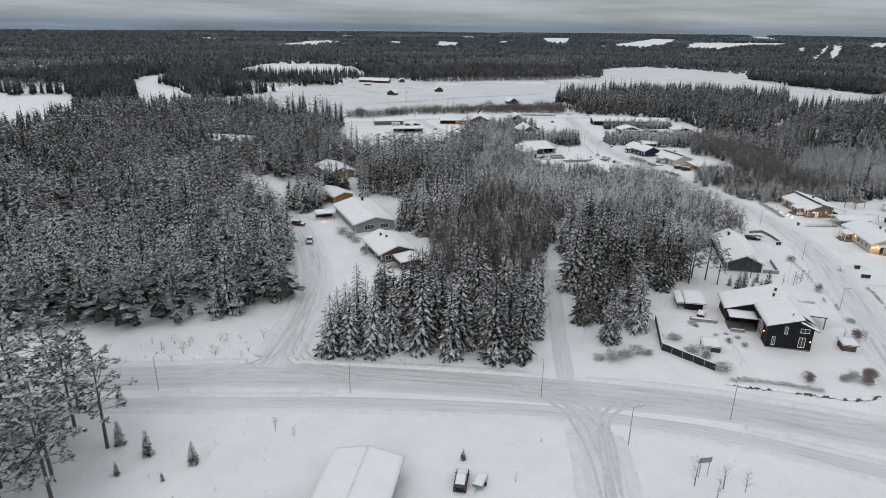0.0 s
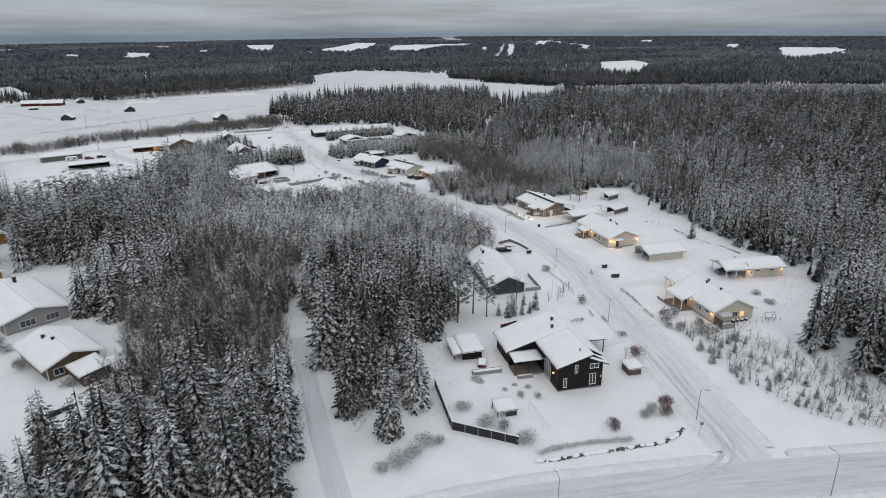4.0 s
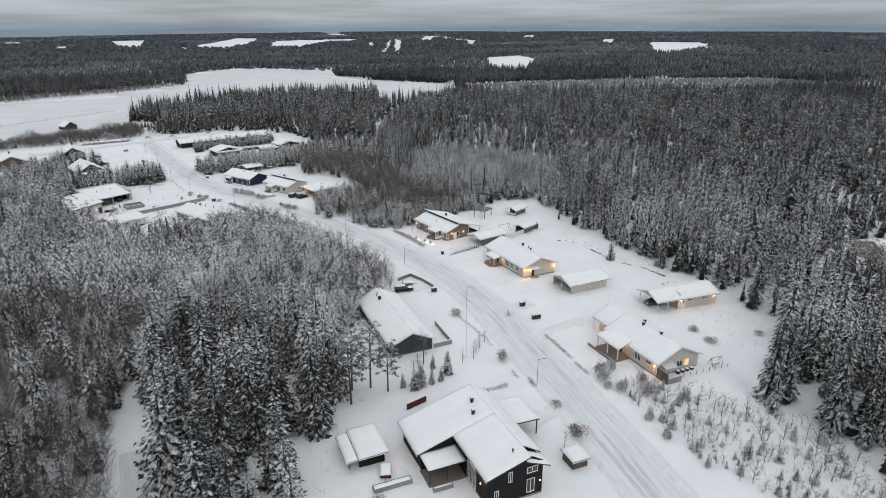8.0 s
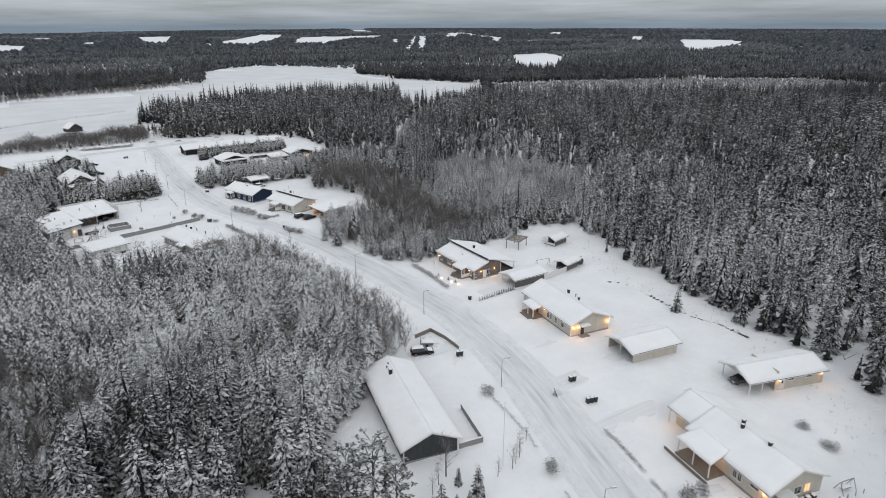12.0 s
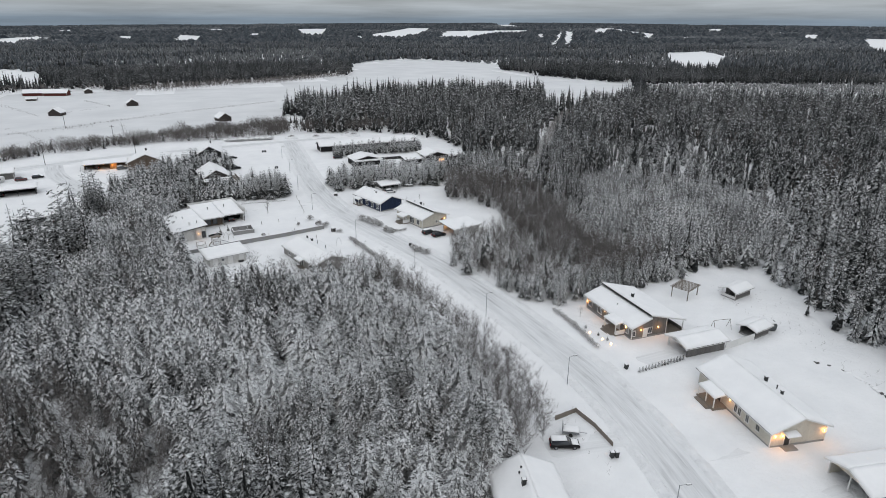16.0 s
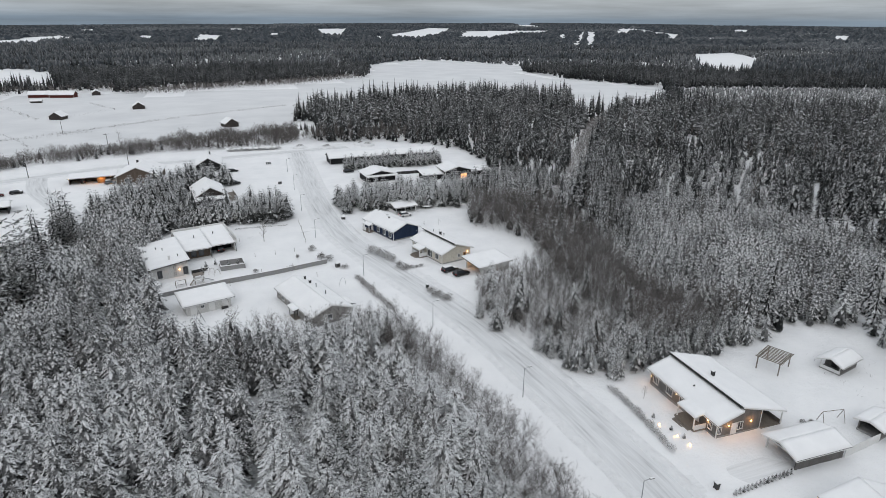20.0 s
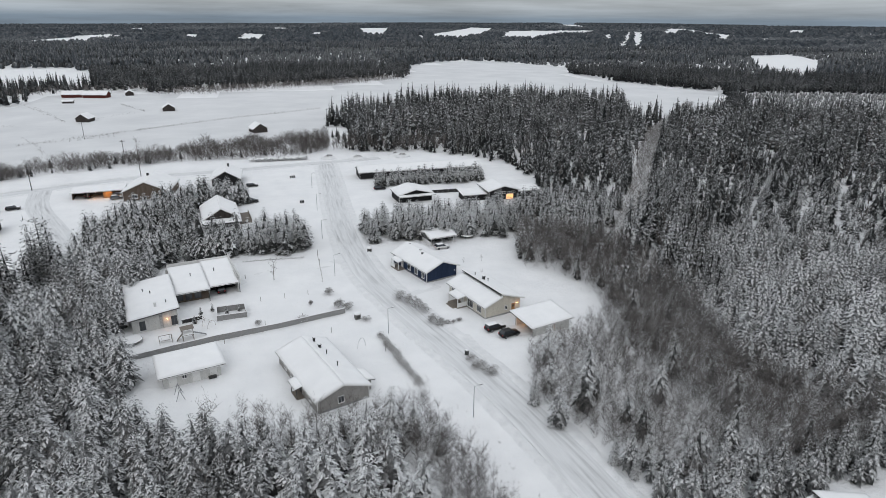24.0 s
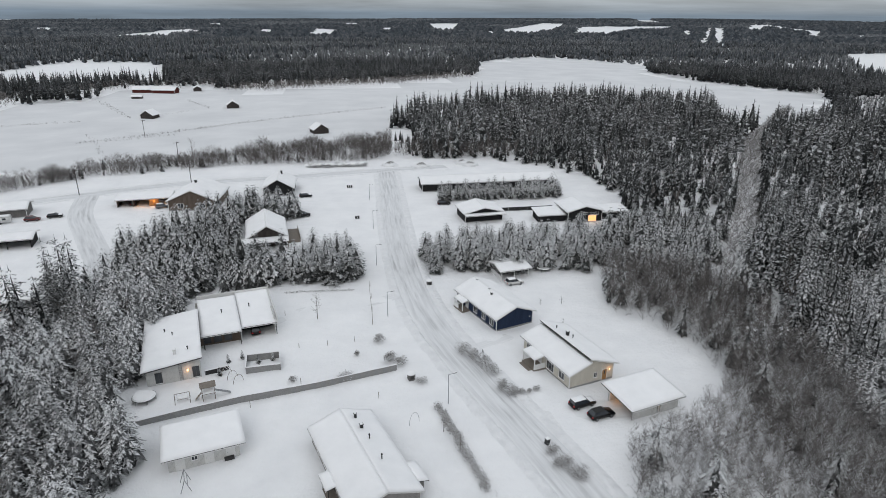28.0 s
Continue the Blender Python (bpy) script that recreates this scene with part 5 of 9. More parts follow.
woods("pale_young_growth", ROUNDS, p, h, w, FROSTED, "low frosted young growth on a cleared strip", "pine wood", rs)
p = scatter(FIELD_WOOD, 3.4, rs)
h, w = sizes(len(p), 5, 8.5, rs, (1.0, 1.5))
woods("field_side_birches", BARES_LOW, p, h, w, TWIGS, "low pale leafless wood along the far field edge", "birch wood", rs)
p = far_spots(950, 2100, 11)
mix = stand_of(p[:, 0], p[:, 1], 230, 29) + rs.normal(0, 0.07, len(p))
for name, sel, mat, lo, hi in (("distant_dark_forest", mix < 0.55, HAZY, 13, 19), ("distant_pale_forest", mix >= 0.55, HAZY_PALE, 7, 12)):
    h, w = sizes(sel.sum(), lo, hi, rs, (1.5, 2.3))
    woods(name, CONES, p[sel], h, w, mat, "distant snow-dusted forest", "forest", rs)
p = far_spots(2100, 5150, 22)
mix = stand_of(p[:, 0], p[:, 1], 420, 31) + rs.normal(0, 0.07, len(p))
for name, sel, mat, lo, hi in (("horizon_dark_forest", mix < 0.7, HAZY_HORIZON, 12, 18), ("horizon_pale_forest", mix >= 0.7, HAZY, 8, 13)):
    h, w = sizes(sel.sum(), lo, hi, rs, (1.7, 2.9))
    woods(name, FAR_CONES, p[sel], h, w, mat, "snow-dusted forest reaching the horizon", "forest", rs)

# ditch lines across the field, marked by low brush
for pts, gap in (([(-62, 553), (-28, 582), (-13, 599), (34, 641), (106, 685)], 0.7), ([(-70, 586), (-55, 556), (-35, 511)], 3.0), ([(-123, 752), (-66, 651)], 3.2), ([(-108, 732), (-66, 651)], 2.6), ([(-53, 655), (-30, 689)], 2.6), ([(-49, 741), (-23, 694)], 1.5), ([(-119, 631), (-92, 639)], 0.9), ([(-160, 612), (-119, 631)], 1.2), ([(-62, 553), (-40, 560), (-20, 574)], 1.6)):
    line = curve_points(pts, gap)
    line = line + rs.uniform(-1.0, 1.0, line.shape)
    h, w = sizes(len(line), 0.5, 1.5, rs, (1.8, 3.2))
    woods("ditch_brush", BRUSHES, line, h, w, BROWN_TWIGS, "low brush along a ditch in the field", "brush", rs)

# dry stalks and twigs poking through the snow on rough ground
WEEDS = [bare_shape(s, 7, 2, 0.014, 0.35, 0.0) for s in (131, 132, 133)]
ROUGH = (([(139, 113), (150, 121), (159, 136), (166, 150), (168, 175), (172, 200), (180, 222), (165, 232), (163, 205), (160, 180), (160, 158), (150, 138), (138, 124)], 1.5), (SAPLINGS, 1.5), ([(44, 116), (50, 118), (56, 130), (60, 141), (70, 150), (64, 150), (54, 141), (48, 130)], 1.3), ([(103, 172), (107, 185), (108, 215), (104, 250), (98, 268), (95, 262), (100, 240), (103, 210), (101, 190)], 1.6), ([(115, 262), (122, 272), (133, 282), (146, 292), (147, 312), (142, 314), (138, 296), (124, 288)], 2.0), ([(-60, 103), (-35, 104), (-34, 117), (-60, 112)], 1.6), ([(40, 66), (58, 66), (58, 78), (40, 80)], 2.2), ([(-42, 66), (-20, 66), (-18, 88), (-44, 88)], 2.6))
for poly, gap in ROUGH:
    p = scatter(poly, gap, rs)
    p = p[(road_distance(p[:, 0], p[:, 1]) > 0.8) & (rs.rand(len(p)) < 0.45)]
    h, w = sizes(len(p), 0.35, 1.1, rs, (0.8, 1.6))
    woods("dry_weeds", WEEDS, p, h, w, TWIGS, "dry stalks poking through rough snow", "weeds", rs)


# ---- houses ----
LAMPS = []


def at(root, x, y, z):
    return root.matrix_world @ Vector((x, y, z))


def face_pose(face, W, L, u, z):
    """A frame on a wall: x along it, y outwards, z up. Faces: front y=0, back y=L, left x=0, right x=W."""
    return {
        "front": pose(u, 0, z, 0, 0, 180),
        "back": pose(u, L, z, 0, 0, 0),
        "left": pose(0, u, z, 0, 0, 90),
        "right": pose(W, u, z, 0, 0, -90),
    }[face]


def window(root, W, L, face, u, z, w, h, trim=TRIM, lit=False, bars=1):
    m = face_pose(face, W, L, u, z)
    bm, b = bmesh.new(), 0.09
    for d in ((-w / 2 - b, 0.0, -b, w / 2 + b, 0.06, 0), (-w / 2 - b, 0.0, h, w / 2 + b, 0.06, h + b), (-w / 2 - b, 0.0, 0, -w / 2, 0.06, h), (w / 2, 0.0, 0, w / 2 + b, 0.06, h)):
        box(bm, *d, m)
    for k in range(bars):
        x = -w / 2 + w * (k + 1) / (bars + 1)
        box(bm, x - 0.03, 0, 0, x + 0.03, 0.05, h, m)
    fr = part("window", bm, trim, root)
    part("pane", box(bmesh.new(), -w / 2, 0.004, 0, w / 2, 0.03, h, m), LIT_GLASS if lit else GLASS, fr, "warmly lit window pane" if lit else "")
    part("sill_snow", box(bmesh.new(), -w / 2 - b, 0.0, -b, w / 2 + b, 0.12, -b + 0.07, m), ROOF_SNOW, fr)
    return fr


def door(root, W, L, face, u, w=1.0, h=2.1, mat=DARK_TRIM, z=0.15, glass=True):
    m = face_pose(face, W, L, u, z)
    d = part("door", box(bmesh.new(), -w / 2, 0.0, 0, w / 2, 0.05, h, m), mat, root)
    bm = bmesh.new()
    for q in ((-w / 2 - 0.1, 0, 0, -w / 2, 0.07, h + 0.1), (w / 2, 0, 0, w / 2 + 0.1, 0.07, h + 0.1), (-w / 2, 0, h, w / 2, 0.07, h + 0.1)):
        box(bm, *q, m)
    part("door_frame", bm, TRIM, d)
    part("handle", box(bmesh.new(), w / 2 - 0.15, 0.05, 1.0, w / 2 - 0.08, 0.11, 1.06, m), METAL, d)
    if glass:
        part("pane", box(bmesh.new(), -0.16, 0.05, 1.15, 0.16, 0.056, h - 0.25, m), GLASS, d)
    return d


def wall_lamp(root, W, L, face, u, z=2.0, power=16, out=0.4):
    m = face_pose(face, W, L, u, z)
    lamp = part("wall_lamp", box(bmesh.new(), -0.05, 0.0, -0.02, 0.05, 0.08, 0.32, m), DARK_TRIM, root)
    part("glass", box(bmesh.new(), -0.045, 0.08, 0.02, 0.045, 0.15, 0.28, m), LAMP_GLASS, lamp, "glowing warm lamp glass")
    LAMPS.append((root.matrix_world @ m @ Vector((0, out, 0.15)), power))


def roof_plane(root, corners, thick=0.2, snow=0.3, seed=0, name="roof", ridge=False):
    r = part(name, slab(bmesh.new(), corners, thick), DARK_TRIM, root)
    part("roof_snow", snow_quilt([(c[0], c[1], c[2] + 0.004) for c in corners], snow, 0.6, seed, ridge=ridge), ROOF_SNOW, r, "smooth thick snow blanket", False)
    part("gutter", rod(bmesh.new(), Vector(corners[0]) + Vector((0, 0, -0.16)), Vector(corners[1]) + Vector((0, 0, -0.16)), 0.07), TRIM, r)
    return r


def chimney(root, x, y, z, h=0.9, w=0.5, mat=BLACK_METAL):
    c = part("chimney", boxes((x - w / 2, y - w / 2, z - 0.4, x + w / 2, y + w / 2, z + h), (x - w / 2 - 0.06, y - w / 2 - 0.06, z + h, x + w / 2 + 0.06, y + w / 2 + 0.06, z + h + 0.08)), mat, root)
    part("chimney_snow", snow_quilt([(x - w / 2, y - w / 2, z + h + 0.08), (x + w / 2, y - w / 2, z + h + 0.08), (x + w / 2, y + w / 2, z + h + 0.08), (x - w / 2, y + w / 2, z + h + 0.08)], 0.12, 0.1), ROOF_SNOW, c)


def vent(root, x, y, z, h=0.6):
    bm = rod(bmesh.new(), (x, y, z - 0.3), (x, y, z + h), 0.09, 8)
    rod(bm, (x, y, z + h), (x, y, z + h + 0.14), 0.15, 8, 0.12)
    part("roof_vent", bm, BLACK_METAL, root)


def posts(root, spots, z1, r=0.08, mat=TRIM):
    for x, y in spots:
        part("post", boxes((x - r, y - r, -0.1, x + r, y + r, z1)), mat, root)


def box_walls(root, x0, y0, x1, y1, prof_front, prof_back, mat, eave0, eave1, t=0.2, sides="flbr"):
    """Gable walls by their profiles and side walls between them."""
    if "f" in sides:
        part("wall", prism(bmesh.new(), prof_front, y0, y0 + t), mat, root)
    if "b" in sides:
        part("wall", prism(bmesh.new(), prof_back, y1 - t, y1), mat, root)
    if "l" in sides:
        part("wall", boxes((x0, y0 + t, -0.1, x0 + t, y1 - t, eave0)), mat, root)
    if "r" in sides:
        part("wall", boxes((x1 - t, y0 + t, -0.1, x1, y1 - t, eave1)), mat, root)


def corner_boards(root, W, L, e0, e1, mat=TRIM):
    for x, y, e in ((0, 0, e0), (W, 0, e1), (0, L, e0), (W, L, e1)):
        x0, y0 = x - (0.03 if x == 0 else 0.11), y - (0.03 if y == 0 else 0.11)
        part("corner_board", boxes((x0, y0, -0.05, x0 + 0.14, y0 + 0.14, e - 0.12)), mat, root)


def plinth(root, x0, y0, x1, y1):
    part("plinth", boxes((x0 - 0.012, y0 - 0.012, -0.3, x1 + 0.012, y1 + 0.012, 0.3)), FENCE_GREY, root)


def gable_house(name, O, turn, W, L, eave, ridge, mat, label, over=0.6, sides="flbr", trim=TRIM, snow=0.3, front_over=0.6, seed=0, boards=True, ridge_at=0.5, floor=True):
    """A long house with its gable at y=0 and the ridge along y."""
    root = thing(name, pose(*O, 0, 0, turn), label, "house" if "house" in name else "outbuilding")
    rx = W * ridge_at
    prof = [(0, -0.1), (W, -0.1), (W, eave), (rx, ridge), (0, eave)]
    box_walls(root, 0, 0, W, L, prof, prof, mat, eave, eave, sides=sides)
    if floor:
        plinth(root, 0, 0, W, L)
    k0, k1 = (ridge - eave) / rx, (ridge - eave) / (W - rx)
    up = 0.2
    roof_plane(root, [(-over, L + front_over, eave - over * k0 + up), (-over, -front_over, eave - over * k0 + up), (rx, -front_over, ridge + up), (rx, L + front_over, ridge + up)], 0.18, snow, seed + 1, ridge=True)
    roof_plane(root, [(W + over, -front_over, eave - over * k1 + up), (W + over, L + front_over, eave - over * k1 + up), (rx, L + front_over, ridge + up), (rx, -front_over, ridge + up)], 0.18, snow, seed + 2, ridge=True)
    for x0, z0, x1, z1 in ((-over, eave - over * k0, rx, ridge), (rx, ridge, W + over, eave - over * k1)):
        for y in (-front_over - 0.03, L + front_over):
            part("barge_board", prism(bmesh.new(), [(x0, z0 - 0.02), (x1, z1 - 0.02), (x1, z1 + 0.23), (x0, z0 + 0.23)], y, y + 0.03), trim, root)
    if boards:
        corner_boards(root, W, L, eave, eave, trim)
    return root


def split_house(name, O, turn, W, L, eave, top, step, at_x, mat, label, right_eave, right_x, trim=TRIM, seed=0):
    """A house whose two roof slopes meet at different heights, with a dark band between."""
    root = thing(name, pose(*O, 0, 0, turn), label, "house")
    kr = (top + step - right_eave) / (right_x - at_x)
    rw = top + step - kr * (W - at_x)
    prof = [(0, -0.1), (W, -0.1), (W, rw), (at_x, top + step), (at_x, top), (0, eave)]
    box_walls(root, 0, 0, W, L, prof, prof, mat, eave, rw)
    plinth(root, 0, 0, W, L)
    kl = (top - eave) / at_x
    o = 0.6
    roof_plane(root, [(-o, L + o, eave - o * kl + 0.2), (-o, -o, eave - o * kl + 0.2), (at_x, -o, top + 0.2), (at_x, L + o, top + 0.2)], 0.18, 0.28, seed)
    roof_plane(root, [(right_x, -o, right_eave + 0.2), (right_x, L + o, right_eave + 0.2), (at_x - 0.35, L + o, top + step + 0.25), (at_x - 0.35, -o, top + step + 0.25)], 0.18, 0.28, seed + 3)
    part("clerestory_band", boxes((at_x - 0.03, 0.3, top + 0.1, at_x + 0.1, L - 0.3, top + step)), DARK_TRIM, root, "dark band of upper windows between the roof slopes")
    for x0, z0, x1, z1 in ((-o, eave - o * kl, at_x, top), (at_x - 0.35, top + step + 0.05, right_x, right_eave)):
        for y in (-o - 0.03, L + o):
            part("barge_board", prism(bmesh.new(), [(x0, z0 - 0.02), (x1, z1 - 0.02), (x1, z1 + 0.23), (x0, z0 + 0.23)], y, y + 0.03), trim, root)
    corner_boards(root, W, L, eave, rw, trim)
    return root


def shed_roof(root, x0, y0, x1, y1, z_front, z_back, snow=0.28, seed=0, name="roof"):
    """One slope that rises from y0 to y1."""
    return roof_plane(root, [(x0, y0, z_front), (x1, y0, z_front), (x1, y1, z_back), (x0, y1, z_back)], 0.16, snow, seed, name)


# the black two-storey house at the corner
def black_house():
    r = thing("black_house", pose(69.7, 115.6, 0, 0, 0, -12), "black timber two-storey house with a big snowy roof", "house")
    W, L = 8.6, 19.0
    ex, ez, rx, rz = 0.0, 5.1, 6.3, 7.0
    k = (rz - ez) / rx
    bx = 8.6
    bz = rz - 0.62 * (bx - rx)
    part("wall", prism(bmesh.new(), [(0, -0.1), (W, -0.1), (W, bz), (rx, rz), (0, ez)], 0, 0.2), BLACK_WALL, r)
    part("wall", prism(bmesh.new(), [(-5.6, -0.1), (W, -0.1), (W, bz), (rx, rz), (-5.6, ez - 5.6 * k)], L - 0.2, L), BLACK_WALL, r)
    part("wall", boxes((0, 0.2, -0.1, 0.2, 11.0, ez)), BLACK_WALL, r)
    part("wall", boxes((W - 0.2, 0.2, -0.1, W, L - 0.2, bz)), BLACK_WALL, r)
    part("wall", boxes((-5.6, 11.2, -0.1, -5.4, L - 0.2, ez - 5.6 * k)), BLACK_WALL, r)
    part("wall", prism(bmesh.new(), [(-5.6, -0.1), (0.2, -0.1), (0.2, ez), (-5.6, ez - 5.6 * k)], 11.0, 11.2), BLACK_WALL, r)
    z = lambda x: ez + x * k + 0.22  # noqa: E731
    o = 0.55
    roof_plane(r, [(-o, 10.6, z(-o)), (-o, -o, z(-o)), (rx, -o, z(rx)), (rx, 10.6, z(rx))], 0.2, 0.32, 3)
    roof_plane(r, [(-6.4, L + o, z(-6.4)), (-6.4, 10.55, z(-6.4)), (rx, 10.55, z(rx)), (rx, L + o, z(rx))], 0.2, 0.32, 5)
    zr = lambda x: z(rx) - 0.62 * (x - rx)  # noqa: E731
    roof_plane(r, [(W + 0.9, 2.2, zr(W + 0.9)), (W + 0.9, L + o, zr(W + 0.9)), (rx, L + o, z(rx)), (rx, 2.2, z(rx))], 0.2, 0.32, 7)
    roof_plane(r, [(W + 0.9, -o, zr(W + 0.9) - 0.35), (W + 0.9, 2.2, zr(W + 0.9) - 0.35), (rx - 0.6, 2.2, z(rx) - 0.7), (rx - 0.6, -o, z(rx) - 0.7)], 0.2, 0.3, 8)
    pr = part("porch_roof", slab(bmesh.new(), [(W, 12.0, 3.2), (15.4, 12.0, 2.9), (15.4, 19.0, 2.9), (W, 19.0, 3.2)], 0.2), DARK_TRIM, r)
    part("roof_snow", snow_quilt([(W, 12.0, 3.2), (15.4, 12.0, 2.9), (15.4, 19.0, 2.9), (W, 19.0, 3.2)], 0.3, 0.6, 4), ROOF_SNOW, pr)
    posts(r, [(15.1, 12.3), (15.1, 18.7)], 2.75, 0.08, DARK_TRIM)
    tr = part("terrace_roof", slab(bmesh.new(), [(-5.9, 7.2, 2.9), (0.0, 7.2, 2.9), (0.0, 11.0, 3.1), (-5.9, 11.0, 3.1)], 0.16), DARK_TRIM, r)
    part("roof_snow", snow_quilt([(-5.9, 7.2, 2.9), (0.0, 7.2, 2.9), (0.0, 11.0, 3.1), (-5.9, 11.0, 3.1)], 0.28, 0.5, 6), ROOF_SNOW, tr)
    posts(r, [(-5.6, 7.5), (-2.8, 7.5)], 2.74, 0.07, DARK_TRIM)
    part("terrace_deck", boxes((-5.9, 7.0, -0.1, 0, 11.0, 0.25)), TIMBER, r)
    for u, zz, w, h in ((1.3, 0.9, 0.5, 1.7), (3.4, 3.6, 0.45, 1.5), (6.9, 4.2, 1.6, 0.8), (6.7, 0.9, 1.1, 2.1)):
        window(r, W, L, "front", u, zz, w, h, TRIM)
    for u in (4.2, 5.2, 6.2):
        window(r, W, L, "left", u, 0.5, 0.8, 3.0, TRIM)
    window(r, W, L, "left", 4.8, 3.9, 1.6, 0.7, DARK_TRIM)
    wall_lamp(r, W, L, "left", 2.2, 2.6, 7)
    wall_lamp(r, W, L, "front", 8.2, 2.2, 2)
    lm = pose(-5.6, 15.2, 2.1, 0, 0, 90)
    lamp = part("wall_lamp", box(bmesh.new(), -0.05, 0, 0, 0.05, 0.08, 0.3, lm), DARK_TRIM, r)
    part("glass", box(bmesh.new(), -0.06, 0.08, 0, 0.06, 0.16, 0.3, lm), LAMP_GLASS, lamp, "glowing warm lamp glass")
    LAMPS.append((r.matrix_world @ lm @ Vector((0, 0.35, 0.15)), 6))
    chimney(r, 4.6, 15.0, z(4.6) + 0.3, 0.7, 0.4)
    chimney(r, 3.6, 12.4, z(3.6) + 0.3, 0.7, 0.4)
    vent(r, 4.6, 1.6, z(4.6) + 0.3, 0.4)
    plinth(r, 0, 0, W, L)
    return r


black_house()

# the dark grey house with its long low roof
r = gable_house("grey_house", (80.2, 159.6, 0), -12, 8.9, 23.8, 2.75, 4.75, DARK_WALL, "dark grey timber bungalow under an unbroken snowy roof", seed=11)
chimney(r, 3.4, 18.4, 4.5, 1.1, 0.55)
vent(r, 3.3, 20.5, 4.4)
vent(r, 3.8, 21.4, 4.5)
for u in (4, 8, 12, 16):
    window(r, 8.9, 23.8, "left", u, 0.9, 1.2, 1.2)
for u in (3, 8):
    window(r, 8.9, 23.8, "right", u, 0.9, 1.2, 1.2)
tr = part("side_roof", slab(bmesh.new(), [(8.9, 0.3, 2.5), (9.6, 0.3, 2.4), (9.6, 12.4, 2.4), (8.9, 12.4, 2.5)], 0.12), DARK_TRIM, r)

# the cream house with a porch, lamps and a glazed terrace
r = gable_house("cream_house", (117.5, 124.1, 0), -11.5, 10.1, 15.2, 3.0, 5.4, CREAM_WALL, "cream timber bungalow with warm wall lamps and snowy roof", seed=21)
W, L = 10.1, 15.2
part("wall", boxes((2.2, L, -0.1, 9.6, 20.6, 3.0)), CREAM_WALL, r)
roof_plane(r, [(0.9, 21.6, 3.0), (0.9, L + 0.55, 3.0), (5.05, L + 0.55, 5.4), (5.05, 21.6, 5.4)], 0.18, 0.3, 22)
roof_plane(r, [(10.7, L + 0.55, 2.95), (10.7, 21.6, 2.95), (5.05, 21.6, 5.4), (5.05, L + 0.55, 5.4)], 0.18, 0.3, 23)
part("wall", prism(bmesh.new(), [(2.2, 2.9), (9.6, 2.9), (5.05, 5.2)], 20.4, 20.6), CREAM_WALL, r)
posts(r, [(1.2, 21.2), (1.2, 16.2)], 2.95)
pr = part("porch_roof", slab(bmesh.new(), [(-3.3, 7.4, 2.9), (-3.3, 14.6, 2.9), (0.3, 14.0, 3.6), (0.3, 8.0, 3.6)], 0.16), TRIM, r)
part("roof_snow", snow_quilt([(-3.3, 7.4, 2.9), (-3.3, 14.6, 2.9), (0.8, 14.0, 3.8), (0.8, 8.0, 3.8)], 0.3, 0.5, 9), ROOF_SNOW, pr)
posts(r, [(-3.0, 7.8), (-3.0, 11.0), (-3.0, 14.2)], 2.8)
part("porch_deck", boxes((-3.3, 7.6, -0.1, 0, 14.4, 0.3)), TIMBER, r)
part("porch_rail", boxes((-4.3, 6.6, 0.1, -4.2, 15.8, 0.45), (-4.3, 6.6, 0.55, -4.2, 15.8, 0.65)), TIMBER, r)
door(r, W, L, "left", 10.4)
for u in (5.0, 5.9):
    window(r, W, L, "left", u, 1.0, 0.6, 1.3)
window(r, W, L, "left", 2.4, 1.7, 1.4, 0.6)
window(r, W, L, "left", 12.4, 0.9, 1.1, 1.3)
window(r, W, L, "front", 3.0, 1.7, 1.0, 0.6)
window(r, W, L, "front", 5.4, 1.1, 1.3, 1.2)
window(r, W, L, "front", 7.2, 1.1, 1.0, 1.2, lit=True)
part("awning", slab(bmesh.new(), [(0.8, -1.6, 2.3), (3.6, -1.6, 2.3), (3.6, 0, 2.6), (0.8, 0, 2.6)], 0.1), TRIM, r, "snow-covered white canopy over a garden door")
part("terrace_screen", boxes((0.0, -3.0, -0.1, 0.12, -0.04, 2.0)), BROWN_WALL, r, "brown slatted windbreak at the terrace")
part("terrace_wall", boxes((0.12, -3.0, -0.1, 3.4, -2.85, 1.0)), FENCE_GREY, r)
wall_lamp(r, W, L, "left", 0.7, 1.9, 20)
wall_lamp(r, W, L, "left", 8.7, 2.1, 12)
wall_lamp(r, W, L, "left", 13.6, 2.1, 10)
LAMPS.append((at(r, 1.6, 20.2, 2.0), 16))
lm = pose(2.2, 19.6, 1.8, 0, 0, 90)
lamp = part("wall_lamp", box(bmesh.new(), -0.05, 0, 0, 0.05, 0.08, 0.3, lm), DARK_TRIM, r)
part("glass", box(bmesh.new(), -0.06, 0.08, 0, 0.06, 0.16, 0.3, lm), LAMP_GLASS, lamp, "glowing warm lamp glass")
for x, y in ((4.9, 5.0), (4.6, 9.8), (5.6, 10.6)):
    chimney(r, x, y, 5.5, 0.7, 0.42)

# its garage with an open car bay
r = gable_house("cream_garage", (141.6, 142.1, 0), -17 + 90, 7.2, 16.4, 2.7, 4.0, CREAM_WALL, "long cream garage with an open car bay and wall lamps", sides="b", seed=31, boards=False, floor=False)
r.matrix_world = pose(141.6, 142.1, 0, 0, 0, -17) @ pose(0, 7.2, 0, 0, 0, -90)
part("wall", boxes((7.0, 5.6, -0.1, 7.2, 16.2, 2.7)), CREAM_WALL, r)
part("wall", boxes((0, 6.0, -0.1, 0.2, 16.2, 2.7)), CREAM_WALL, r)
part("wall", boxes((0.2, 6.0, -0.1, 7.0, 6.2, 3.8)), CREAM_WALL, r)
W, L = 7.2, 16.4
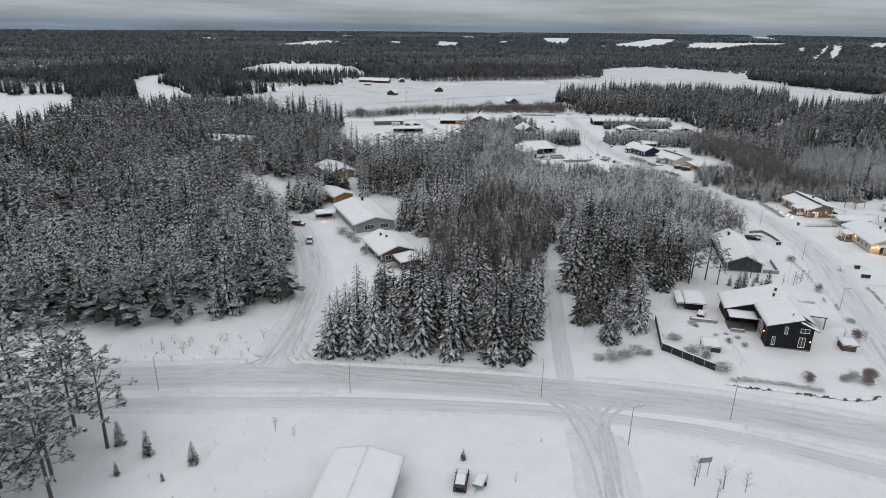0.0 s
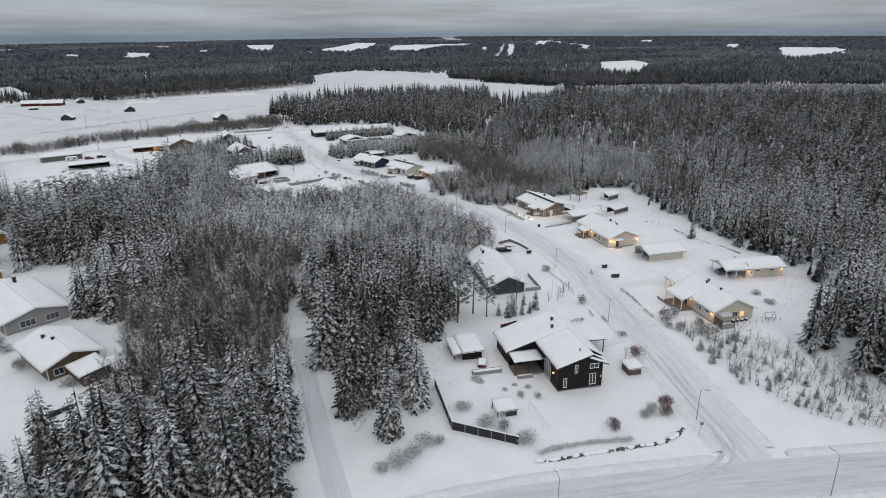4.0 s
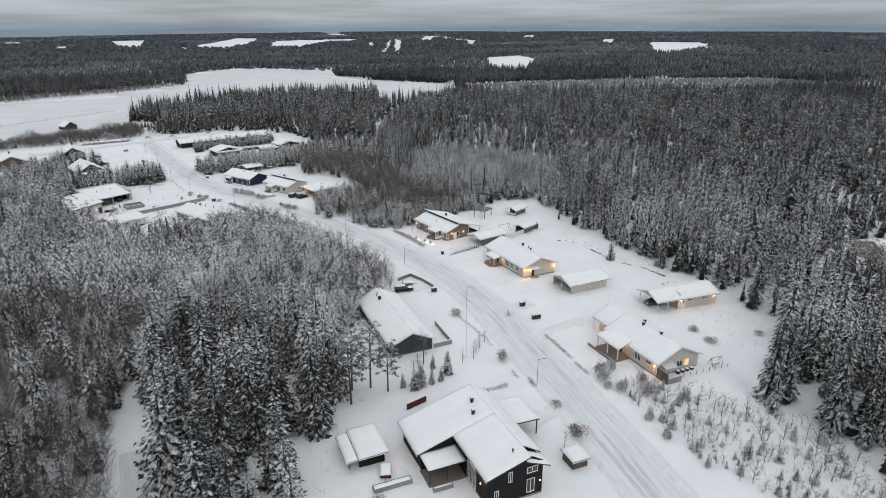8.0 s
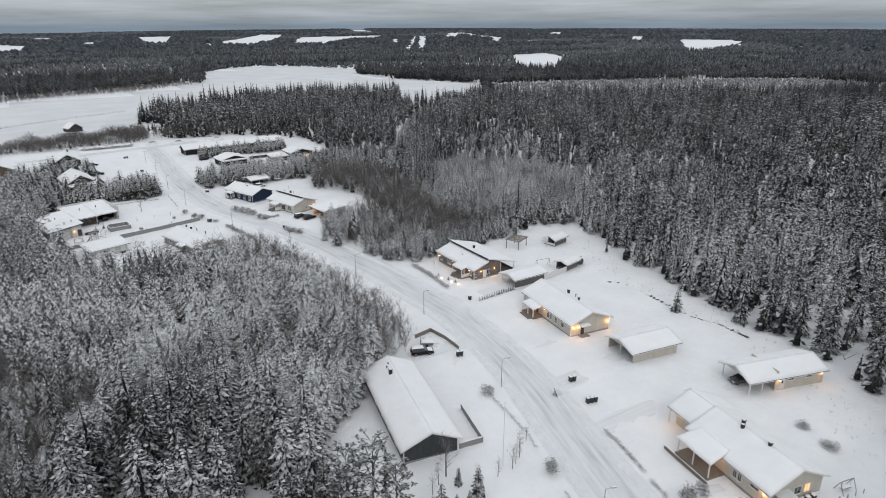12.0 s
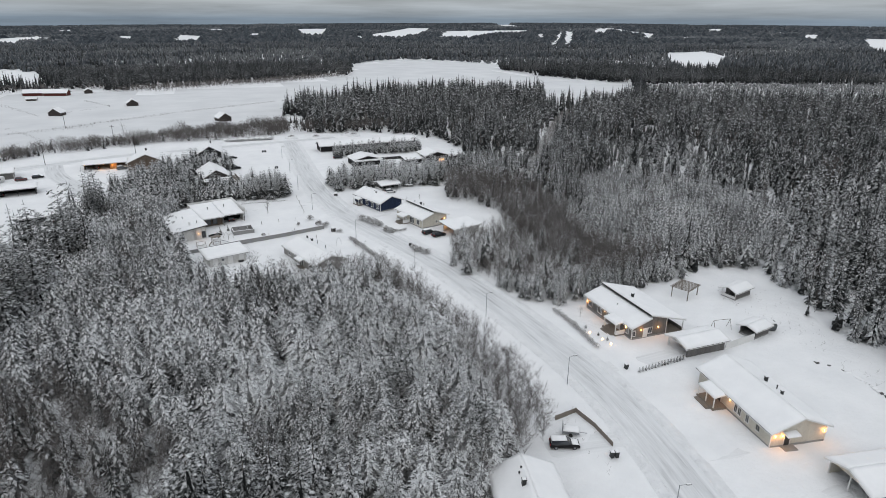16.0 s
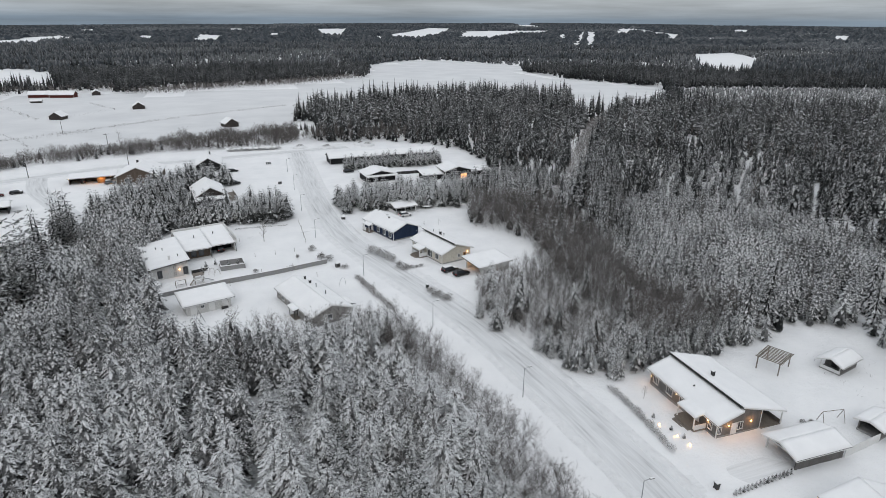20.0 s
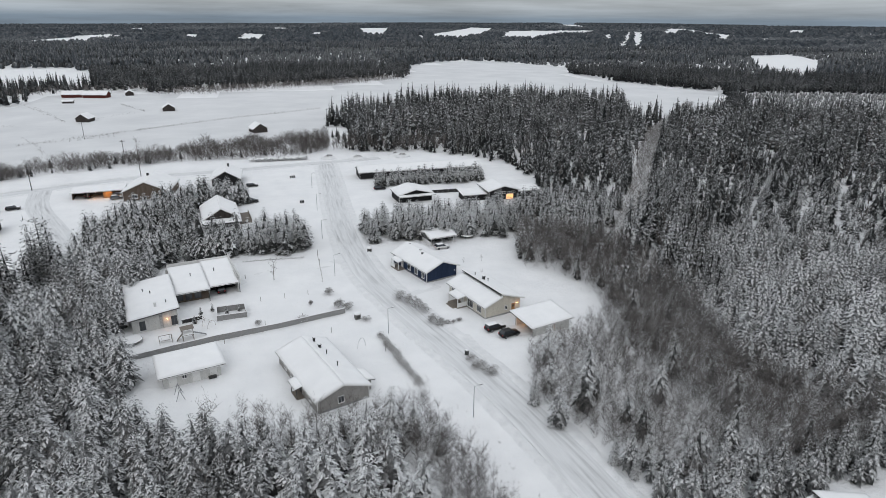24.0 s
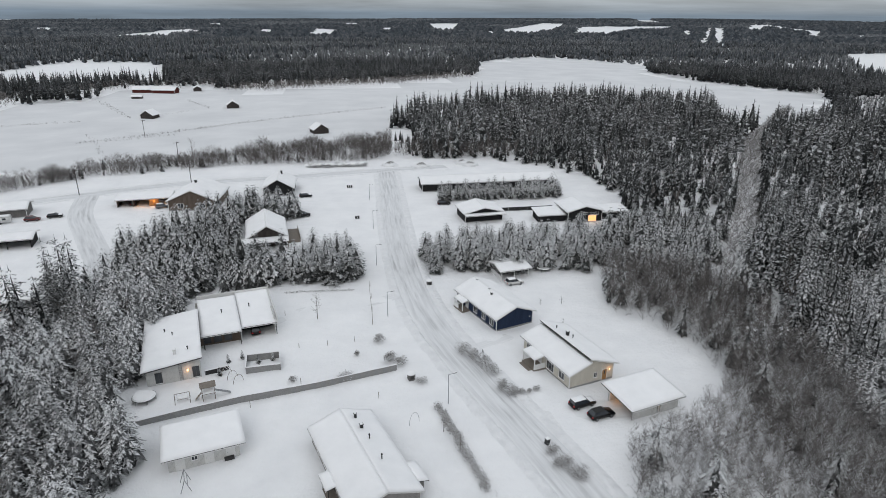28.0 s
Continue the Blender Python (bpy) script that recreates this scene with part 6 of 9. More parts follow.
posts(r, [(7.1, 0.15), (7.1, 2.9), (0.1, 0.15)], 2.7)
part("gable_panel", prism(bmesh.new(), [(0, 2.7), (W, 2.7), (W / 2, 4.0)], 0, 0.12), CREAM_WALL, r)
for u in (9.0, 13.0):
    window(r, W, L, "right", u, 1.7, 1.2, 0.5)
wall_lamp(r, W, L, "right", 6.3, 1.9, 14)
wall_lamp(r, W, L, "right", 15.8, 1.9, 12)
door(r, W, L, "right", 7.1, 0.9, 2.0, TRIM)


def turned_gable(name, O, turn, along, deep, eave, ridge, mat, label, **more):
    """A gable house whose ridge runs along its front: front wall from O, length along, depth deep."""
    ob = gable_house(name, O, turn, deep, along, eave, ridge, mat, label, **more)
    ob.matrix_world = pose(*O, 0, 0, turn) @ pose(0, deep, 0, 0, 0, -90)
    return ob


# the cream house with the lit gable
r = gable_house("cream_house", (130.2, 175.9, 0), -8.5, 10.1, 19.2, 3.0, 5.0, CREAM_WALL, "cream timber bungalow with glowing wall lamps at its gable", seed=41)
W, L = 10.1, 19.2
pr = part("porch_roof", slab(bmesh.new(), [(-2.7, 10.8, 2.4), (-2.7, 15.6, 2.4), (-0.1, 15.6, 2.8), (-0.1, 10.8, 2.8)], 0.14), TRIM, r)
part("roof_snow", snow_quilt([(-2.7, 10.8, 2.4), (-2.7, 15.6, 2.4), (-0.1, 15.6, 2.8), (-0.1, 10.8, 2.8)], 0.25, 0.4, 5), ROOF_SNOW, pr)
posts(r, [(-2.5, 11.0), (-2.5, 13.2), (-2.5, 15.4)], 2.3)
part("porch_deck", boxes((-2.7, 10.8, -0.1, 0, 15.6, 0.35)), TIMBER, r)
part("porch_step", boxes((-3.6, 11.4, -0.1, -2.7, 15.0, 0.18)), TIMBER, r)
door(r, W, L, "left", 13.0)
for u in (8.6, 7.6, 5.6):
    window(r, W, L, "left", u, 0.9, 0.7, 1.4)
window(r, W, L, "left", 3.0, 1.1, 0.8, 1.0, trim=CREAM_WALL)
door(r, W, L, "front", 3.0, 1.0, 2.1, DARK_TRIM)
ca = part("door_canopy", slab(bmesh.new(), [(1.9, -1.3, 2.55), (4.3, -1.3, 2.55), (4.3, 0, 2.8), (1.9, 0, 2.8)], 0.1), TRIM, r)
part("canopy_snow", snow_quilt([(1.9, -1.3, 2.55), (4.3, -1.3, 2.55), (4.3, 0, 2.8), (1.9, 0, 2.8)], 0.18, 0.3), ROOF_SNOW, ca)
part("door_step", boxes((1.9, -1.4, -0.1, 4.2, 0, 0.16)), FENCE_GREY, r)
wall_lamp(r, W, L, "front", 0.7, 1.9, 20)
wall_lamp(r, W, L, "front", 2.0, 1.9, 16)
wall_lamp(r, W, L, "front", 9.6, 1.9, 24)
wall_lamp(r, W, L, "left", 10.2, 2.0, 16)
wall_lamp(r, W, L, "left", 14.6, 2.0, 12)
chimney(r, 6.6, 10.6, 4.9, 0.8, 0.45)
chimney(r, 6.4, 6.4, 4.95, 0.6, 0.35)
vent(r, 6.9, 8.2, 4.8)

# its open-fronted garage
r = turned_gable("white_garage", (132.6, 161.1, 0), -9.5, 11.4, 7.6, 2.4, 3.6, CREAM_WALL, "low cream garage with open end under thick snow", sides="r", seed=51, boards=False, floor=False)
part("wall", boxes((0, 0.2, -0.1, 0.2, 9.0, 2.4)), CREAM_WALL, r)
part("wall", boxes((0.2, 8.8, -0.1, 7.4, 9.0, 2.6)), CREAM_WALL, r)
part("gable_panel", prism(bmesh.new(), [(0, 2.4), (7.6, 2.4), (3.8, 3.6)], 0, 0.12), CREAM_WALL, r)
posts(r, [(0.1, 0.1), (3.8, 0.1), (7.45, 11.2), (0.1, 11.2)], 2.4)

# the grey house with stepped roof slopes and many lamps
r = split_house("grey_house", (131.2, 212.9, 0), 0, 8.8, 17.2, 2.9, 4.4, 0.75, 4.4, GREY_WALL, "grey timber bungalow with stepped roof and warm wall lamps", 2.6, 13.4, seed=61)
W, L = 8.8, 17.2
pr = part("porch_roof", slab(bmesh.new(), [(-2.3, 2.6, 2.65), (-2.3, 7.0, 2.65), (0.2, 7.0, 3.1), (0.2, 2.6, 3.1)], 0.14), TRIM, r)
part("roof_snow", snow_quilt([(-2.3, 2.6, 2.65), (-2.3, 7.0, 2.65), (0.4, 7.0, 3.15), (0.4, 2.6, 3.15)], 0.28, 0.4, 7), ROOF_SNOW, pr)
posts(r, [(-2.1, 2.8), (-2.1, 6.8)], 2.5)
part("porch_deck", boxes((-2.3, 2.4, -0.1, 0, 7.2, 0.4)), TIMBER, r)
for k in range(3):
    part("porch_step", boxes((-2.6 - 0.35 * k, 3.0, -0.1, -2.3 - 0.35 * k, 6.6, 0.3 - 0.12 * k)), TIMBER, r)
part("porch_rail", boxes((-2.3, 2.4, 0.5, -2.2, 2.7, 1.3), (-2.3, 2.35, 0.4, 0, 2.45, 1.3)), TRIM, r)
door(r, W, L, "left", 4.6, 1.0, 2.1, TRIM)
for u, w in ((1.5, 0.8), (8.4, 1.2), (11.8, 1.5), (15.6, 1.3)):
    window(r, W, L, "left", u, 0.9, w, 1.4, bars=2)
window(r, W, L, "front", 4.6, 0.9, 0.9, 1.3)
door(r, W, L, "front", 3.4, 0.9, 2.0, TRIM, glass=False)
window(r, W, L, "front", 0.6, 0.8, 0.5, 1.2, TRIM)
wall_lamp(r, W, L, "front", 2.2, 1.9, 20)
wall_lamp(r, W, L, "front", 6.6, 1.9, 20)
wall_lamp(r, W, L, "left", 2.1, 2.0, 14)
wall_lamp(r, W, L, "left", 9.9, 2.0, 14)
wall_lamp(r, W, L, "left", 16.8, 1.6, 12)
chimney(r, 6.6, 9.4, 4.6, 1.1, 0.5)
vent(r, 2.2, 8.6, 3.8, 0.4)
posts(r, [(13.0, -0.2), (13.0, L + 0.2), (13.0, 8.5)], 2.45)
part("terrace_wall", boxes((12.8, -0.1, -0.1, 12.95, 6.0, 0.9)), GREY_WALL, r)
part("lean_to_wall", boxes((8.9, 6.0, -0.1, 12.9, 6.15, 2.5)), GREY_WALL, r)
part("terrace_deck", boxes((8.9, -0.3, -0.1, 12.95, 6.0, 0.2)), TIMBER, r)

r = turned_gable("grey_carport", (137.1, 203.1, 0), 0, 9.8, 5.6, 2.2, 3.0, GREY_WALL, "grey open carport under thick snow beside the house", sides="r", seed=71, boards=False, floor=False)
posts(r, [(0.1, 0.15), (0.1, 4.8), (0.1, 9.5)], 2.2)
part("beam", boxes((0, 0, 2.0, 5.6, 0.15, 2.2)), TRIM, r)
part("wall", boxes((0.2, 9.6, -0.1, 5.4, 9.8, 2.6)), GREY_WALL, r)
part("low_rail", boxes((0.1, 0.1, 0.4, 0.2, 0.4, 1.0)), TRIM, r)
r = turned_gable("grey_shed", (156.0, 204.3, 0), 12, 5.0, 3.6, 2.0, 2.5, GREY_WALL, "small grey garden shed with snowy roof", sides="rbl", seed=72, boards=False)
fw = thing("garden_wall", pose(147.0, 203.0, 0, 0, 0, 8), "pale board fence joining carport and shed", "fence")
for k in range(5):
    part("panel", boxes((k * 1.8, 0, -0.1, k * 1.8 + 1.74, 0.08, 1.5)), TRIM, fw)
r = turned_gable("garden_cabin", (166.8, 220.9, 0), 14, 6.2, 3.8, 2.1, 2.9, GREY_WALL, "grey garden cabin with porch and thick roof snow", sides="rb", seed=73, boards=False)
part("wall", boxes((0, 2.0, -0.1, 0.15, 6.0, 2.1)), GREY_WALL, r)
part("wall", boxes((0.15, 2.0, -0.1, 3.6, 2.15, 2.4)), GREY_WALL, r)
part("rail", boxes((3.6, 0.1, 0.3, 3.7, 2.0, 0.9), (0.1, 0.05, 0.3, 3.7, 0.13, 0.9)), TRIM, r)
posts(r, [(3.6, 0.1), (0.1, 0.1)], 2.1, 0.06)
part("door", boxes((1.2, 1.95, 0, 2.2, 2.0, 1.9)), DARK_TRIM, r)

pg = thing("pergola", pose(157.2, 227.4, 0, 0, 0, 24), "weathered timber pergola with slatted snowy roof", "pergola")
for x, y in ((-2.6, -2.0), (2.6, -2.0), (-2.6, 2.0), (2.6, 2.0)):
    part("post", boxes((x - 0.09, y - 0.09, -0.1, x + 0.09, y + 0.09, 2.5)), TIMBER, pg)
for y in (-2.0, 2.0):
    part("beam", boxes((-3.0, y - 0.07, 2.5, 3.0, y + 0.07, 2.68)), TIMBER, pg)
for k in range(11):
    part("slat", boxes((-2.9 + k * 0.57, -2.5, 2.68, -2.75 + k * 0.57, 2.5, 2.8)), TIMBER, pg)

# the dark blue house
r = gable_house("blue_house", (105.1, 320.2, 0), 19.5, 9.2, 16.6, 3.0, 4.8, BLUE_WALL, "dark blue timber bungalow with white corners and snowy roof", seed=81)
W, L = 9.2, 16.6
for u in (1.8, 5.0, 8.4):
    window(r, W, L, "left", u, 0.8, 1.3, 1.5)
pr = part("porch_roof", slab(bmesh.new(), [(-2.0, 10.8, 2.4), (-2.0, 14.6, 2.4), (-0.1, 14.6, 2.8), (-0.1, 10.8, 2.8)], 0.14), TRIM, r)
part("roof_snow", snow_quilt([(-2.0, 10.8, 2.4), (-2.0, 14.6, 2.4), (-0.1, 14.6, 2.8), (-0.1, 10.8, 2.8)], 0.25, 0.4, 5), ROOF_SNOW, pr)
posts(r, [(-1.8, 11.0), (-1.8, 14.4)], 2.3)
part("porch_deck", boxes((-2.0, 10.8, -0.1, 0, 14.6, 0.35)), TIMBER, r)
part("porch_wall", boxes((-2.0, 12.6, 0.35, -1.9, 14.6, 1.4)), TRIM, r)
door(r, W, L, "left", 12.0, 1.0, 2.1, TRIM)
part("side_vent", boxes((8.4, -0.06, 1.6, 8.6, 0, 1.8)), TRIM, r)
for x, y in ((4.2, 9.5), (3.4, 7.4), (4.4, 15.0)):
    chimney(r, x, y, 4.7, 0.5, 0.35)

# the cream house with a stepped roof
r = split_house("cream_house", (113.0, 297.6, 0), 16, 9.6, 15.2, 3.0, 4.5, 0.7, 4.2, CREAM_WALL, "cream timber bungalow with stepped snowy roof and lit back door", 3.0, 10.4, seed=91)
W, L = 9.6, 15.2
pr = part("porch_roof", slab(bmesh.new(), [(-2.6, 7.4, 2.5), (-2.6, 11.6, 2.5), (-0.1, 11.6, 2.9), (-0.1, 7.4, 2.9)], 0.14), TRIM, r)
part("roof_snow", snow_quilt([(-2.6, 7.4, 2.5), (-2.6, 11.6, 2.5), (-0.1, 11.6, 2.9), (-0.1, 7.4, 2.9)], 0.25, 0.4, 5), ROOF_SNOW, pr)
posts(r, [(-2.4, 7.6), (-2.4, 11.4)], 2.4)
part("porch_deck", boxes((-2.6, 7.4, -0.1, 0, 11.6, 0.35)), TIMBER, r)
part("porch_wall", boxes((-2.6, 7.4, 0.35, -0.1, 7.5, 1.4)), TRIM, r)
part("porch_step", boxes((-3.4, 8.0, -0.1, -2.6, 11.2, 0.18)), TIMBER, r)
door(r, W, L, "left", 9.4, 1.0, 2.1, TRIM)
window(r, W, L, "left", 6.0, 0.6, 2.2, 1.8, bars=2, lit=False)
window(r, W, L, "left", 2.4, 0.9, 1.5, 1.5)
window(r, W, L, "left", 13.4, 0.9, 1.2, 1.4)
window(r, W, L, "front", 5.6, 1.1, 0.6, 0.9)
door(r, W, L, "front", 7.6, 1.0, 2.1, OCHRE_WALL)
wall_lamp(r, W, L, "front", 8.6, 2.0, 5)
chimney(r, 5.6, 9.0, 5.1, 0.8, 0.5)
vent(r, 6.0, 7.8, 5.0)
vent(r, 5.2, 12.0, 5.1)

r = thing("carport", pose(120.2, 287.5, 0, 0, 0, 15.5), "pale boarded carport with lit bay and snowy lean-to roof", "carport")
shed_roof(r, -1.0, -0.9, 10.4, 7.2, 2.4, 3.2, 0.3, 95)
part("wall", boxes((0, 0, -0.1, 5.2, 0.15, 2.0)), WHITE_WALL, r)
part("wall", boxes((5.9, 0, -0.1, 9.8, 0.15, 2.2)), WHITE_WALL, r)
part("wall", boxes((9.65, 0.15, -0.1, 9.8, 6.2, 2.6)), WHITE_WALL, r)
part("wall", boxes((0, 6.05, -0.1, 9.65, 6.2, 2.8)), WHITE_WALL, r)
part("wall", boxes((5.6, 0.15, -0.1, 5.75, 6.05, 2.6)), WHITE_WALL, r)
posts(r, [(0.08, 0.08), (0.08, 5.9), (5.55, 0.08)], 2.3)
LAMPS.append((at(r, 1.0, 5.2, 1.6), 10))
LAMPS.append((at(r, 7.4, 0.6, 2.0), 5))

# the long white house with a middle wing and garage
r = thing("white_house", pose(39.3, 308.6, 0, 0, 0, 13.5), "pale boarded house with sloping snowy roof and glazed yard wing", "house")
part("wall", prism(bmesh.new(), [(0, -0.1), (9, -0.1), (9, 4.2), (0, 3.2)], 0, 0.2), WHITE_WALL, r)
part("wall", prism(bmesh.new(), [(0, -0.1), (9, -0.1), (9, 4.2), (0, 3.2)], 18.8, 19.0), WHITE_WALL, r)
part("wall", boxes((0, 0.2, -0.1, 0.2, 18.8, 3.2)), WHITE_WALL, r)
part("wall", boxes((8.8, 0.2, -0.1, 9, 18.8, 4.2)), WHITE_WALL, r)
roof_plane(r, [(-0.7, 19.9, 3.3), (-0.7, -0.8, 3.3), (9.5, -0.8, 4.45), (9.5, 19.9, 4.45)], 0.2, 0.32, 101)
part("wing_wall", boxes((9.0, 12.0, -0.1, 17.0, 12.15, 3.0)), BROWN_WALL, r, "dark timber yard front with large windows")
for u in (10.6, 12.6, 14.6):
    fr = part("window", boxes((u - 0.75, 11.92, 0.3, u + 0.75, 12.0, 2.5)), DARK_TRIM, r)
    part("pane", boxes((u - 0.65, 11.9, 0.4, u + 0.65, 11.92, 2.4)), GLASS, fr)
part("wing_wall", boxes((9.0, 24.0, -0.1, 24.0, 24.2, 4.0)), WHITE_WALL, r)
part("garage_wall", boxes((23.8, 12.2, -0.1, 24.0, 24.0, 3.6)), WHITE_WALL, r)
part("parting_wall", boxes((17.0, 11.0, -0.1, 17.15, 24.0, 3.4)), WHITE_WALL, r)
part("garage_back", boxes((17.15, 16.0, -0.1, 23.8, 16.1, 3.0)), BLACK_WALL, r)
roof_plane(r, [(9.5, 9.6, 3.1), (17.2, 9.6, 3.1), (17.2, 24.6, 4.2), (9.5, 24.6, 4.2)], 0.18, 0.3, 102)
roof_plane(r, [(17.25, 11.4, 2.8), (24.3, 11.4, 2.8), (24.3, 26.0, 4.0), (17.25, 26.0, 4.0)], 0.18, 0.3, 103)
part("end_wall", boxes((24.3, 11.2, 2.3, 24.45, 26.2, 4.5)), TRIM, r)
part("end_wall", boxes((9.5, 26.05, 3.0, 24.45, 26.2, 4.6)), TRIM, r)
for u, w in ((2.0, 1.0), (8.2, 1.0)):
    window(r, 9, 19, "front", u, 0.4, w, 2.0, DARK_TRIM)
wall_lamp(r, 9, 19, "front", 6.8, 1.9, 6)
part("roof_ladder", boxes((5.4, -0.1, 0.2, 5.46, -0.04, 4.2), (5.9, -0.1, 0.2, 5.96, -0.04, 4.2), *[(5.46, -0.09, 0.4 + 0.35 * k, 5.9, -0.05, 0.44 + 0.35 * k) for k in range(11)]), METAL, r)
chimney(r, 5.0, 2.6, 4.2, 0.9, 0.5, TRIM)
for x, y, z in ((4.6, 10.5, 4.1), (3.2, 12.6, 3.9), (14.0, 17.5, 4.0), (19.6, 19.0, 3.8), (7.2, 3.2, 4.4)):
    vent(r, x, y, z)
posts(r, [(10.0, 10.0), (16.9, 10.0), (24.1, 11.8)], 2.9, 0.08, DARK_TRIM)

r = thing("long_shed", pose(48.6, 285.2, 0, 0, 0, 15), "low pale shed with doors and thick rounded roof snow", "shed")
shed_roof(r, -0.8, -0.7, 10.8, 7.6, 2.5, 2.9, 0.45, 111)
part("wall", boxes((0, 0, -0.1, 9.9, 0.2, 2.5)), WHITE_WALL, r)
part("wall", boxes((0, 6.6, -0.1, 9.9, 6.8, 2.7)), WHITE_WALL, r)
part("wall", boxes((0, 0.2, -0.1, 0.2, 6.6, 2.4)), WHITE_WALL, r)
part("wall", boxes((9.7, 0.2, -0.1, 9.9, 6.6, 2.4)), WHITE_WALL, r)
for u in (1.6, 5.6, 8.6):
    door(r, 9.9, 6.8, "front", u, 1.1, 2.0, TRIM, 0.0, False)
window(r, 9.9, 6.8, "front", 3.6, 1.2, 0.7, 0.6)
part("bench", boxes((7.6, -0.6, 0, 9.0, -0.1, 0.45)), DARK_TRIM, r)

r = gable_house("beige_house", (74.6, 270.8, 0), 18, 9.6, 19.3, 2.5, 4.2, BEIGE_WALL, "beige-grey timber bungalow under a broad snowy roof", over=0.45, front_over=0.4, seed=121)
W, L = 9.6, 19.3
window(r, W, L, "front", 4.3, 0.9, 1.0, 1.2)
for u in (3, 12, 15.5):
    window(r, W, L, "left", u, 0.9, 1.2, 1.2)
door(r, W, L, "left", 7.5)
part("porch", boxes((-1.5, 5.8, 0.0, 0.0, 8.8, 0.12)), TIMBER, r, "low timber porch")
for y in (5.95, 8.65):
    part("post", boxes((-1.45, y - 0.06, 0.1, -1.33, y + 0.06, 2.3)), DARK_TRIM, r)
roof_plane(r, [(-1.8, 9.1, 2.35), (-1.8, 5.5, 2.35), (-0.3, 5.5, 2.65), (-0.3, 9.1, 2.65)], 0.12, 0.26, 123)
part("wall", boxes((W, 2.0, -0.1, W + 1.4, 5.4, 2.2)), BEIGE_WALL, r)
roof_plane(r, [(W + 2.0, 1.6, 2.2), (W + 2.0, 5.8, 2.2), (W + 0.3, 5.8, 2.6), (W + 0.3, 1.6, 2.6)], 0.12, 0.26, 122)
chimney(r, 6.4, 17.0, 4.2, 0.6, 0.35)
chimney(r, 6.4, 14.2, 4.2, 0.5, 0.45)
vent(r, 6.6, 11.3, 4.2)
vent(r, 6.6, 6.4, 4.2)

# car shelter behind the blue house
r = turned_gable("car_shelter", (112.6, 346.2, 0), 12, 7.6, 6.6, 2.4, 3.2, DARK_WALL, "open dark car shelter with white posts and snowy roof", sides="l", seed=131, boards=False, floor=False)
posts(r, [(6.5, 0.1), (6.5, 3.6), (6.5, 7.5), (0.1, 0.1)], 2.4)
part("wall", boxes((0.2, 0, -0.1, 6.4, 0.12, 1.0)), TRIM, r)

# northern houses
r = turned_gable("long_black_house", (103, 430, 0), 2, 52, 9, 3.0, 4.6, BLACK_WALL, "long black timber row house under snow", seed=141)
r2 = gable_house("dark_house", (112, 392, 0), 6, 12.5, 9.5, 3.0, 4.6, BLACK_WALL, "dark timber house with low gable and snowy roof", seed=142)
roof_plane(r2, [(-0.4, -2.0, 2.75), (13.2, -2.0, 2.75), (13.2, 0.0, 2.95), (-0.4, 0.0, 2.95)], 0.15, 0.2, 143)
r3 = gable_house("dark_house", (144.5, 388, 0), 2, 11.5, 10.5, 3.6, 5.2, BLACK_WALL, "dark timber house with lit windows and snowy roof", seed=144)
for u in (4.4, 6.0, 8.0, 9.6):
    window(r3, 11.5, 10.5, "front", u, 2.4, 1.2, 0.7, TRIM)
window(r3, 11.5, 10.5, "front", 8.2, 0.3, 2.6, 1.8, TRIM, lit=True, bars=2)
LAMPS.append((at(r3, 8.2, -0.6, 1.6), 8))
part("wall", boxes((11.5, 2, -0.1, 21.0, 8, 2.4)), BLACK_WALL, r3)
roof_plane(r3, [(11.5, 1.4, 2.5), (21.6, 1.4, 2.5), (21.6, 8.6, 3.1), (11.5, 8.6, 3.1)], 0.15, 0.3, 145)
part("wall", boxes((-9.0, 2, -0.1, 0, 8, 2.2)), BLACK_WALL, r3)
roof_plane(r3, [(-9.6, 1.4, 2.3), (0, 1.4, 2.3), (0, 8.6, 3.0), (-9.6, 8.6, 3.0)], 0.15, 0.3, 146)
fw = thing("yard_fence", pose(124.5, 402.5, 0, 0, 0, 2), "dark board fence between two yards", "fence")
for k in range(9):
    part("panel", boxes((k * 2.2, 0, -0.1, k * 2.2 + 2.14, 0.06, 1.3)), FENCE_BLACK, fw)

r = gable_house("black_gable_house", (45.5, 431, 0), 0, 10.5, 14, 3.0, 6.0, BLACK_WALL, "black timber house with steep snowy gable", seed=151)
chimney(r, 6.0, 9.0, 6.0, 1.2, 0.6)
window(r, 10.5, 14, "front", 5.2, 1.0, 2.0, 1.4)
r = gable_house("log_house", (47.5, 377, 0), 8, 10.5, 16, 3.2, 6.2, BARN_WALL, "dark log house with snowy veranda and open deck", seed=152)
tr = part("veranda_roof", slab(bmesh.new(), [(-2.5, -3.2, 2.5), (11, -3.2, 2.5), (11, 0, 2.9), (-2.5, 0, 2.9)], 0.15), DARK_TRIM, r)
part("roof_snow", snow_quilt([(-2.5, -3.2, 2.5), (11, -3.2, 2.5), (11, 0, 2.9), (-2.5, 0, 2.9)], 0.35, 0.5, 3), ROOF_SNOW, tr)
posts(r, [(-2.2, -3.0), (4.0, -3.0), (10.7, -3.0)], 2.35, 0.1, TIMBER)
part("deck", boxes((10.5, 2.0, -0.1, 14.5, 13.0, 0.5)), TIMBER, r)
part("deck_rail", boxes((14.4, 2.0, 0.5, 14.5, 13.0, 1.4)), TIMBER, r)
for u in (2.5, 5.2, 8):
    window(r, 10.5, 16, "front", u, 0.8, 1.3, 1.3)
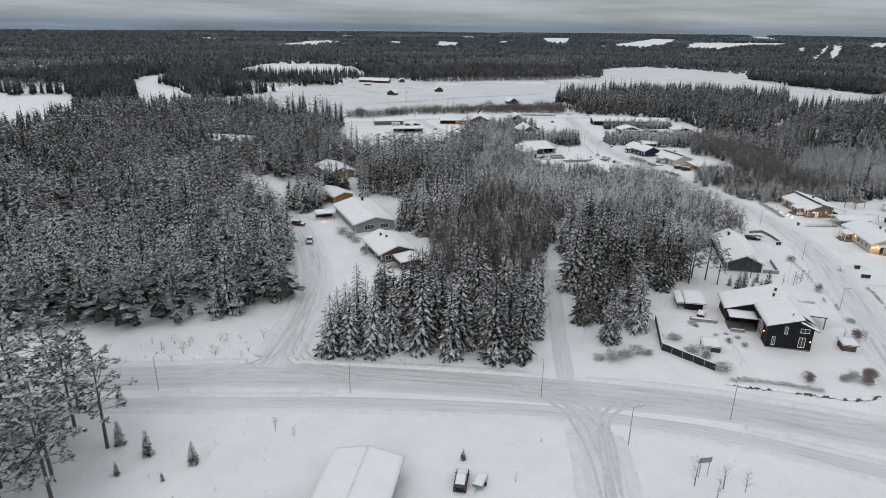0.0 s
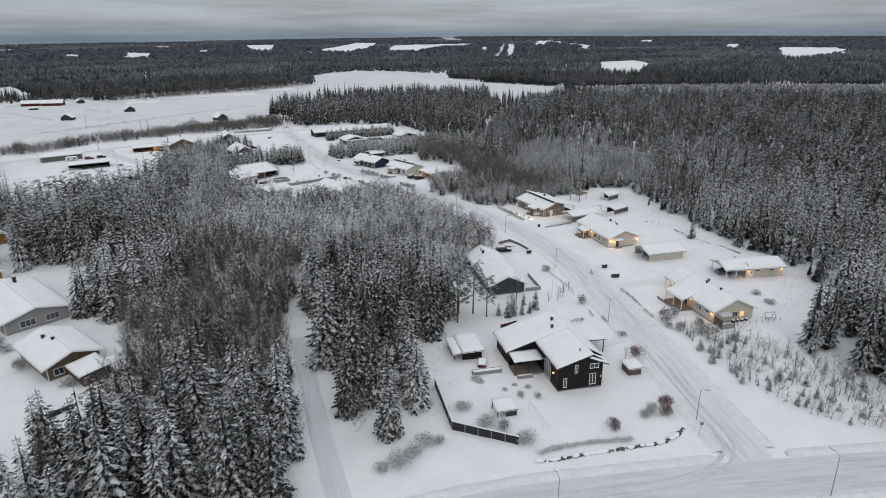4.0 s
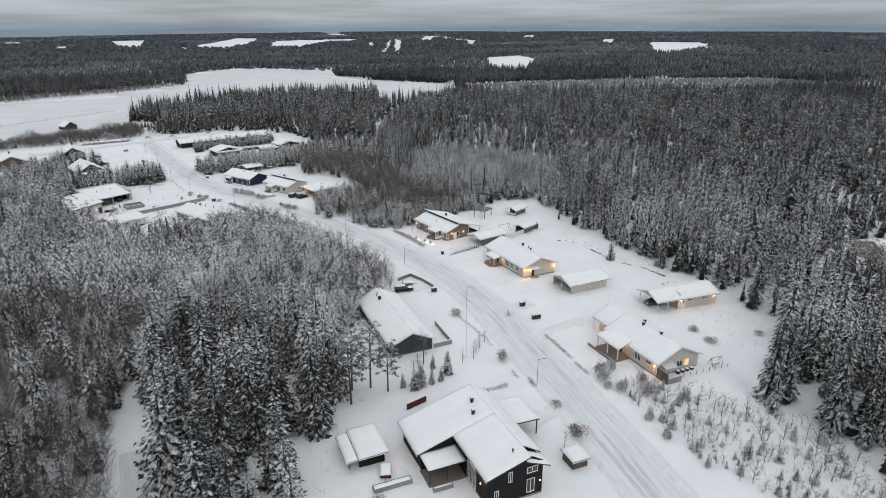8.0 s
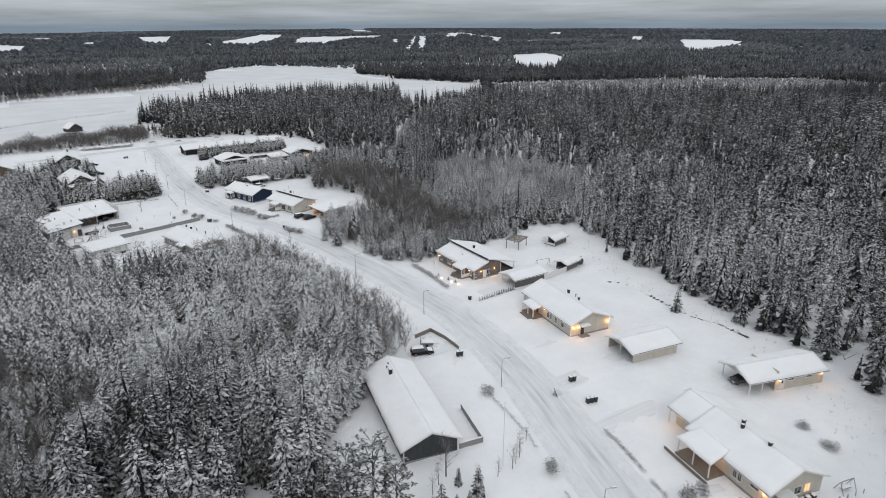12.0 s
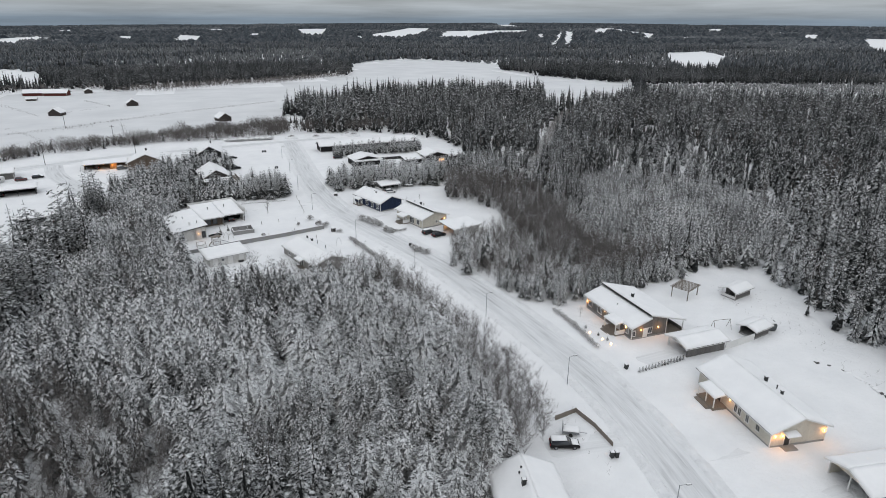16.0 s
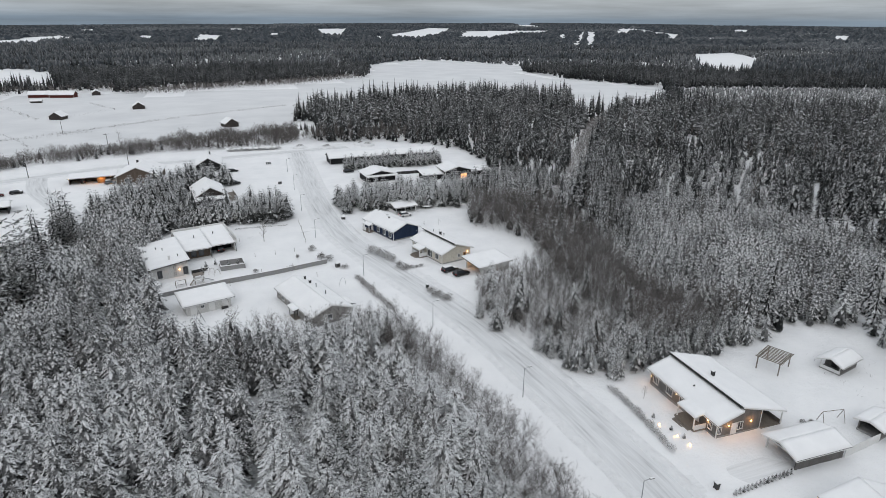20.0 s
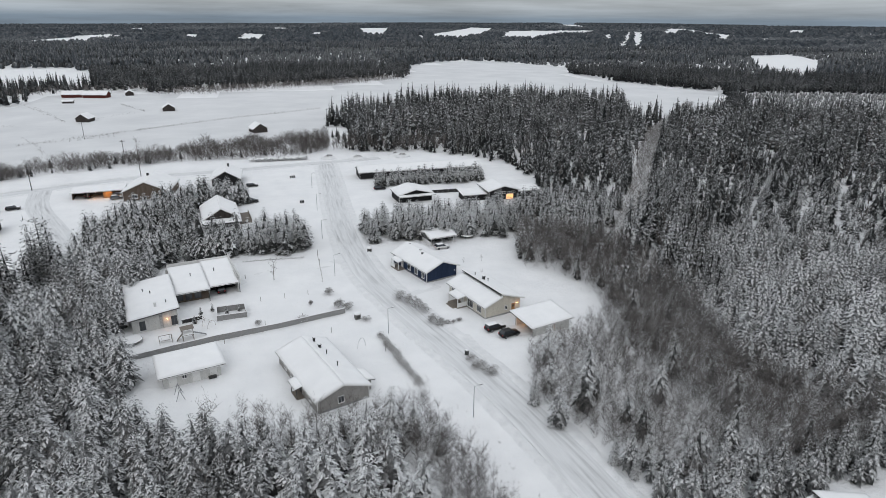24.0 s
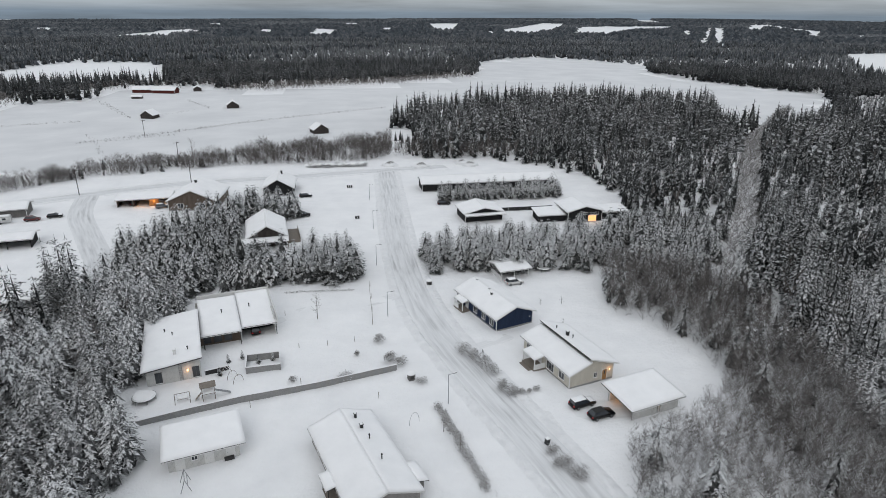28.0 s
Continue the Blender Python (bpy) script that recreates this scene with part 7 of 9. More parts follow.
r = gable_house("big_grey_house", (16.5, 417, 0), -4, 15.5, 17, 3.4, 6.8, BROWN_WALL, "large grey-brown house with a steep snowy roof", seed=153)
window(r, 15.5, 17, "front", 4, 1, 1.8, 1.4)
window(r, 15.5, 17, "front", 11, 1, 1.8, 1.4)
chimney(r, 6.5, 11, 6.4, 1.2, 0.7)
r = thing("lit_carport", pose(-1.5, 423, 0, 0, 0, 6), "open carport hung with warm lights under a flat snowy roof", "carport")
shed_roof(r, -0.6, -0.6, 17.6, 7.6, 2.6, 2.9, 0.3, 154)
part("wall", boxes((0, 6.8, -0.1, 17, 7.0, 2.8)), BROWN_WALL, r)
part("wall", boxes((0, 0, -0.1, 0.2, 6.8, 2.6)), BROWN_WALL, r)
part("wall", boxes((10.0, 0, -0.1, 10.2, 6.8, 2.6)), OCHRE_WALL, r)
part("wall", boxes((10.2, 0.1, -0.1, 13, 0.3, 2.6)), OCHRE_WALL, r)
posts(r, [(5.0, 0.1), (16.9, 0.1)], 2.5, 0.1, TIMBER)
part("lamp_string", boxes((0.2, -0.05, 2.2, 0.35, 0.05, 2.35), (7.6, -0.05, 2.2, 7.75, 0.05, 2.35), (14.8, -0.05, 2.2, 14.95, 0.05, 2.35)), LAMP_GLASS, r, "small glowing warm lamps")
for x in (7.0, 11.5, 15.0):
    LAMPS.append((at(r, x, -0.4, 1.7), 30))

# western row
r = turned_gable("west_row_house", (-45, 412, 0), 12, 19, 8, 2.8, 4.0, GREY_WALL, "long low house with snowy roof and lit door", seed=161)
r = turned_gable("west_carport", (-30, 383, 0), 10, 18, 7, 2.6, 3.4, BLACK_WALL, "dark open carport with snowy roof", sides="l", seed=162, boards=False, floor=False)
part("wall", boxes((0.2, 17.6, -0.1, 6.8, 17.8, 2.6)), BLACK_WALL, r)
part("back", boxes((0.3, 0.3, -0.1, 0.5, 17.0, 2.6)), BLACK_WALL, r)
posts(r, [(6.9, 0.2), (6.9, 6), (6.9, 12)], 2.5, 0.1, DARK_TRIM)
r = turned_gable("west_carport", (-8, 341, 0), 14, 14, 7, 2.6, 3.2, BLACK_WALL, "dark open carport with pale fascia and snowy roof", sides="lb", seed=163, boards=False, floor=False)
posts(r, [(6.9, 0.2), (6.9, 5), (6.9, 10)], 2.5, 0.1, DARK_TRIM)
r = gable_house("pale_house", (-13, 311, 0), 12, 11, 17, 3.0, 5.0, WHITE_WALL, "pale boarded house with warm-lit porch and snowy roof", seed=164)
window(r, 11, 17, "front", 3, 1, 1.4, 1.3)
window(r, 11, 17, "front", 8, 1, 1.4, 1.3)
LAMPS.append((at(r, 1.5, -0.6, 1.8), 10))

# houses on the side road
r = gable_house("brown_house", (-15.2, 160.0, 0), 25, 9.6, 15.0, 3.0, 4.7, BROWN_WALL, "brown timber house with a broad snowy roof", over=1.0, seed=171)
W, L = 9.6, 15.0
chimney(r, 3.4, 10.5, 4.5, 0.9, 0.55)
chimney(r, 4.2, 7.6, 4.8, 0.7, 0.5)
part("wall", boxes((3.6, -6.8, -0.1, 7.8, -0.02, 2.4)), BROWN_WALL, r)
roof_plane(r, [(2.9, -0.7, 2.5), (2.9, -7.6, 2.5), (8.6, -7.6, 3.0), (8.6, -0.7, 3.0)], 0.2, 0.32, 172)
roof_plane(r, [(8.7, -9.0, 2.0), (11.2, -9.0, 2.0), (11.2, -3.2, 2.3), (8.7, -3.2, 2.3)], 0.15, 0.3, 173)
part("wall", boxes((9.0, -8.4, -0.1, 10.8, -3.8, 2.0)), BROWN_WALL, r)
window(r, W, L, "left", 5, 0.9, 1.4, 1.3)
window(r, W, L, "left", 12, 0.9, 1.4, 1.3)
window(r, W, L, "front", 2.0, 0.9, 1.6, 1.3)
r = gable_house("brick_house", (-26.1, 186.5, 0), 24, 13.0, 25.0, 2.9, 4.6, FENCE_GREY, "grey brick bungalow with wide snowy roof", over=0.9, seed=174)
chimney(r, 8.5, 21.0, 4.4, 1.6, 0.7)
window(r, 13, 25, "front", 4.5, 0.8, 3.0, 1.4, bars=2)
window(r, 13, 25, "front", 9.5, 0.8, 2.6, 1.4, bars=2)
window(r, 13, 25, "left", 4, 0.9, 1.6, 1.3)
r = gable_house("ochre_house", (-38.5, 219.8, 0), 42, 8.0, 12.0, 2.8, 3.8, OCHRE_WALL, "ochre timber outbuilding with snowy roof", over=0.8, seed=175)
r = gable_house("ochre_house", (-47.0, 258.0, 0), 30, 11.0, 18.0, 3.0, 4.6, OCHRE_WALL, "ochre timber house with several snowy roofs", over=0.8, seed=176)
r = thing("garden_canopy", pose(-41.0, 199.6, 0, 0, 0, 20), "small open canopy with rounded snow on its roof", "canopy")
roof_plane(r, [(-0.3, -0.3, 2.2), (6.2, -0.3, 2.2), (6.2, 3.6, 2.5), (-0.3, 3.6, 2.5)], 0.12, 0.4, 177)
posts(r, [(0, 0), (5.9, 0), (0, 3.3), (5.9, 3.3)], 2.1, 0.07, DARK_TRIM)
part("back", boxes((0.2, 3.2, -0.1, 5.7, 3.3, 2.0)), DARK_TRIM, r)
LAMPS.append((at(r, 2.0, -2.5, 0.6), 14))
LAMPS.append((at(r, 8.5, -1.0, 1.0), 8))

# the near house at the south road
r = gable_house("near_house", (-15.2, 61.0, 0), -8, 9.4, 14.5, 2.9, 3.9, BROWN_WALL, "low house with snow-buried roof near the road", seed=181)

# field barns and the red farm
for x, y, a in ((62, 566.5, 20), (-6.5, 693, 10), (-55, 651, -15)):
    gable_house("field_barn", (x - 4, y, float(land(np.array([x]), np.array([y]))[0])), a, 8.5, 8.5, 2.4, 5.2, BARN_WALL, "grey weathered hay barn standing in the snowy field", boards=False, snow=0.2, seed=191, floor=False)
FARM = float(land(np.array([-90]), np.array([785]))[0])
turned_gable("red_farm_house", (-108, 800, FARM), -5, 17, 9, 2.8, 5.2, RED_WALL, "dark red farm house under snow far across the field", seed=192, floor=False)
turned_gable("red_farm_barn", (-90, 795, FARM), -12, 20, 9, 2.8, 5.4, RED_WALL, "long dark red farm barn with white snowy roof", seed=193, floor=False)
gable_house("farm_shed", (-58, 806, FARM), 12, 7, 9, 2.4, 4.4, BARN_WALL, "small dark farm shed with snowy roof", seed=194, floor=False)
turned_gable("farm_hut", (-96, 757, FARM), 0, 8, 4, 1.8, 2.6, BARN_WALL, "low dark farm hut in the snow", seed=195, floor=False)
turned_gable("forest_house", (-128, 330, 0), -10, 26, 12, 3.2, 5.2, OCHRE_WALL, "house roof half hidden in the western wood", seed=196)
turned_gable("forest_house", (216.0, 122.5, 0), -28, 20, 14, 3.4, 5.6, CREAM_WALL, "pale house half hidden by the eastern wood", seed=197)


# ---- street furniture ----
def street_lamp(x, y, turn, h=5.8, arm=1.0, metal=METAL):
    m = thing("street_lamp", pose(x, y, 0, 0, 0, turn), "grey steel street lamp with a short arm, unlit", "street lamp", "street lamps")
    part("pole", rod(bmesh.new(), (0, 0, -0.2), (0, 0, h), 0.075, 8, 0.05), metal, m)
    part("arm", rod(bmesh.new(), (0, 0, h - 0.05), (arm, 0, h + 0.08), 0.035), metal, m)
    hd = part("lamp_head", boxes((arm - 0.1, -0.13, h + 0.02, arm + 0.55, 0.13, h + 0.14)), DARK_TRIM, m)
    part("lens", boxes((arm - 0.05, -0.09, h + 0.0, arm + 0.5, 0.09, h + 0.02)), CLEAR_LENS, hd)
    part("snow_cap", snow_quilt([(arm - 0.1, -0.13, h + 0.14), (arm + 0.55, -0.13, h + 0.14), (arm + 0.55, 0.13, h + 0.14), (arm - 0.1, 0.13, h + 0.14)], 0.06, 0.1), ROOF_SNOW, hd)


for x, y, a in ((96.6, 134.6, -20), (106.0, 168.7, -15), (109.7, 202.6, 0), (106.8, 233.1, 10), (99.8, 264.0, 14), (91.1, 296.2, 18), (83.2, 330.4, 15), (82.3, 360.2, 3), (82.9, 390.3, 0), (83.1, 421.4, 0), (85.9, 98.4, -30)):
    street_lamp(x, y, a)
for x, y, a in ((-48.5, 94.8, 90), (-14.4, 95.6, 90), (19.8, 95.0, 88), (51.2, 89.3, 75), (31.9, 82.1, 20), (-82, 93.5, 90), (88.5, 76.5, 75)):
    street_lamp(x, y, a, 7.0, 1.3)

fl = thing("flagpole", pose(92.5, 150.9, 0), "tall slim white flagpole without a flag", "flagpole")
part("pole", rod(bmesh.new(), (0, 0, -0.2), (0, 0, 11.3), 0.07, 8, 0.035), TRIM, fl)
part("knob", rod(bmesh.new(), (0, 0, 11.3), (0, 0, 11.45), 0.07, 8, 0.03), METAL, fl)

sg = thing("road_sign", pose(40.9, 74.8, 0, 0, 0, 10), "road sign board on two steel posts topped with snow", "road sign")
for x in (-0.7, 0.7):
    part("post", rod(bmesh.new(), (x, 0, -0.2), (x, 0, 3.6), 0.05), METAL, sg)
part("board", boxes((-1.0, -0.04, 2.7, 1.0, 0.04, 3.6)), METAL, sg)
part("snow_cap", boxes((-1.0, -0.08, 3.6, 1.0, 0.08, 3.75)), ROOF_SNOW, sg)
sg = thing("crossing_sign", pose(82.6, 94.8, 0, 0, 0, -20), "slim road sign bent beside the junction", "road sign")
part("post", rod(bmesh.new(), (0, 0, -0.2), (0.25, 0, 2.4), 0.04), METAL, sg)
part("plate", boxes((-0.05, -0.03, 2.2, 0.6, 0.03, 2.7)), METAL, sg)


def power_pole(x, y):
    z = float(land(np.array([x]), np.array([y]))[0])
    m = thing("power_pole", pose(x, y, z, 0, 0, 30), "wooden power pole with a crossarm at the field", "power pole", "power poles")
    part("pole", rod(bmesh.new(), (0, 0, -0.3), (0, 0, 9.5), 0.15, 8, 0.1), BARN_WALL, m)
    part("crossarm", boxes((-1.3, -0.06, 8.8, 1.3, 0.06, 8.95)), BARN_WALL, m)
    for k in (-1.1, 0, 1.1):
        part("insulator", rod(bmesh.new(), (k, 0, 8.95), (k, 0, 9.2), 0.06), TRIM, m)


for q in ((-34.6, 573), (3, 490), (-20, 441), (17, 449)):
    power_pole(*q)


# ---- fences and walls ----
def panel_fence(name, pts, mat, label, h=1.5, width=2.4, cap=True, group=""):
    m = thing(name, Matrix(), label, "fence", group)
    p = np.array(pts, float)
    for a, b in zip(p[:-1], p[1:]):
        n = max(1, round(np.linalg.norm(b - a) / width))
        d = (b - a) / n
        ln, ang = np.linalg.norm(d), math.degrees(math.atan2(d[1], d[0]))
        for k in range(n):
            q = a + d * k
            mm = pose(q[0], q[1], 0, 0, 0, ang)
            pn = part("panel", box(bmesh.new(), 0.06, -0.04, -0.1, ln - 0.06, 0.04, h, mm), mat, m)
            part("post", box(bmesh.new(), -0.07, -0.07, -0.1, 0.07, 0.07, h + 0.06, mm), METAL if mat is FENCE_BLACK else mat, m)
            if cap:
                part("snow_cap", box(bmesh.new(), 0.0, -0.08, h, ln, 0.08, h + 0.12, mm), ROOF_SNOW, pn)


panel_fence("black_fence", [(50.4, 127.4), (47.4, 113.8), (55.2, 105.5)], FENCE_BLACK, "black board fence with snow along its top", 1.5, 2.5)
panel_fence("grey_garden_fence", [(40.9, 296.8), (47.9, 299.2), (56.5, 301.7), (68.7, 304.1), (83.4, 308.2)], FENCE_GREY, "long grey panel fence between two snowy gardens", 1.2, 2.5)
panel_fence("pale_yard_fence", [(89.4, 157.9), (93.4, 157.3), (95.7, 166.9)], FENCE_GREY, "pale board fence around a side yard", 1.1, 2.0)
panel_fence("red_fence", [(73.2, 142.3), (77.4, 142.6)], RED_WALL, "short red board fence with snow on top", 1.2, 2.1)
panel_fence("front_fence", [(102.2, 193.8), (106.6, 194.6), (107.3, 189.8), (107.2, 184.5)], TIMBER, "low timber fence around a parking place", 0.8, 2.0, False)
panel_fence("yard_screen", [(-15.7, 145.6), (-10.1, 148.2)], FENCE_BLACK, "dark board fence at a garden edge", 1.0, 2.0)
panel_fence("planting_bed", [(55.9, 310.7), (62.0, 311.2), (61.4, 315.8), (55.4, 315.3), (55.9, 310.7)], FENCE_GREY, "grey walled garden bed filled with snow", 1.3, 2.0)
panel_fence("terrace_screen", [(48.6, 311.2), (52.6, 312.6)], FENCE_BLACK, "low black terrace screen", 0.9, 2.0)


def beam_box(name, x, y, turn, lx, ly, h, mat, label):
    m = thing(name, pose(x, y, 0, 0, 0, turn), label, "planter")
    part("frame", boxes((0, 0, -0.1, lx, 0.1, h), (0, ly - 0.1, -0.1, lx, ly, h), (0, 0.1, -0.1, 0.1, ly - 0.1, h), (lx - 0.1, 0.1, -0.1, lx, ly - 0.1, h)), mat, m)
    part("snow_fill", snow_quilt([(0.1, 0.1, h - 0.2), (lx - 0.1, 0.1, h - 0.2), (lx - 0.1, ly - 0.1, h - 0.2), (0.1, ly - 0.1, h - 0.2)], 0.3, 0.3), ROOF_SNOW, m)


bh = pose(69.7, 115.6, 0, 0, 0, -12)
for x, y, lx, ly, h in ((-13.6, 8.8, 5.8, 1.1, 0.9), (-5.6, 5.8, 3.0, 0.6, 0.7), (-11.2, 18.0, 1.6, 1.6, 0.5)):
    q = bh @ Vector((x, y, 0))
    beam_box("planter_box", q.x, q.y, -12, lx, ly, h, FENCE_GREY, "grey timber planter box full of snow")
q = bh @ Vector((-15.6, 15.0, 0))
sh = thing("woodshed", pose(q.x, q.y, 0, 0, 0, -12), "dark open woodshed with two snowy roof slopes", "shed")
part("wall", boxes((1.6, 0.2, -0.1, 5.6, 0.35, 2.0)), BLACK_WALL, sh)
part("wall", boxes((5.5, 0.35, -0.1, 5.65, 6.6, 2.1)), BLACK_WALL, sh)
part("wall", boxes((0.1, 6.5, -0.1, 5.5, 6.65, 2.1)), BLACK_WALL, sh)
part("slatted_wall", boxes(*[(0.1, 0.3 + 0.5 * k, -0.1, 0.16, 0.6 + 0.5 * k, 1.8) for k in range(12)]), TIMBER, sh)
roof_plane(sh, [(1.4, -0.6, 2.25), (6.1, -0.6, 2.35), (6.1, 7.2, 2.35), (1.4, 7.2, 2.25)], 0.14, 0.3, 201)
roof_plane(sh, [(-0.5, -0.4, 1.95), (1.3, -0.4, 2.15), (1.3, 6.8, 2.15), (-0.5, 6.8, 1.95)], 0.14, 0.28, 202)
q = bh @ Vector((-11.9, 11.4, 0))
sw = thing("covered_trailer", pose(q.x, q.y, 0, 0, 0, -30), "small red-brown cart loaded with snow", "trailer")
part("bed", boxes((0, 0, 0.4, 1.6, 2.6, 0.9)), RED_WALL, sw)
part("snow_load", snow_quilt([(0, 0, 0.9), (1.6, 0, 0.9), (1.6, 2.6, 0.9), (0, 2.6, 0.9)], 0.35, 0.25), ROOF_SNOW, sw)
for x in (0.05, 1.45):
    part("wheel", rod(bmesh.new(), (x, 1.2, 0.25), (x + 0.1, 1.2, 0.25), 0.3, 12), RUBBER, sw)
part("drawbar", rod(bmesh.new(), (0.8, 0, 0.45), (0.8, -1.4, 0.4), 0.05), METAL, sw)
q = bh @ Vector((15.4, 2.2, 0))
sh = thing("bin_shelter", pose(q.x, q.y, 0, 0, 0, -12), "small dark bin shelter with snow on its flat roof", "shed")
part("wall", boxes((0, 0, -0.1, 2.6, 0.1, 1.5), (0, 0.1, -0.1, 0.1, 2.8, 1.5), (2.5, 0.1, -0.1, 2.6, 2.8, 1.5), (0.1, 2.7, -0.1, 2.5, 2.8, 1.5)), BROWN_WALL, sh)
roof_plane(sh, [(-0.3, -0.3, 1.62), (2.9, -0.3, 1.62), (2.9, 3.1, 1.7), (-0.3, 3.1, 1.7)], 0.1, 0.3, 203)
sh = thing("garden_canopy", pose(55.4, 113.0, 0, 0, 0, -12), "low garden shelter buried in snow", "canopy")
roof_plane(sh, [(0, 0, 1.5), (3.8, 0, 1.5), (3.8, 3.4, 1.8), (0, 3.4, 1.8)], 0.1, 0.35, 204)
posts(sh, [(0.2, 0.2), (3.6, 0.2), (0.2, 3.2), (3.6, 3.2)], 1.45, 0.06, DARK_TRIM)
part("back", boxes((1.8, 0.25, -0.1, 3.6, 0.35, 1.4)), DARK_TRIM, sh)
gl = thing("goal_frame", Matrix(), "thin metal football goal standing in snow", "goal")
for a, b in (((61.6, 112.6, 0), (61.6, 112.6, 2.0)), ((60.8, 107.2, 0), (60.8, 107.2, 2.0)), ((61.6, 112.6, 2.0), (60.8, 107.2, 2.0)), ((61.6, 112.6, 2.0), (63.4, 112.8, 0)), ((60.8, 107.2, 2.0), (62.6, 107.4, 0))):
    part("bar", rod(bmesh.new(), a, b, 0.045), TRIM, gl)


# ---- bushes and hedges ----
SHRUBS = [shrub_shape(s, 640, 0.024) for s in (301, 302, 303)]


def bush(x, y, d, h, mat=HEDGE, label="rounded leafless garden bush holding snow", n=0):
    V, F = SHRUBS[n % 3]
    m = thing("garden_bush", pose(x, y, 0, 0, 0, (x * 37 + y * 11) % 360), label, "bush", "garden bushes")
    link("foliage", raw_mesh("foliage", V * np.array((d * 1.4, d * 1.4, h * 1.1)), F), mat, m)
    ST, SF = [], []
    trunk_mesh(ST, SF, h * 0.5, 0.05, 5)
    link("stem", raw_mesh("stem", ST, SF), BARK, m)


def hedge(name, pts, w, h, label, mat=HEDGE, step=0.45, seed=0):
    r = np.random.RandomState(seed + 400)
    line = curve_points(pts, step)
    Vs, Fs, base = [], [], 0
    for q in line:
        V, F = shrub_shape(r.randint(1000), 110, 0.036)
        s = w * r.uniform(0.9, 1.25)
        Vs.append(V * np.array((s, s, h * r.uniform(0.85, 1.15))) + np.array((q[0] + r.uniform(-0.1, 0.1), q[1] + r.uniform(-0.1, 0.1), -0.05)))
        Fs.append(F + base)
        base += len(V)
    m = thing(name, Matrix(), label, "hedge")
    link("foliage", raw_mesh("foliage", np.concatenate(Vs), np.concatenate(Fs)), mat, m)


hedge("clipped_hedge", [(56.9, 101.9), (59.2, 102.1), (64.8, 100.9), (72.1, 98.7)], 1.2, 1.0, "low clipped leafless hedge beside the garden", seed=1)
hedge("roadside_hedge", [(123.0, 230.4), (123.3, 222), (122.6, 212.6)], 1.5, 1.1, "straight clipped leafless hedge along the street", seed=2)
hedge("street_hedge", [(112.0, 148.5), (111.6, 145.7), (110.7, 142.3), (109.6, 138.6)], 0.9, 0.7, "low snowy hedge along the street", seed=3)
hedge("street_hedge", [(108.8, 136.4), (108.3, 134.5), (107.7, 132.5)], 0.9, 0.7, "low snowy hedge along the street", seed=4)
hedge("dark_hedge", [(96.6, 141.6), (95.7, 139.0)], 0.5, 0.7, "short dark hedge at a driveway", seed=5)
hedge("drive_hedge", [(97.2, 137.3), (96.5, 135.1)], 0.8, 0.8, "short snowy hedge at a driveway", seed=6)
hedge("drive_hedge", [(86.6, 139.6), (89.1, 138.8), (92.6, 138.2)], 0.9, 0.8, "snowy hedge behind the black house", seed=7)
hedge("flower_bed_hedge", [(102.8, 168.6), (102.1, 164.6), (101.8, 161.3), (101.2, 157.9), (100.8, 154.7), (99.9, 151.9)], 0.8, 0.5, "uneven low shrubs along a flower bed", seed=8, step=0.8)
hedge("garden_hedge", [(89.2, 295.4), (90.5, 288.7), (91.9, 281.7), (93.2, 275.1)], 1.7, 1.4, "thick leafless hedge dusted with snow by the street", seed=9)
hedge("north_brush_row", [(60, 345.5), (66, 345.5), (76, 345)], 0.6, 0.6, "low brush at the grove edge", seed=10)
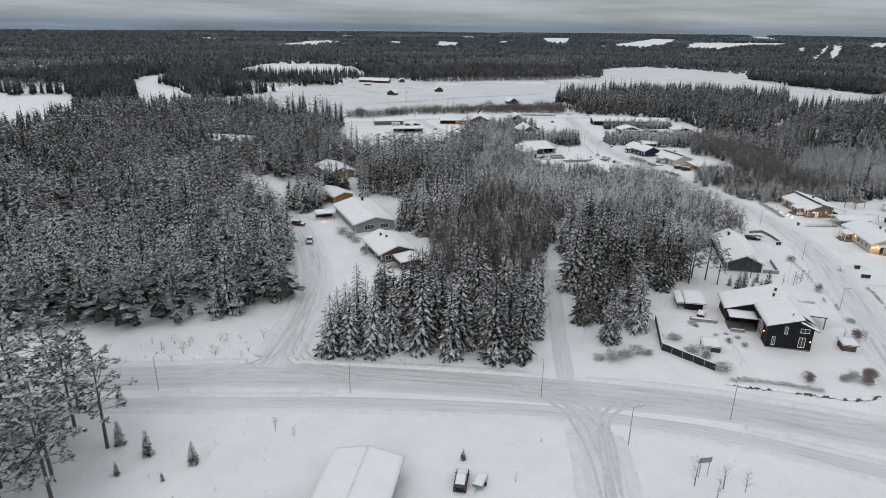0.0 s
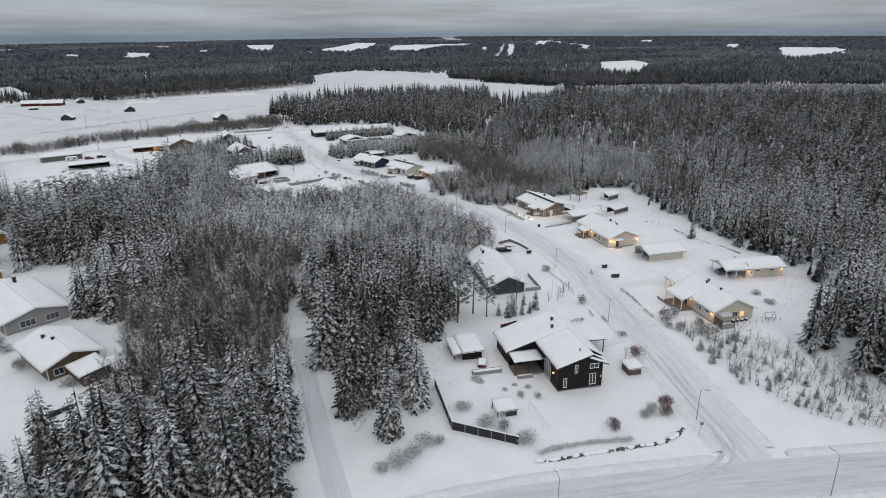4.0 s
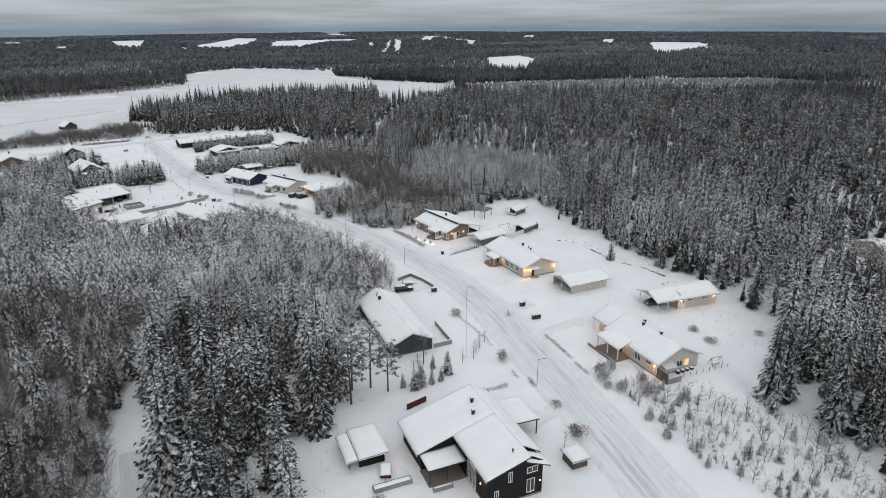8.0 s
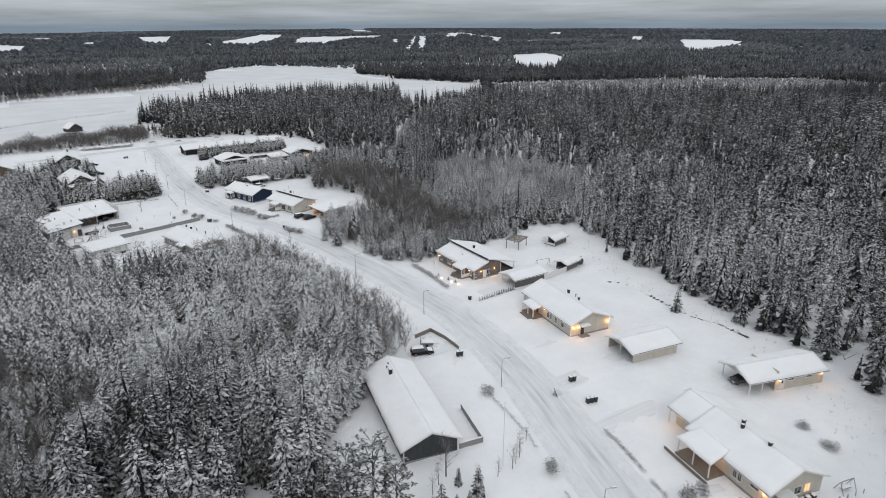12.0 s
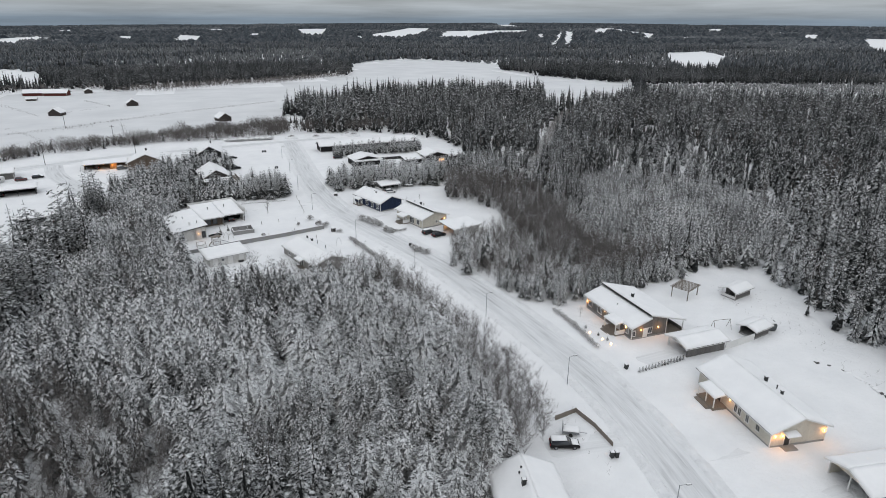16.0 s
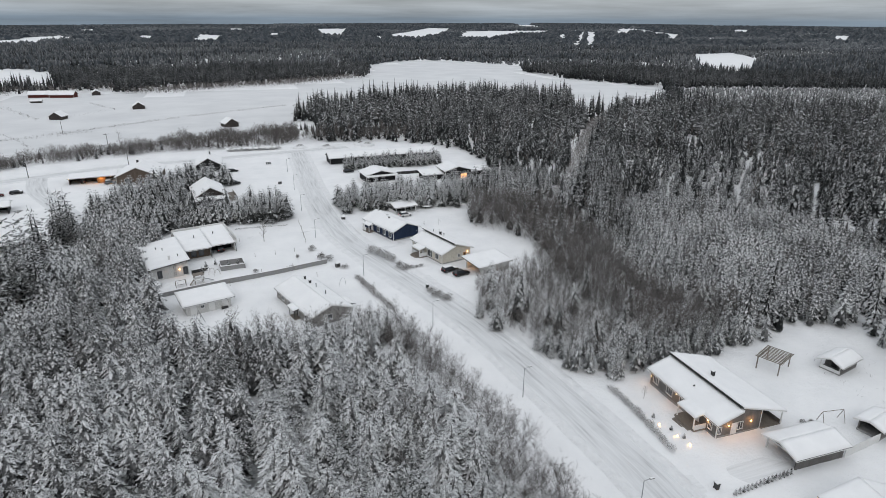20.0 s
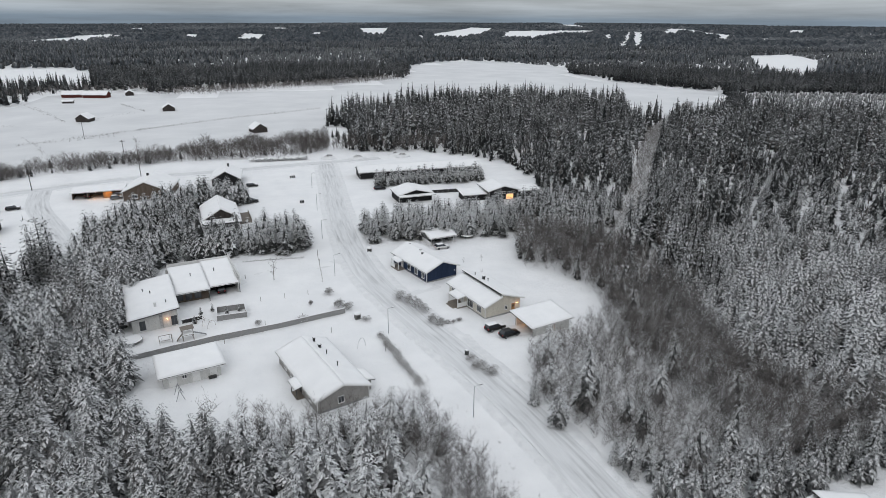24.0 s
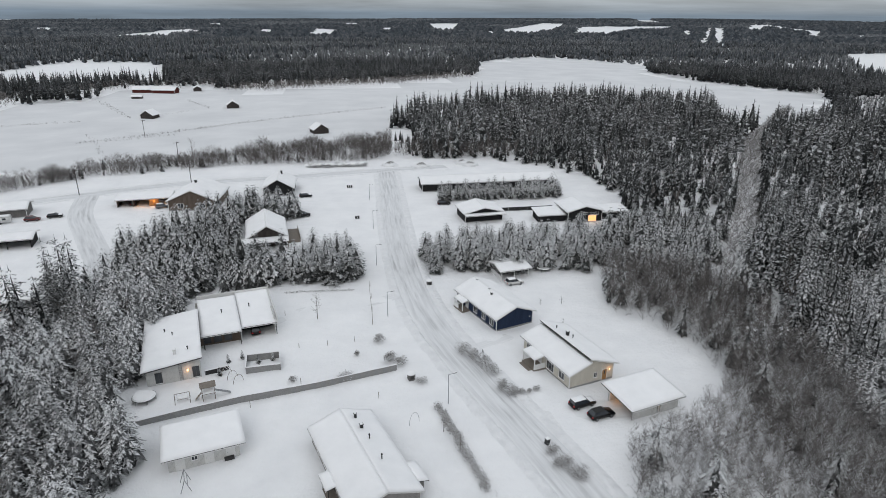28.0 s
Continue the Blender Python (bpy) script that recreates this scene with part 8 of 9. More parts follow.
for i, (x, y, d, h) in enumerate(((96.9, 312.7, 2.4, 2.0), (98.2, 310.4, 2.4, 2.1), (99.6, 307.6, 2.6, 2.0), (100.7, 305.0, 2.4, 1.9), (101.3, 299.6, 2.2, 1.8), (102.5, 297.4, 2.2, 1.7), (104.3, 297.6, 1.2, 1.0), (105.8, 297.7, 0.9, 0.8), (107.3, 298.4, 1.2, 0.8), (104.9, 281.6, 1.6, 1.1), (105.6, 279.0, 2.6, 1.4), (106.7, 276.5, 2.6, 1.3), (73.7, 307.0, 2.2, 0.9), (76.1, 314.4, 0.9, 1.2), (64.6, 307.0, 1.2, 1.2), (80.5, 319.4, 1.8, 1.6), (82.3, 311.5, 2.2, 2.0), (84.3, 310.2, 2.0, 1.8), (87.3, 303.4, 1.6, 0.9), (110.0, 131.3, 2.2, 2.6), (108.6, 129.2, 2.2, 2.4), (112.3, 130.5, 1.6, 2.4), (108.6, 124.8, 2.4, 2.0), (113.4, 124.3, 1.6, 2.2), (111.9, 121.1, 2.6, 2.4), (107.2, 126.8, 1.6, 1.4), (140.1, 131.6, 1.8, 1.2), (138.3, 126.3, 2.0, 1.2), (150.4, 122.4, 1.6, 1.0), (145.2, 116.0, 2.4, 1.6), (139.4, 113.9, 2.2, 1.8), (97.9, 146.2, 2.2, 2.2), (102.4, 168.0, 2.2, 1.6), (148.0, 211.7, 0.7, 0.8), (149.2, 211.2, 0.8, 0.9), (52.0, 118.5, 2.4, 1.4), (53.1, 112.7, 2.6, 1.6), (55.2, 110.0, 2.2, 2.0), (57.0, 106.2, 3.0, 1.8), (65.6, 119.2, 0.9, 0.6), (63.8, 120.9, 0.9, 0.6), (65.5, 116.0, 1.2, 0.9), (61.2, 120.3, 0.9, 0.6), (63.0, 117.4, 1.4, 1.1), (58.6, 124.6, 1.4, 0.9), (58.2, 126.0, 1.4, 0.9), (-25, 178, 2.6, 1.8), (-27, 182, 3.0, 1.8), (-30, 186, 3.2, 2.0), (-21, 168, 2.2, 2.6), (-12, 157, 2.4, 1.6), (36, 109.5, 3.0, 1.8), (39, 110.5, 2.6, 1.8), (33.5, 109.0, 2.0, 1.2), (42, 112.5, 2.4, 1.6), (44, 111.5, 1.8, 1.2), (95.4, 128.0, 1.8, 1.0))):
    bush(x, y, d, h, n=i)
for i, (x, y, d, h) in enumerate(((71.8, 102.3, 1.8, 1.8), (83.8, 103.6, 2.2, 2.4), (82.0, 101.6, 1.9, 2.0), (91.4, 119.9, 2.0, 2.4))):
    bush(x, y, d, h, RED_TWIGS, "dark reddish shrub with frosted twigs", i)
bush(80.6, 103.6, 2.2, 1.7, HEDGE, "rounded leafless garden bush holding snow", 1)
bush(78.6, 103.0, 1.6, 1.3, HEDGE, "rounded leafless garden bush holding snow", 2)
p = scatter([(-58, 104), (-36, 104.5), (-34, 116), (-58, 113)], 3.2, rs)
p = p[road_distance(p[:, 0], p[:, 1]) > 1.5]
h, w = sizes(len(p), 1.0, 2.6, rs, (1.3, 2.2))
plant(tree_kind("wild_shrub", UNDER, TWIGS, BARK, 0.012, 0.6, "frosted leafless wild shrub beside the road", "shrub"), p, h, w, "wild shrubs by the road", rs)
for k in range(15):
    t = k / 14
    V, F = SPRUCES_MID[k % 3]
    m = thing("young_thuja", pose(124.9 + 11.2 * t, 201.6 + 1.1 * t, 0, 0, 0, k * 77), "small dark conical thuja in a hedge row", "thuja", "thuja hedge row")
    link("crown", raw_mesh("crown", V * np.array((2.6, 2.6, 1.25)), F), SPRUCE, m)
    link("trunk", raw_mesh("trunk", *(lambda a, b: (trunk_mesh(a, b, 1.0, 0.03), (a, b))[1])([], [])), BARK, m)

# young trees along the wood's edge by the street
p = np.array([(125.8, 233.8, 7.5), (119.7, 240, 6), (116.7, 247.4, 5.2), (111, 264.8, 6.2), (122.5, 237, 6.5), (129, 236.5, 7), (133, 236, 7.5), (137, 237.5, 8), (113, 260, 5), (141, 237.5, 7.5), (145, 238, 8), (149, 238.5, 8.5), (118, 244, 4.5), (153.5, 238, 8), (158, 238.2, 8.5), (162, 238.5, 8)])
plant(tree_kind("young_spruce", SPRUCES[1:3], SNOWY_PINE, BARK, 0.014, 0.95, "young bushy spruce white with snow at the wood edge", "spruce tree"), p[:, :2], p[:, 2], np.full(len(p), 1.55), "young spruces at the wood edge", rs)
p = np.array([(108.5, 287.5, 0), (118.6, 276.5, 9), (112.5, 258, 8.5), (115, 268, 7)])[1:]
plant(tree_kind("broad_pine", PINES[:1], FROSTED, PINE_BARK, 0.012, 0.9, "broad snow-laden pine at the thicket edge", "pine tree"), p[:, :2], p[:, 2], np.full(len(p), 1.35), "broad pines by the street", rs)


# ---- stones ----
def stone_row(pts, n, lo, hi, seed, label):
    r = np.random.RandomState(seed)
    line = curve_points(pts, 0.4)
    m = thing("stone_row", Matrix(), label, "stone row")
    for k in range(n):
        q = line[int(r.uniform(0, len(line)))]
        s = r.uniform(lo, hi)
        bm = bmesh.new()
        bmesh.ops.create_icosphere(bm, subdivisions=1, radius=s)
        for v in bm.verts:
            v.co = Vector((v.co.x * 1.3, v.co.y, v.co.z * 0.7)) * r.uniform(0.8, 1.15) + Vector((q[0] + r.uniform(-0.25, 0.25), q[1] + r.uniform(-0.25, 0.25), 0.05))
        part("stone", bm, STONE, m)
    for k in range(n // 2):
        q = line[int(r.uniform(0, len(line)))]
        s = r.uniform(lo, hi) * 1.2
        bm = bmesh.new()
        bmesh.ops.create_icosphere(bm, subdivisions=2, radius=s)
        for v in bm.verts:
            v.co = Vector((v.co.x * 1.4 + q[0], v.co.y * 1.1 + q[1], v.co.z * 0.5 + 0.22))
        part("snow_cap", bm, ROOF_SNOW, m, "", True)


stone_row([(55.7, 100.7), (58.7, 99.8), (63.4, 98.9), (68.1, 97.8), (72.7, 96.8), (75.7, 96.2), (78.8, 96.4), (81.9, 97.4)], 60, 0.18, 0.42, 5, "row of dark garden stones half under snow")
stone_row([(159.9, 192.9), (162.1, 189.8), (162.4, 185.1), (161.8, 180.8), (161.3, 175.8), (160.5, 169.5), (161.3, 164.9), (162.2, 160.8), (161.7, 153.8)], 60, 0.15, 0.38, 6, "line of dark stones at the edge of the cleared plot")
lp = thing("brush_pile", Matrix(), "long heap of cut branches and roots under snow", "brush pile")
V, F = SHRUBS[0]
for k in range(26):
    d = rs.uniform(2.0, 3.4)
    link("branch_heap", raw_mesh("branch_heap", V * np.array((d, d, rs.uniform(1.4, 2.4))) + np.array((59 + k * 0.96, 474.8 + rs.uniform(-0.8, 0.8), -0.1)), F), HEAP, lp)
    bm = bmesh.new()
    bmesh.ops.create_icosphere(bm, subdivisions=2, radius=rs.uniform(0.7, 1.15))
    for v in bm.verts:
        v.co = Vector((v.co.x * 1.2 + 59 + k * 0.96, v.co.y * 1.1 + 474.8 + 0.6 * math.sin(k * 2.1), v.co.z * 0.6 + 1.15 + 0.3 * noise.noise(v.co * 1.3 + Vector((k, 0, 0)))))
    part("snow_cap", bm, ROOF_SNOW, lp, "", True)
for i, (x, y) in enumerate(((107, 470), (126, 474), (129, 470), (94, 474))):
    m = thing("snow_heap", pose(x, y, 0), "heap of ploughed snow and branches at the road end", "snow heap")
    bm = bmesh.new()
    bmesh.ops.create_icosphere(bm, subdivisions=3, radius=2.6)
    for v in bm.verts:
        k = 1 + 0.3 * noise.noise(v.co * 0.8 + Vector((i * 3, 0, 0)))
        v.co = Vector((v.co.x * 1.5 * k, v.co.y * k, v.co.z * 0.55 * k))
    part("snow_mound", bm, BANK_SNOW, m, "", True)
    tagged(link("branch_heap", raw_mesh("branch_heap", SHRUBS[i % 3][0] * np.array((4, 3, 1.6)) + np.array((0, 0, 0.6)), SHRUBS[i % 3][1]), HEDGE, m), kind="stuff")


# ---- vehicles ----
def car(x, y, turn, paint_mat, label, snow=True, long=4.5, wide=1.82, tall=1.5, boxy=0.0, z=0.03):
    """A car with its nose along +x."""
    m = thing("car", pose(x, y, z, 0, 0, turn), label, "car", "parked cars")
    a, w = long / 2, wide / 2
    body = bmesh.new()
    prof = [(-a, 0.28), (a - 0.05, 0.26), (a, 0.55), (a - 0.12, 0.78), (a * 0.42, 0.95), (-a * 0.9, 1.0), (-a, 0.9)]
    prism(body, prof, -w, w)
    bmesh.ops.bevel(body, geom=list(body.edges), offset=0.07, segments=2, affect="EDGES")
    part("body", body, paint_mat, m, "", True)
    cab = bmesh.new()
    rear = -a * (0.9 + 0.06 * boxy)
    lo = [(-a * 0.94, -w + 0.06, 0.95), (a * 0.42, -w + 0.06, 0.92), (a * 0.42, w - 0.06, 0.92), (-a * 0.94, w - 0.06, 0.95)]
    hi = [(rear + 0.3 - 0.2 * boxy, -w + 0.24, tall), (a * 0.1, -w + 0.24, tall), (a * 0.1, w - 0.24, tall), (rear + 0.3 - 0.2 * boxy, w - 0.24, tall)]
    va, vb = [cab.verts.new(c) for c in lo], [cab.verts.new(c) for c in hi]
    for i in range(4):
        cab.faces.new((va[i], va[(i + 1) % 4], vb[(i + 1) % 4], vb[i]))
    cab.faces.new(vb)
    cab.faces.new(va[::-1])
    part("window_glass", cab, GLASS, m)
    top = bmesh.new()
    slab(top, [(c[0], c[1], c[2] + 0.06) for c in hi], 0.07)
    rf = part("roof", top, paint_mat, m)
    if snow:
        part("snow_cap", snow_quilt([(c[0], c[1], c[2] + 0.06) for c in hi], 0.12, 0.25), ROOF_SNOW, rf)
        part("snow_on_bonnet", snow_quilt([(a * 0.45, -w + 0.15, 0.94), (a * 0.9, -w + 0.15, 0.82), (a * 0.9, w - 0.15, 0.82), (a * 0.45, w - 0.15, 0.94)], 0.08, 0.25), ROOF_SNOW, m)
    for sx in (-0.62, 0.62):
        for sy in (-1, 1):
            wh = part("wheel", rod(bmesh.new(), (a * sx, sy * (w - 0.2), 0.32), (a * sx, sy * (w + 0.015), 0.32), 0.33, 14), RUBBER, m)
            part("rim", rod(bmesh.new(), (a * sx, sy * (w + 0.015), 0.32), (a * sx, sy * (w + 0.025), 0.32), 0.2, 10), METAL, wh)
    for sy in (-1, 1):
        part("headlight", boxes((a - 0.14, sy * (w - 0.3) - 0.2, 0.6, a + 0.0, sy * (w - 0.3) + 0.2, 0.74)), CLEAR_LENS, m)
        part("tail_light", boxes((-a - 0.02, sy * (w - 0.2) - 0.14, 0.7, -a + 0.06, sy * (w - 0.2) + 0.14, 0.92)), RED_LENS, m)
        part("mirror", boxes((a * 0.34, sy * (w + 0.08) - 0.08, 0.95, a * 0.34 + 0.12, sy * (w + 0.08) + 0.08, 1.08)), paint_mat, m)
    return m


car(113.6, 292.6, 16, CAR_BLACK, "black estate car with snow on its roof, parked in a yard", True, 4.6, 1.84, 1.52, 1)
car(115.6, 289.2, 14, CAR_BLACK, "clean black car with a red tail light, parked in a yard", False, 4.5, 1.82, 1.5)
car(100.0, 187.2, -20, CAR_BLACK, "black car with a snow-streaked roof beside a trailer", True, 4.7, 1.85, 1.5, 1)
car(5.1, 72.6, 82, CAR_BLACK, "black car with a little snow, parked at the near house", True, 4.6, 1.85, 1.5, 1)
car(144.6, 145.6, -17 + 180, CAR_GREY, "grey car parked in the garage bay", False, 4.5, 1.82, 1.5, 1)
car(-45.9, 193.6, -15, CAR_RED, "dark red car parked at the side road", True)
car(-38.7, 176.6, -80, CAR_GREY, "grey car on the side road with snowy roof", True)
car(108.4, 413, 4, CAR_BLACK, "dark car parked before the northern houses", False)
car(-23, 411.6, 12, CAR_RED, "dark red car parked by the western row", False)
car(-17.5, 414.4, 15, CAR_BLACK, "dark car parked by the western row", True)
car(61, 405.5, 0, CAR_BLACK, "dark car parked beside the log house", False)
car(13.5, 421, 20, CAR_GREY, "grey car parked beside the lit carport", True)
car(60.5, 428.5, 10, CAR_BLACK, "dark car parked behind the black gable house", True)
car(3.2, 426, 90, CAR_BLACK, "dark car standing in the lit carport", False)
car(55.4, 327.2, 104, CAR_BLACK, "dark car in the shade of the garage bay", False, z=0.03)
car(-24, 387, 100, CAR_BLACK, "dark car in the western carport", False)
car(0, 345, 100, CAR_BLACK, "dark car in the western carport", False)
car(115.2, 343.6, 10, CAR_WHITE, "snow-covered pale car before the open shelter", True)
car(85.0, 183.5, -12, CAR_GREY, "grey car half hidden by the house", True)


def trailer(x, y, turn, label, cover=True):
    m = thing("trailer", pose(x, y, 0.03, 0, 0, turn), label, "trailer")
    part("bed", boxes((-1.3, -0.75, 0.45, 1.3, 0.75, 0.9)), METAL, m)
    part("snow_load", snow_quilt([(-1.3, -0.75, 0.9), (1.3, -0.75, 0.9), (1.3, 0.75, 0.9), (-1.3, 0.75, 0.9)], 0.3, 0.25), ROOF_SNOW, m)
    part("drawbar", rod(bmesh.new(), (1.3, 0, 0.5), (2.6, 0, 0.45), 0.05), METAL, m)
    for s in (-1, 1):
        part("wheel", rod(bmesh.new(), (0, s * 0.78, 0.3), (0, s * 0.95, 0.3), 0.3, 12), RUBBER, m)
    if not cover:
        part("tailboard", boxes((-1.4, -0.8, 0.4, -1.3, 0.8, 2.0)), METAL, m)


trailer(7.8, 72.4, 250, "small steel trailer filled with snow beside a car")
trailer(102.6, 189.6, -30, "steel trailer with a raised board beside a black car", False)
cv = thing("caravan", pose(-31, 409.5, 0, 0, 0, 8), "white caravan with snow on its roof", "caravan")
bm = box(bmesh.new(), -2.8, -1.1, 0.5, 2.8, 1.1, 2.5)
bmesh.ops.bevel(bm, geom=list(bm.edges), offset=0.25, segments=3, affect="EDGES")
part("shell", bm, CAR_WHITE, cv, "", True)
part("snow_cap", snow_quilt([(-2.6, -1.0, 2.48), (2.6, -1.0, 2.48), (2.6, 1.0, 2.48), (-2.6, 1.0, 2.48)], 0.25, 0.4), ROOF_SNOW, cv)
for u in (-1.4, 1.2):
    part("window", boxes((u - 0.5, -1.12, 1.4, u + 0.5, -1.1, 2.0)), GLASS, cv)
for s in (-1, 1):
    part("wheel", rod(bmesh.new(), (0, s * 0.9, 0.33), (0, s * 1.08, 0.33), 0.33, 12), RUBBER, cv)


# ---- yard things ----
def bins(x, y, turn, n=2, label="dark wheeled bins with snowy lids"):
    for k in range(n):
        m = thing("wheeled_bin", pose(x, y, 0, 0, 0, turn) @ pose(k * 0.75, 0, 0), label, "bin", "wheeled bins")
        bm = bmesh.new()
        prism(bm, [(0.06, 0.05), (0.54, 0.05), (0.6, 1.0), (0, 1.0)], 0, 0.65)
        part("body", bm, PLASTIC, m)
        ld = part("lid", boxes((-0.02, -0.04, 1.0, 0.62, 0.7, 1.07)), PLASTIC, m)
        part("snow_cap", snow_quilt([(0, 0, 1.07), (0.6, 0, 1.07), (0.6, 0.66, 1.07), (0, 0.66, 1.07)], 0.16, 0.2), ROOF_SNOW, ld)
        for s in (0.02, 0.58):
            part("wheel", rod(bmesh.new(), (s, 0.62, 0.12), (s + 0.05, 0.62, 0.12), 0.12, 10), RUBBER, m)


bins(105.2, 182.2, -15)
bins(117.6, 162.7, -10)
bins(115.2, 155.9, -15, 3)
bins(123.0, 203.2, 0, 1)
bins(104.4, 283.2, 20, 1)
bins(77.6, 400.3, 5, 2)
bins(75.2, 439.0, 0, 3)
sd = thing("signboard", pose(112.6, 160.9, 0, 0, 0, 60), "small leaning dark notice stand at the driveway", "stand")
part("board", box(bmesh.new(), -0.6, -0.05, 0.0, 0.6, 0.05, 1.2, pose(0, 0, 0, -20, 0, 0)), DARK_TRIM, sd)
part("prop", rod(bmesh.new(), (0, 0.7, 0), (0, 0.35, 1.0), 0.04), DARK_TRIM, sd)
for x, y, a in ((85.7, 304.8, 15), (94.4, 345.8, 0)):
    wb = thing("mail_box_house", pose(x, y, 0, 0, 0, a), "little shelter with rounded snow cap at the drive", "mailbox")
    part("case", boxes((-0.6, -0.5, -0.1, 0.6, 0.5, 1.1)), GREY_WALL, wb)
    bm = bmesh.new()
    bmesh.ops.create_icosphere(bm, subdivisions=2, radius=0.85)
    for v in bm.verts:
        v.co = Vector((v.co.x, v.co.y * 0.85, max(v.co.z, -0.1) * 0.6 + 1.12))
    part("snow_cap", bm, ROOF_SNOW, wb, "", True)
    part("opening", boxes((-0.35, -0.52, 0.2, 0.35, -0.5, 0.9)), DARK_TRIM, wb)


def trampoline(x, y, d, label, net=False):
    m = thing("trampoline", pose(x, y, 0), label, "trampoline")
    bm = bmesh.new()
    bmesh.ops.create_cone(bm, cap_ends=True, segments=28, radius1=d / 2, radius2=d / 2, depth=0.08, matrix=pose(0, 0, 0.75))
    part("frame", bm, PLASTIC, m)
    bm = bmesh.new()
    bmesh.ops.create_cone(bm, cap_ends=True, segments=28, radius1=d / 2 - 0.05, radius2=d / 2 - 0.25, depth=0.22, matrix=pose(0, 0, 0.9))
    part("snow_cover", bm, ROOF_SNOW, m)
    for k in range(6):
        a = k * math.pi / 3
        part("leg", rod(bmesh.new(), (math.cos(a) * (d / 2 - 0.05), math.sin(a) * (d / 2 - 0.05), -0.05), (math.cos(a) * (d / 2 - 0.05), math.sin(a) * (d / 2 - 0.05), 2.4 if net else 0.72), 0.03), METAL, m)


trampoline(39.9, 304.6, 3.9, "round trampoline covered with smooth snow")
trampoline(125.1, 351.5, 4.2, "round trampoline with net poles beside the grove", True)


def swing(x, y, turn, w, h, label, seat=True):
    m = thing("swing_frame", pose(x, y, 0, 0, 0, turn), label, "swing")
    part("top_bar", rod(bmesh.new(), (-w / 2, 0, h), (w / 2, 0, h), 0.05), TIMBER, m)
    for s in (-1, 1):
        for q in (-1, 1):
            part("leg", rod(bmesh.new(), (s * w / 2, 0, h), (s * w / 2, q * 0.9, -0.1), 0.05), TIMBER, m)
    if seat:
        part("seat", boxes((-w * 0.35, -0.25, 0.5, w * 0.35, 0.25, 0.6)), TIMBER, m)
        part("snow_cap", boxes((-w * 0.35, -0.25, 0.6, w * 0.35, 0.25, 0.75)), ROOF_SNOW, m)
        for s in (-1, 1):
            part("chain", rod(bmesh.new(), (s * w * 0.33, 0, h), (s * w * 0.33, 0, 0.6), 0.02), METAL, m)


swing(130.6, 120.2, -12, 2.6, 1.8, "garden swing seat with snow on it")
swing(152.9, 210.6, -8, 4.0, 2.2, "pale swing frame in a snowy garden", False)
swing(46.4, 303.4, 14, 2.4, 1.6, "small swing frame beside the fence")
for k in range(8):
    t = k / 7
    m = thing("garden_post", pose(121.7 + 10.3 * t, 121.0 - 2.6 * t, 0), "short dark post in a row along the lawn", "post", "row of garden posts")
    part("post", rod(bmesh.new(), (0, 0, -0.1), (0, 0, 0.95), 0.06), TIMBER, m)
    part("snow_cap", rod(bmesh.new(), (0, 0, 0.95), (0, 0, 1.05), 0.08), ROOF_SNOW, m)
for x, y in ((64.9, 318.6), (70.4, 319.2), (75.8, 319.8), (61.0, 333.5), (79.7, 326.9), (79.9, 333.0), (80.0, 340), (80.0, 347.0), (66, 305.8), (74, 307.6), (58, 300.0), (79.5, 299.5)):
    m = thing("fence_post", pose(x, y, 0), "thin stake standing in the snow", "post", "garden stakes")
    part("stake", rod(bmesh.new(), (0, 0, -0.1), (0, 0, 1.3), 0.05), TIMBER, m)
for y in (327, 333, 340):
    m = thing("wire_rail", pose(79.8, y, 0, 0, 0, 90), "low rail between garden stakes", "rail")
    part("rail", rod(bmesh.new(), (0, 0, 0.9), (6.4, 0, 0.9), 0.04), TIMBER, m)
pt = thing("play_tower", pose(50.6, 303.9, 0, 0, 0, 16), "timber play tower with slide and snowy platform", "play tower")
for x in (-1, 1):
    for y in (-0.8, 0.8):
        part("post", boxes((x - 0.06, y - 0.06, -0.1, x + 0.06, y + 0.06, 2.6)), TIMBER, pt)
part("platform", boxes((-1.1, -0.9, 1.2, 1.1, 0.9, 1.3)), TIMBER, pt)
part("snow_cap", snow_quilt([(-1.1, -0.9, 1.3), (1.1, -0.9, 1.3), (1.1, 0.9, 1.3), (-1.1, 0.9, 1.3)], 0.3, 0.3), ROOF_SNOW, pt)
part("roof", slab(bmesh.new(), [(-1.3, -1.0, 2.6), (1.3, -1.0, 2.6), (1.3, 1.0, 2.6), (-1.3, 1.0, 2.6)], 0.08), TIMBER, pt)
part("slide", slab(bmesh.new(), [(1.1, -0.3, 1.35), (3.6, -0.3, 0.2), (3.6, 0.3, 0.2), (1.1, 0.3, 1.35)], 0.06), METAL, pt)
part("ladder", slab(bmesh.new(), [(-2.2, -0.3, 0.1), (-1.1, -0.3, 1.3), (-1.1, 0.3, 1.3), (-2.2, 0.3, 0.1)], 0.06), TIMBER, pt)
ar = thing("garden_arch", pose(53.6, 309.6, 0, 0, 0, 40), "arched lattice trellis white with snow", "trellis")
for k in range(7):
    a, b = math.pi * k / 7, math.pi * (k + 1) / 7
    for y in (-2.0, 0.0, 2.0):
        part("hoop", rod(bmesh.new(), (math.cos(a) * 1.0, y, math.sin(a) * 1.6), (math.cos(b) * 1.0, y, math.sin(b) * 1.6), 0.04), TIMBER, ar)
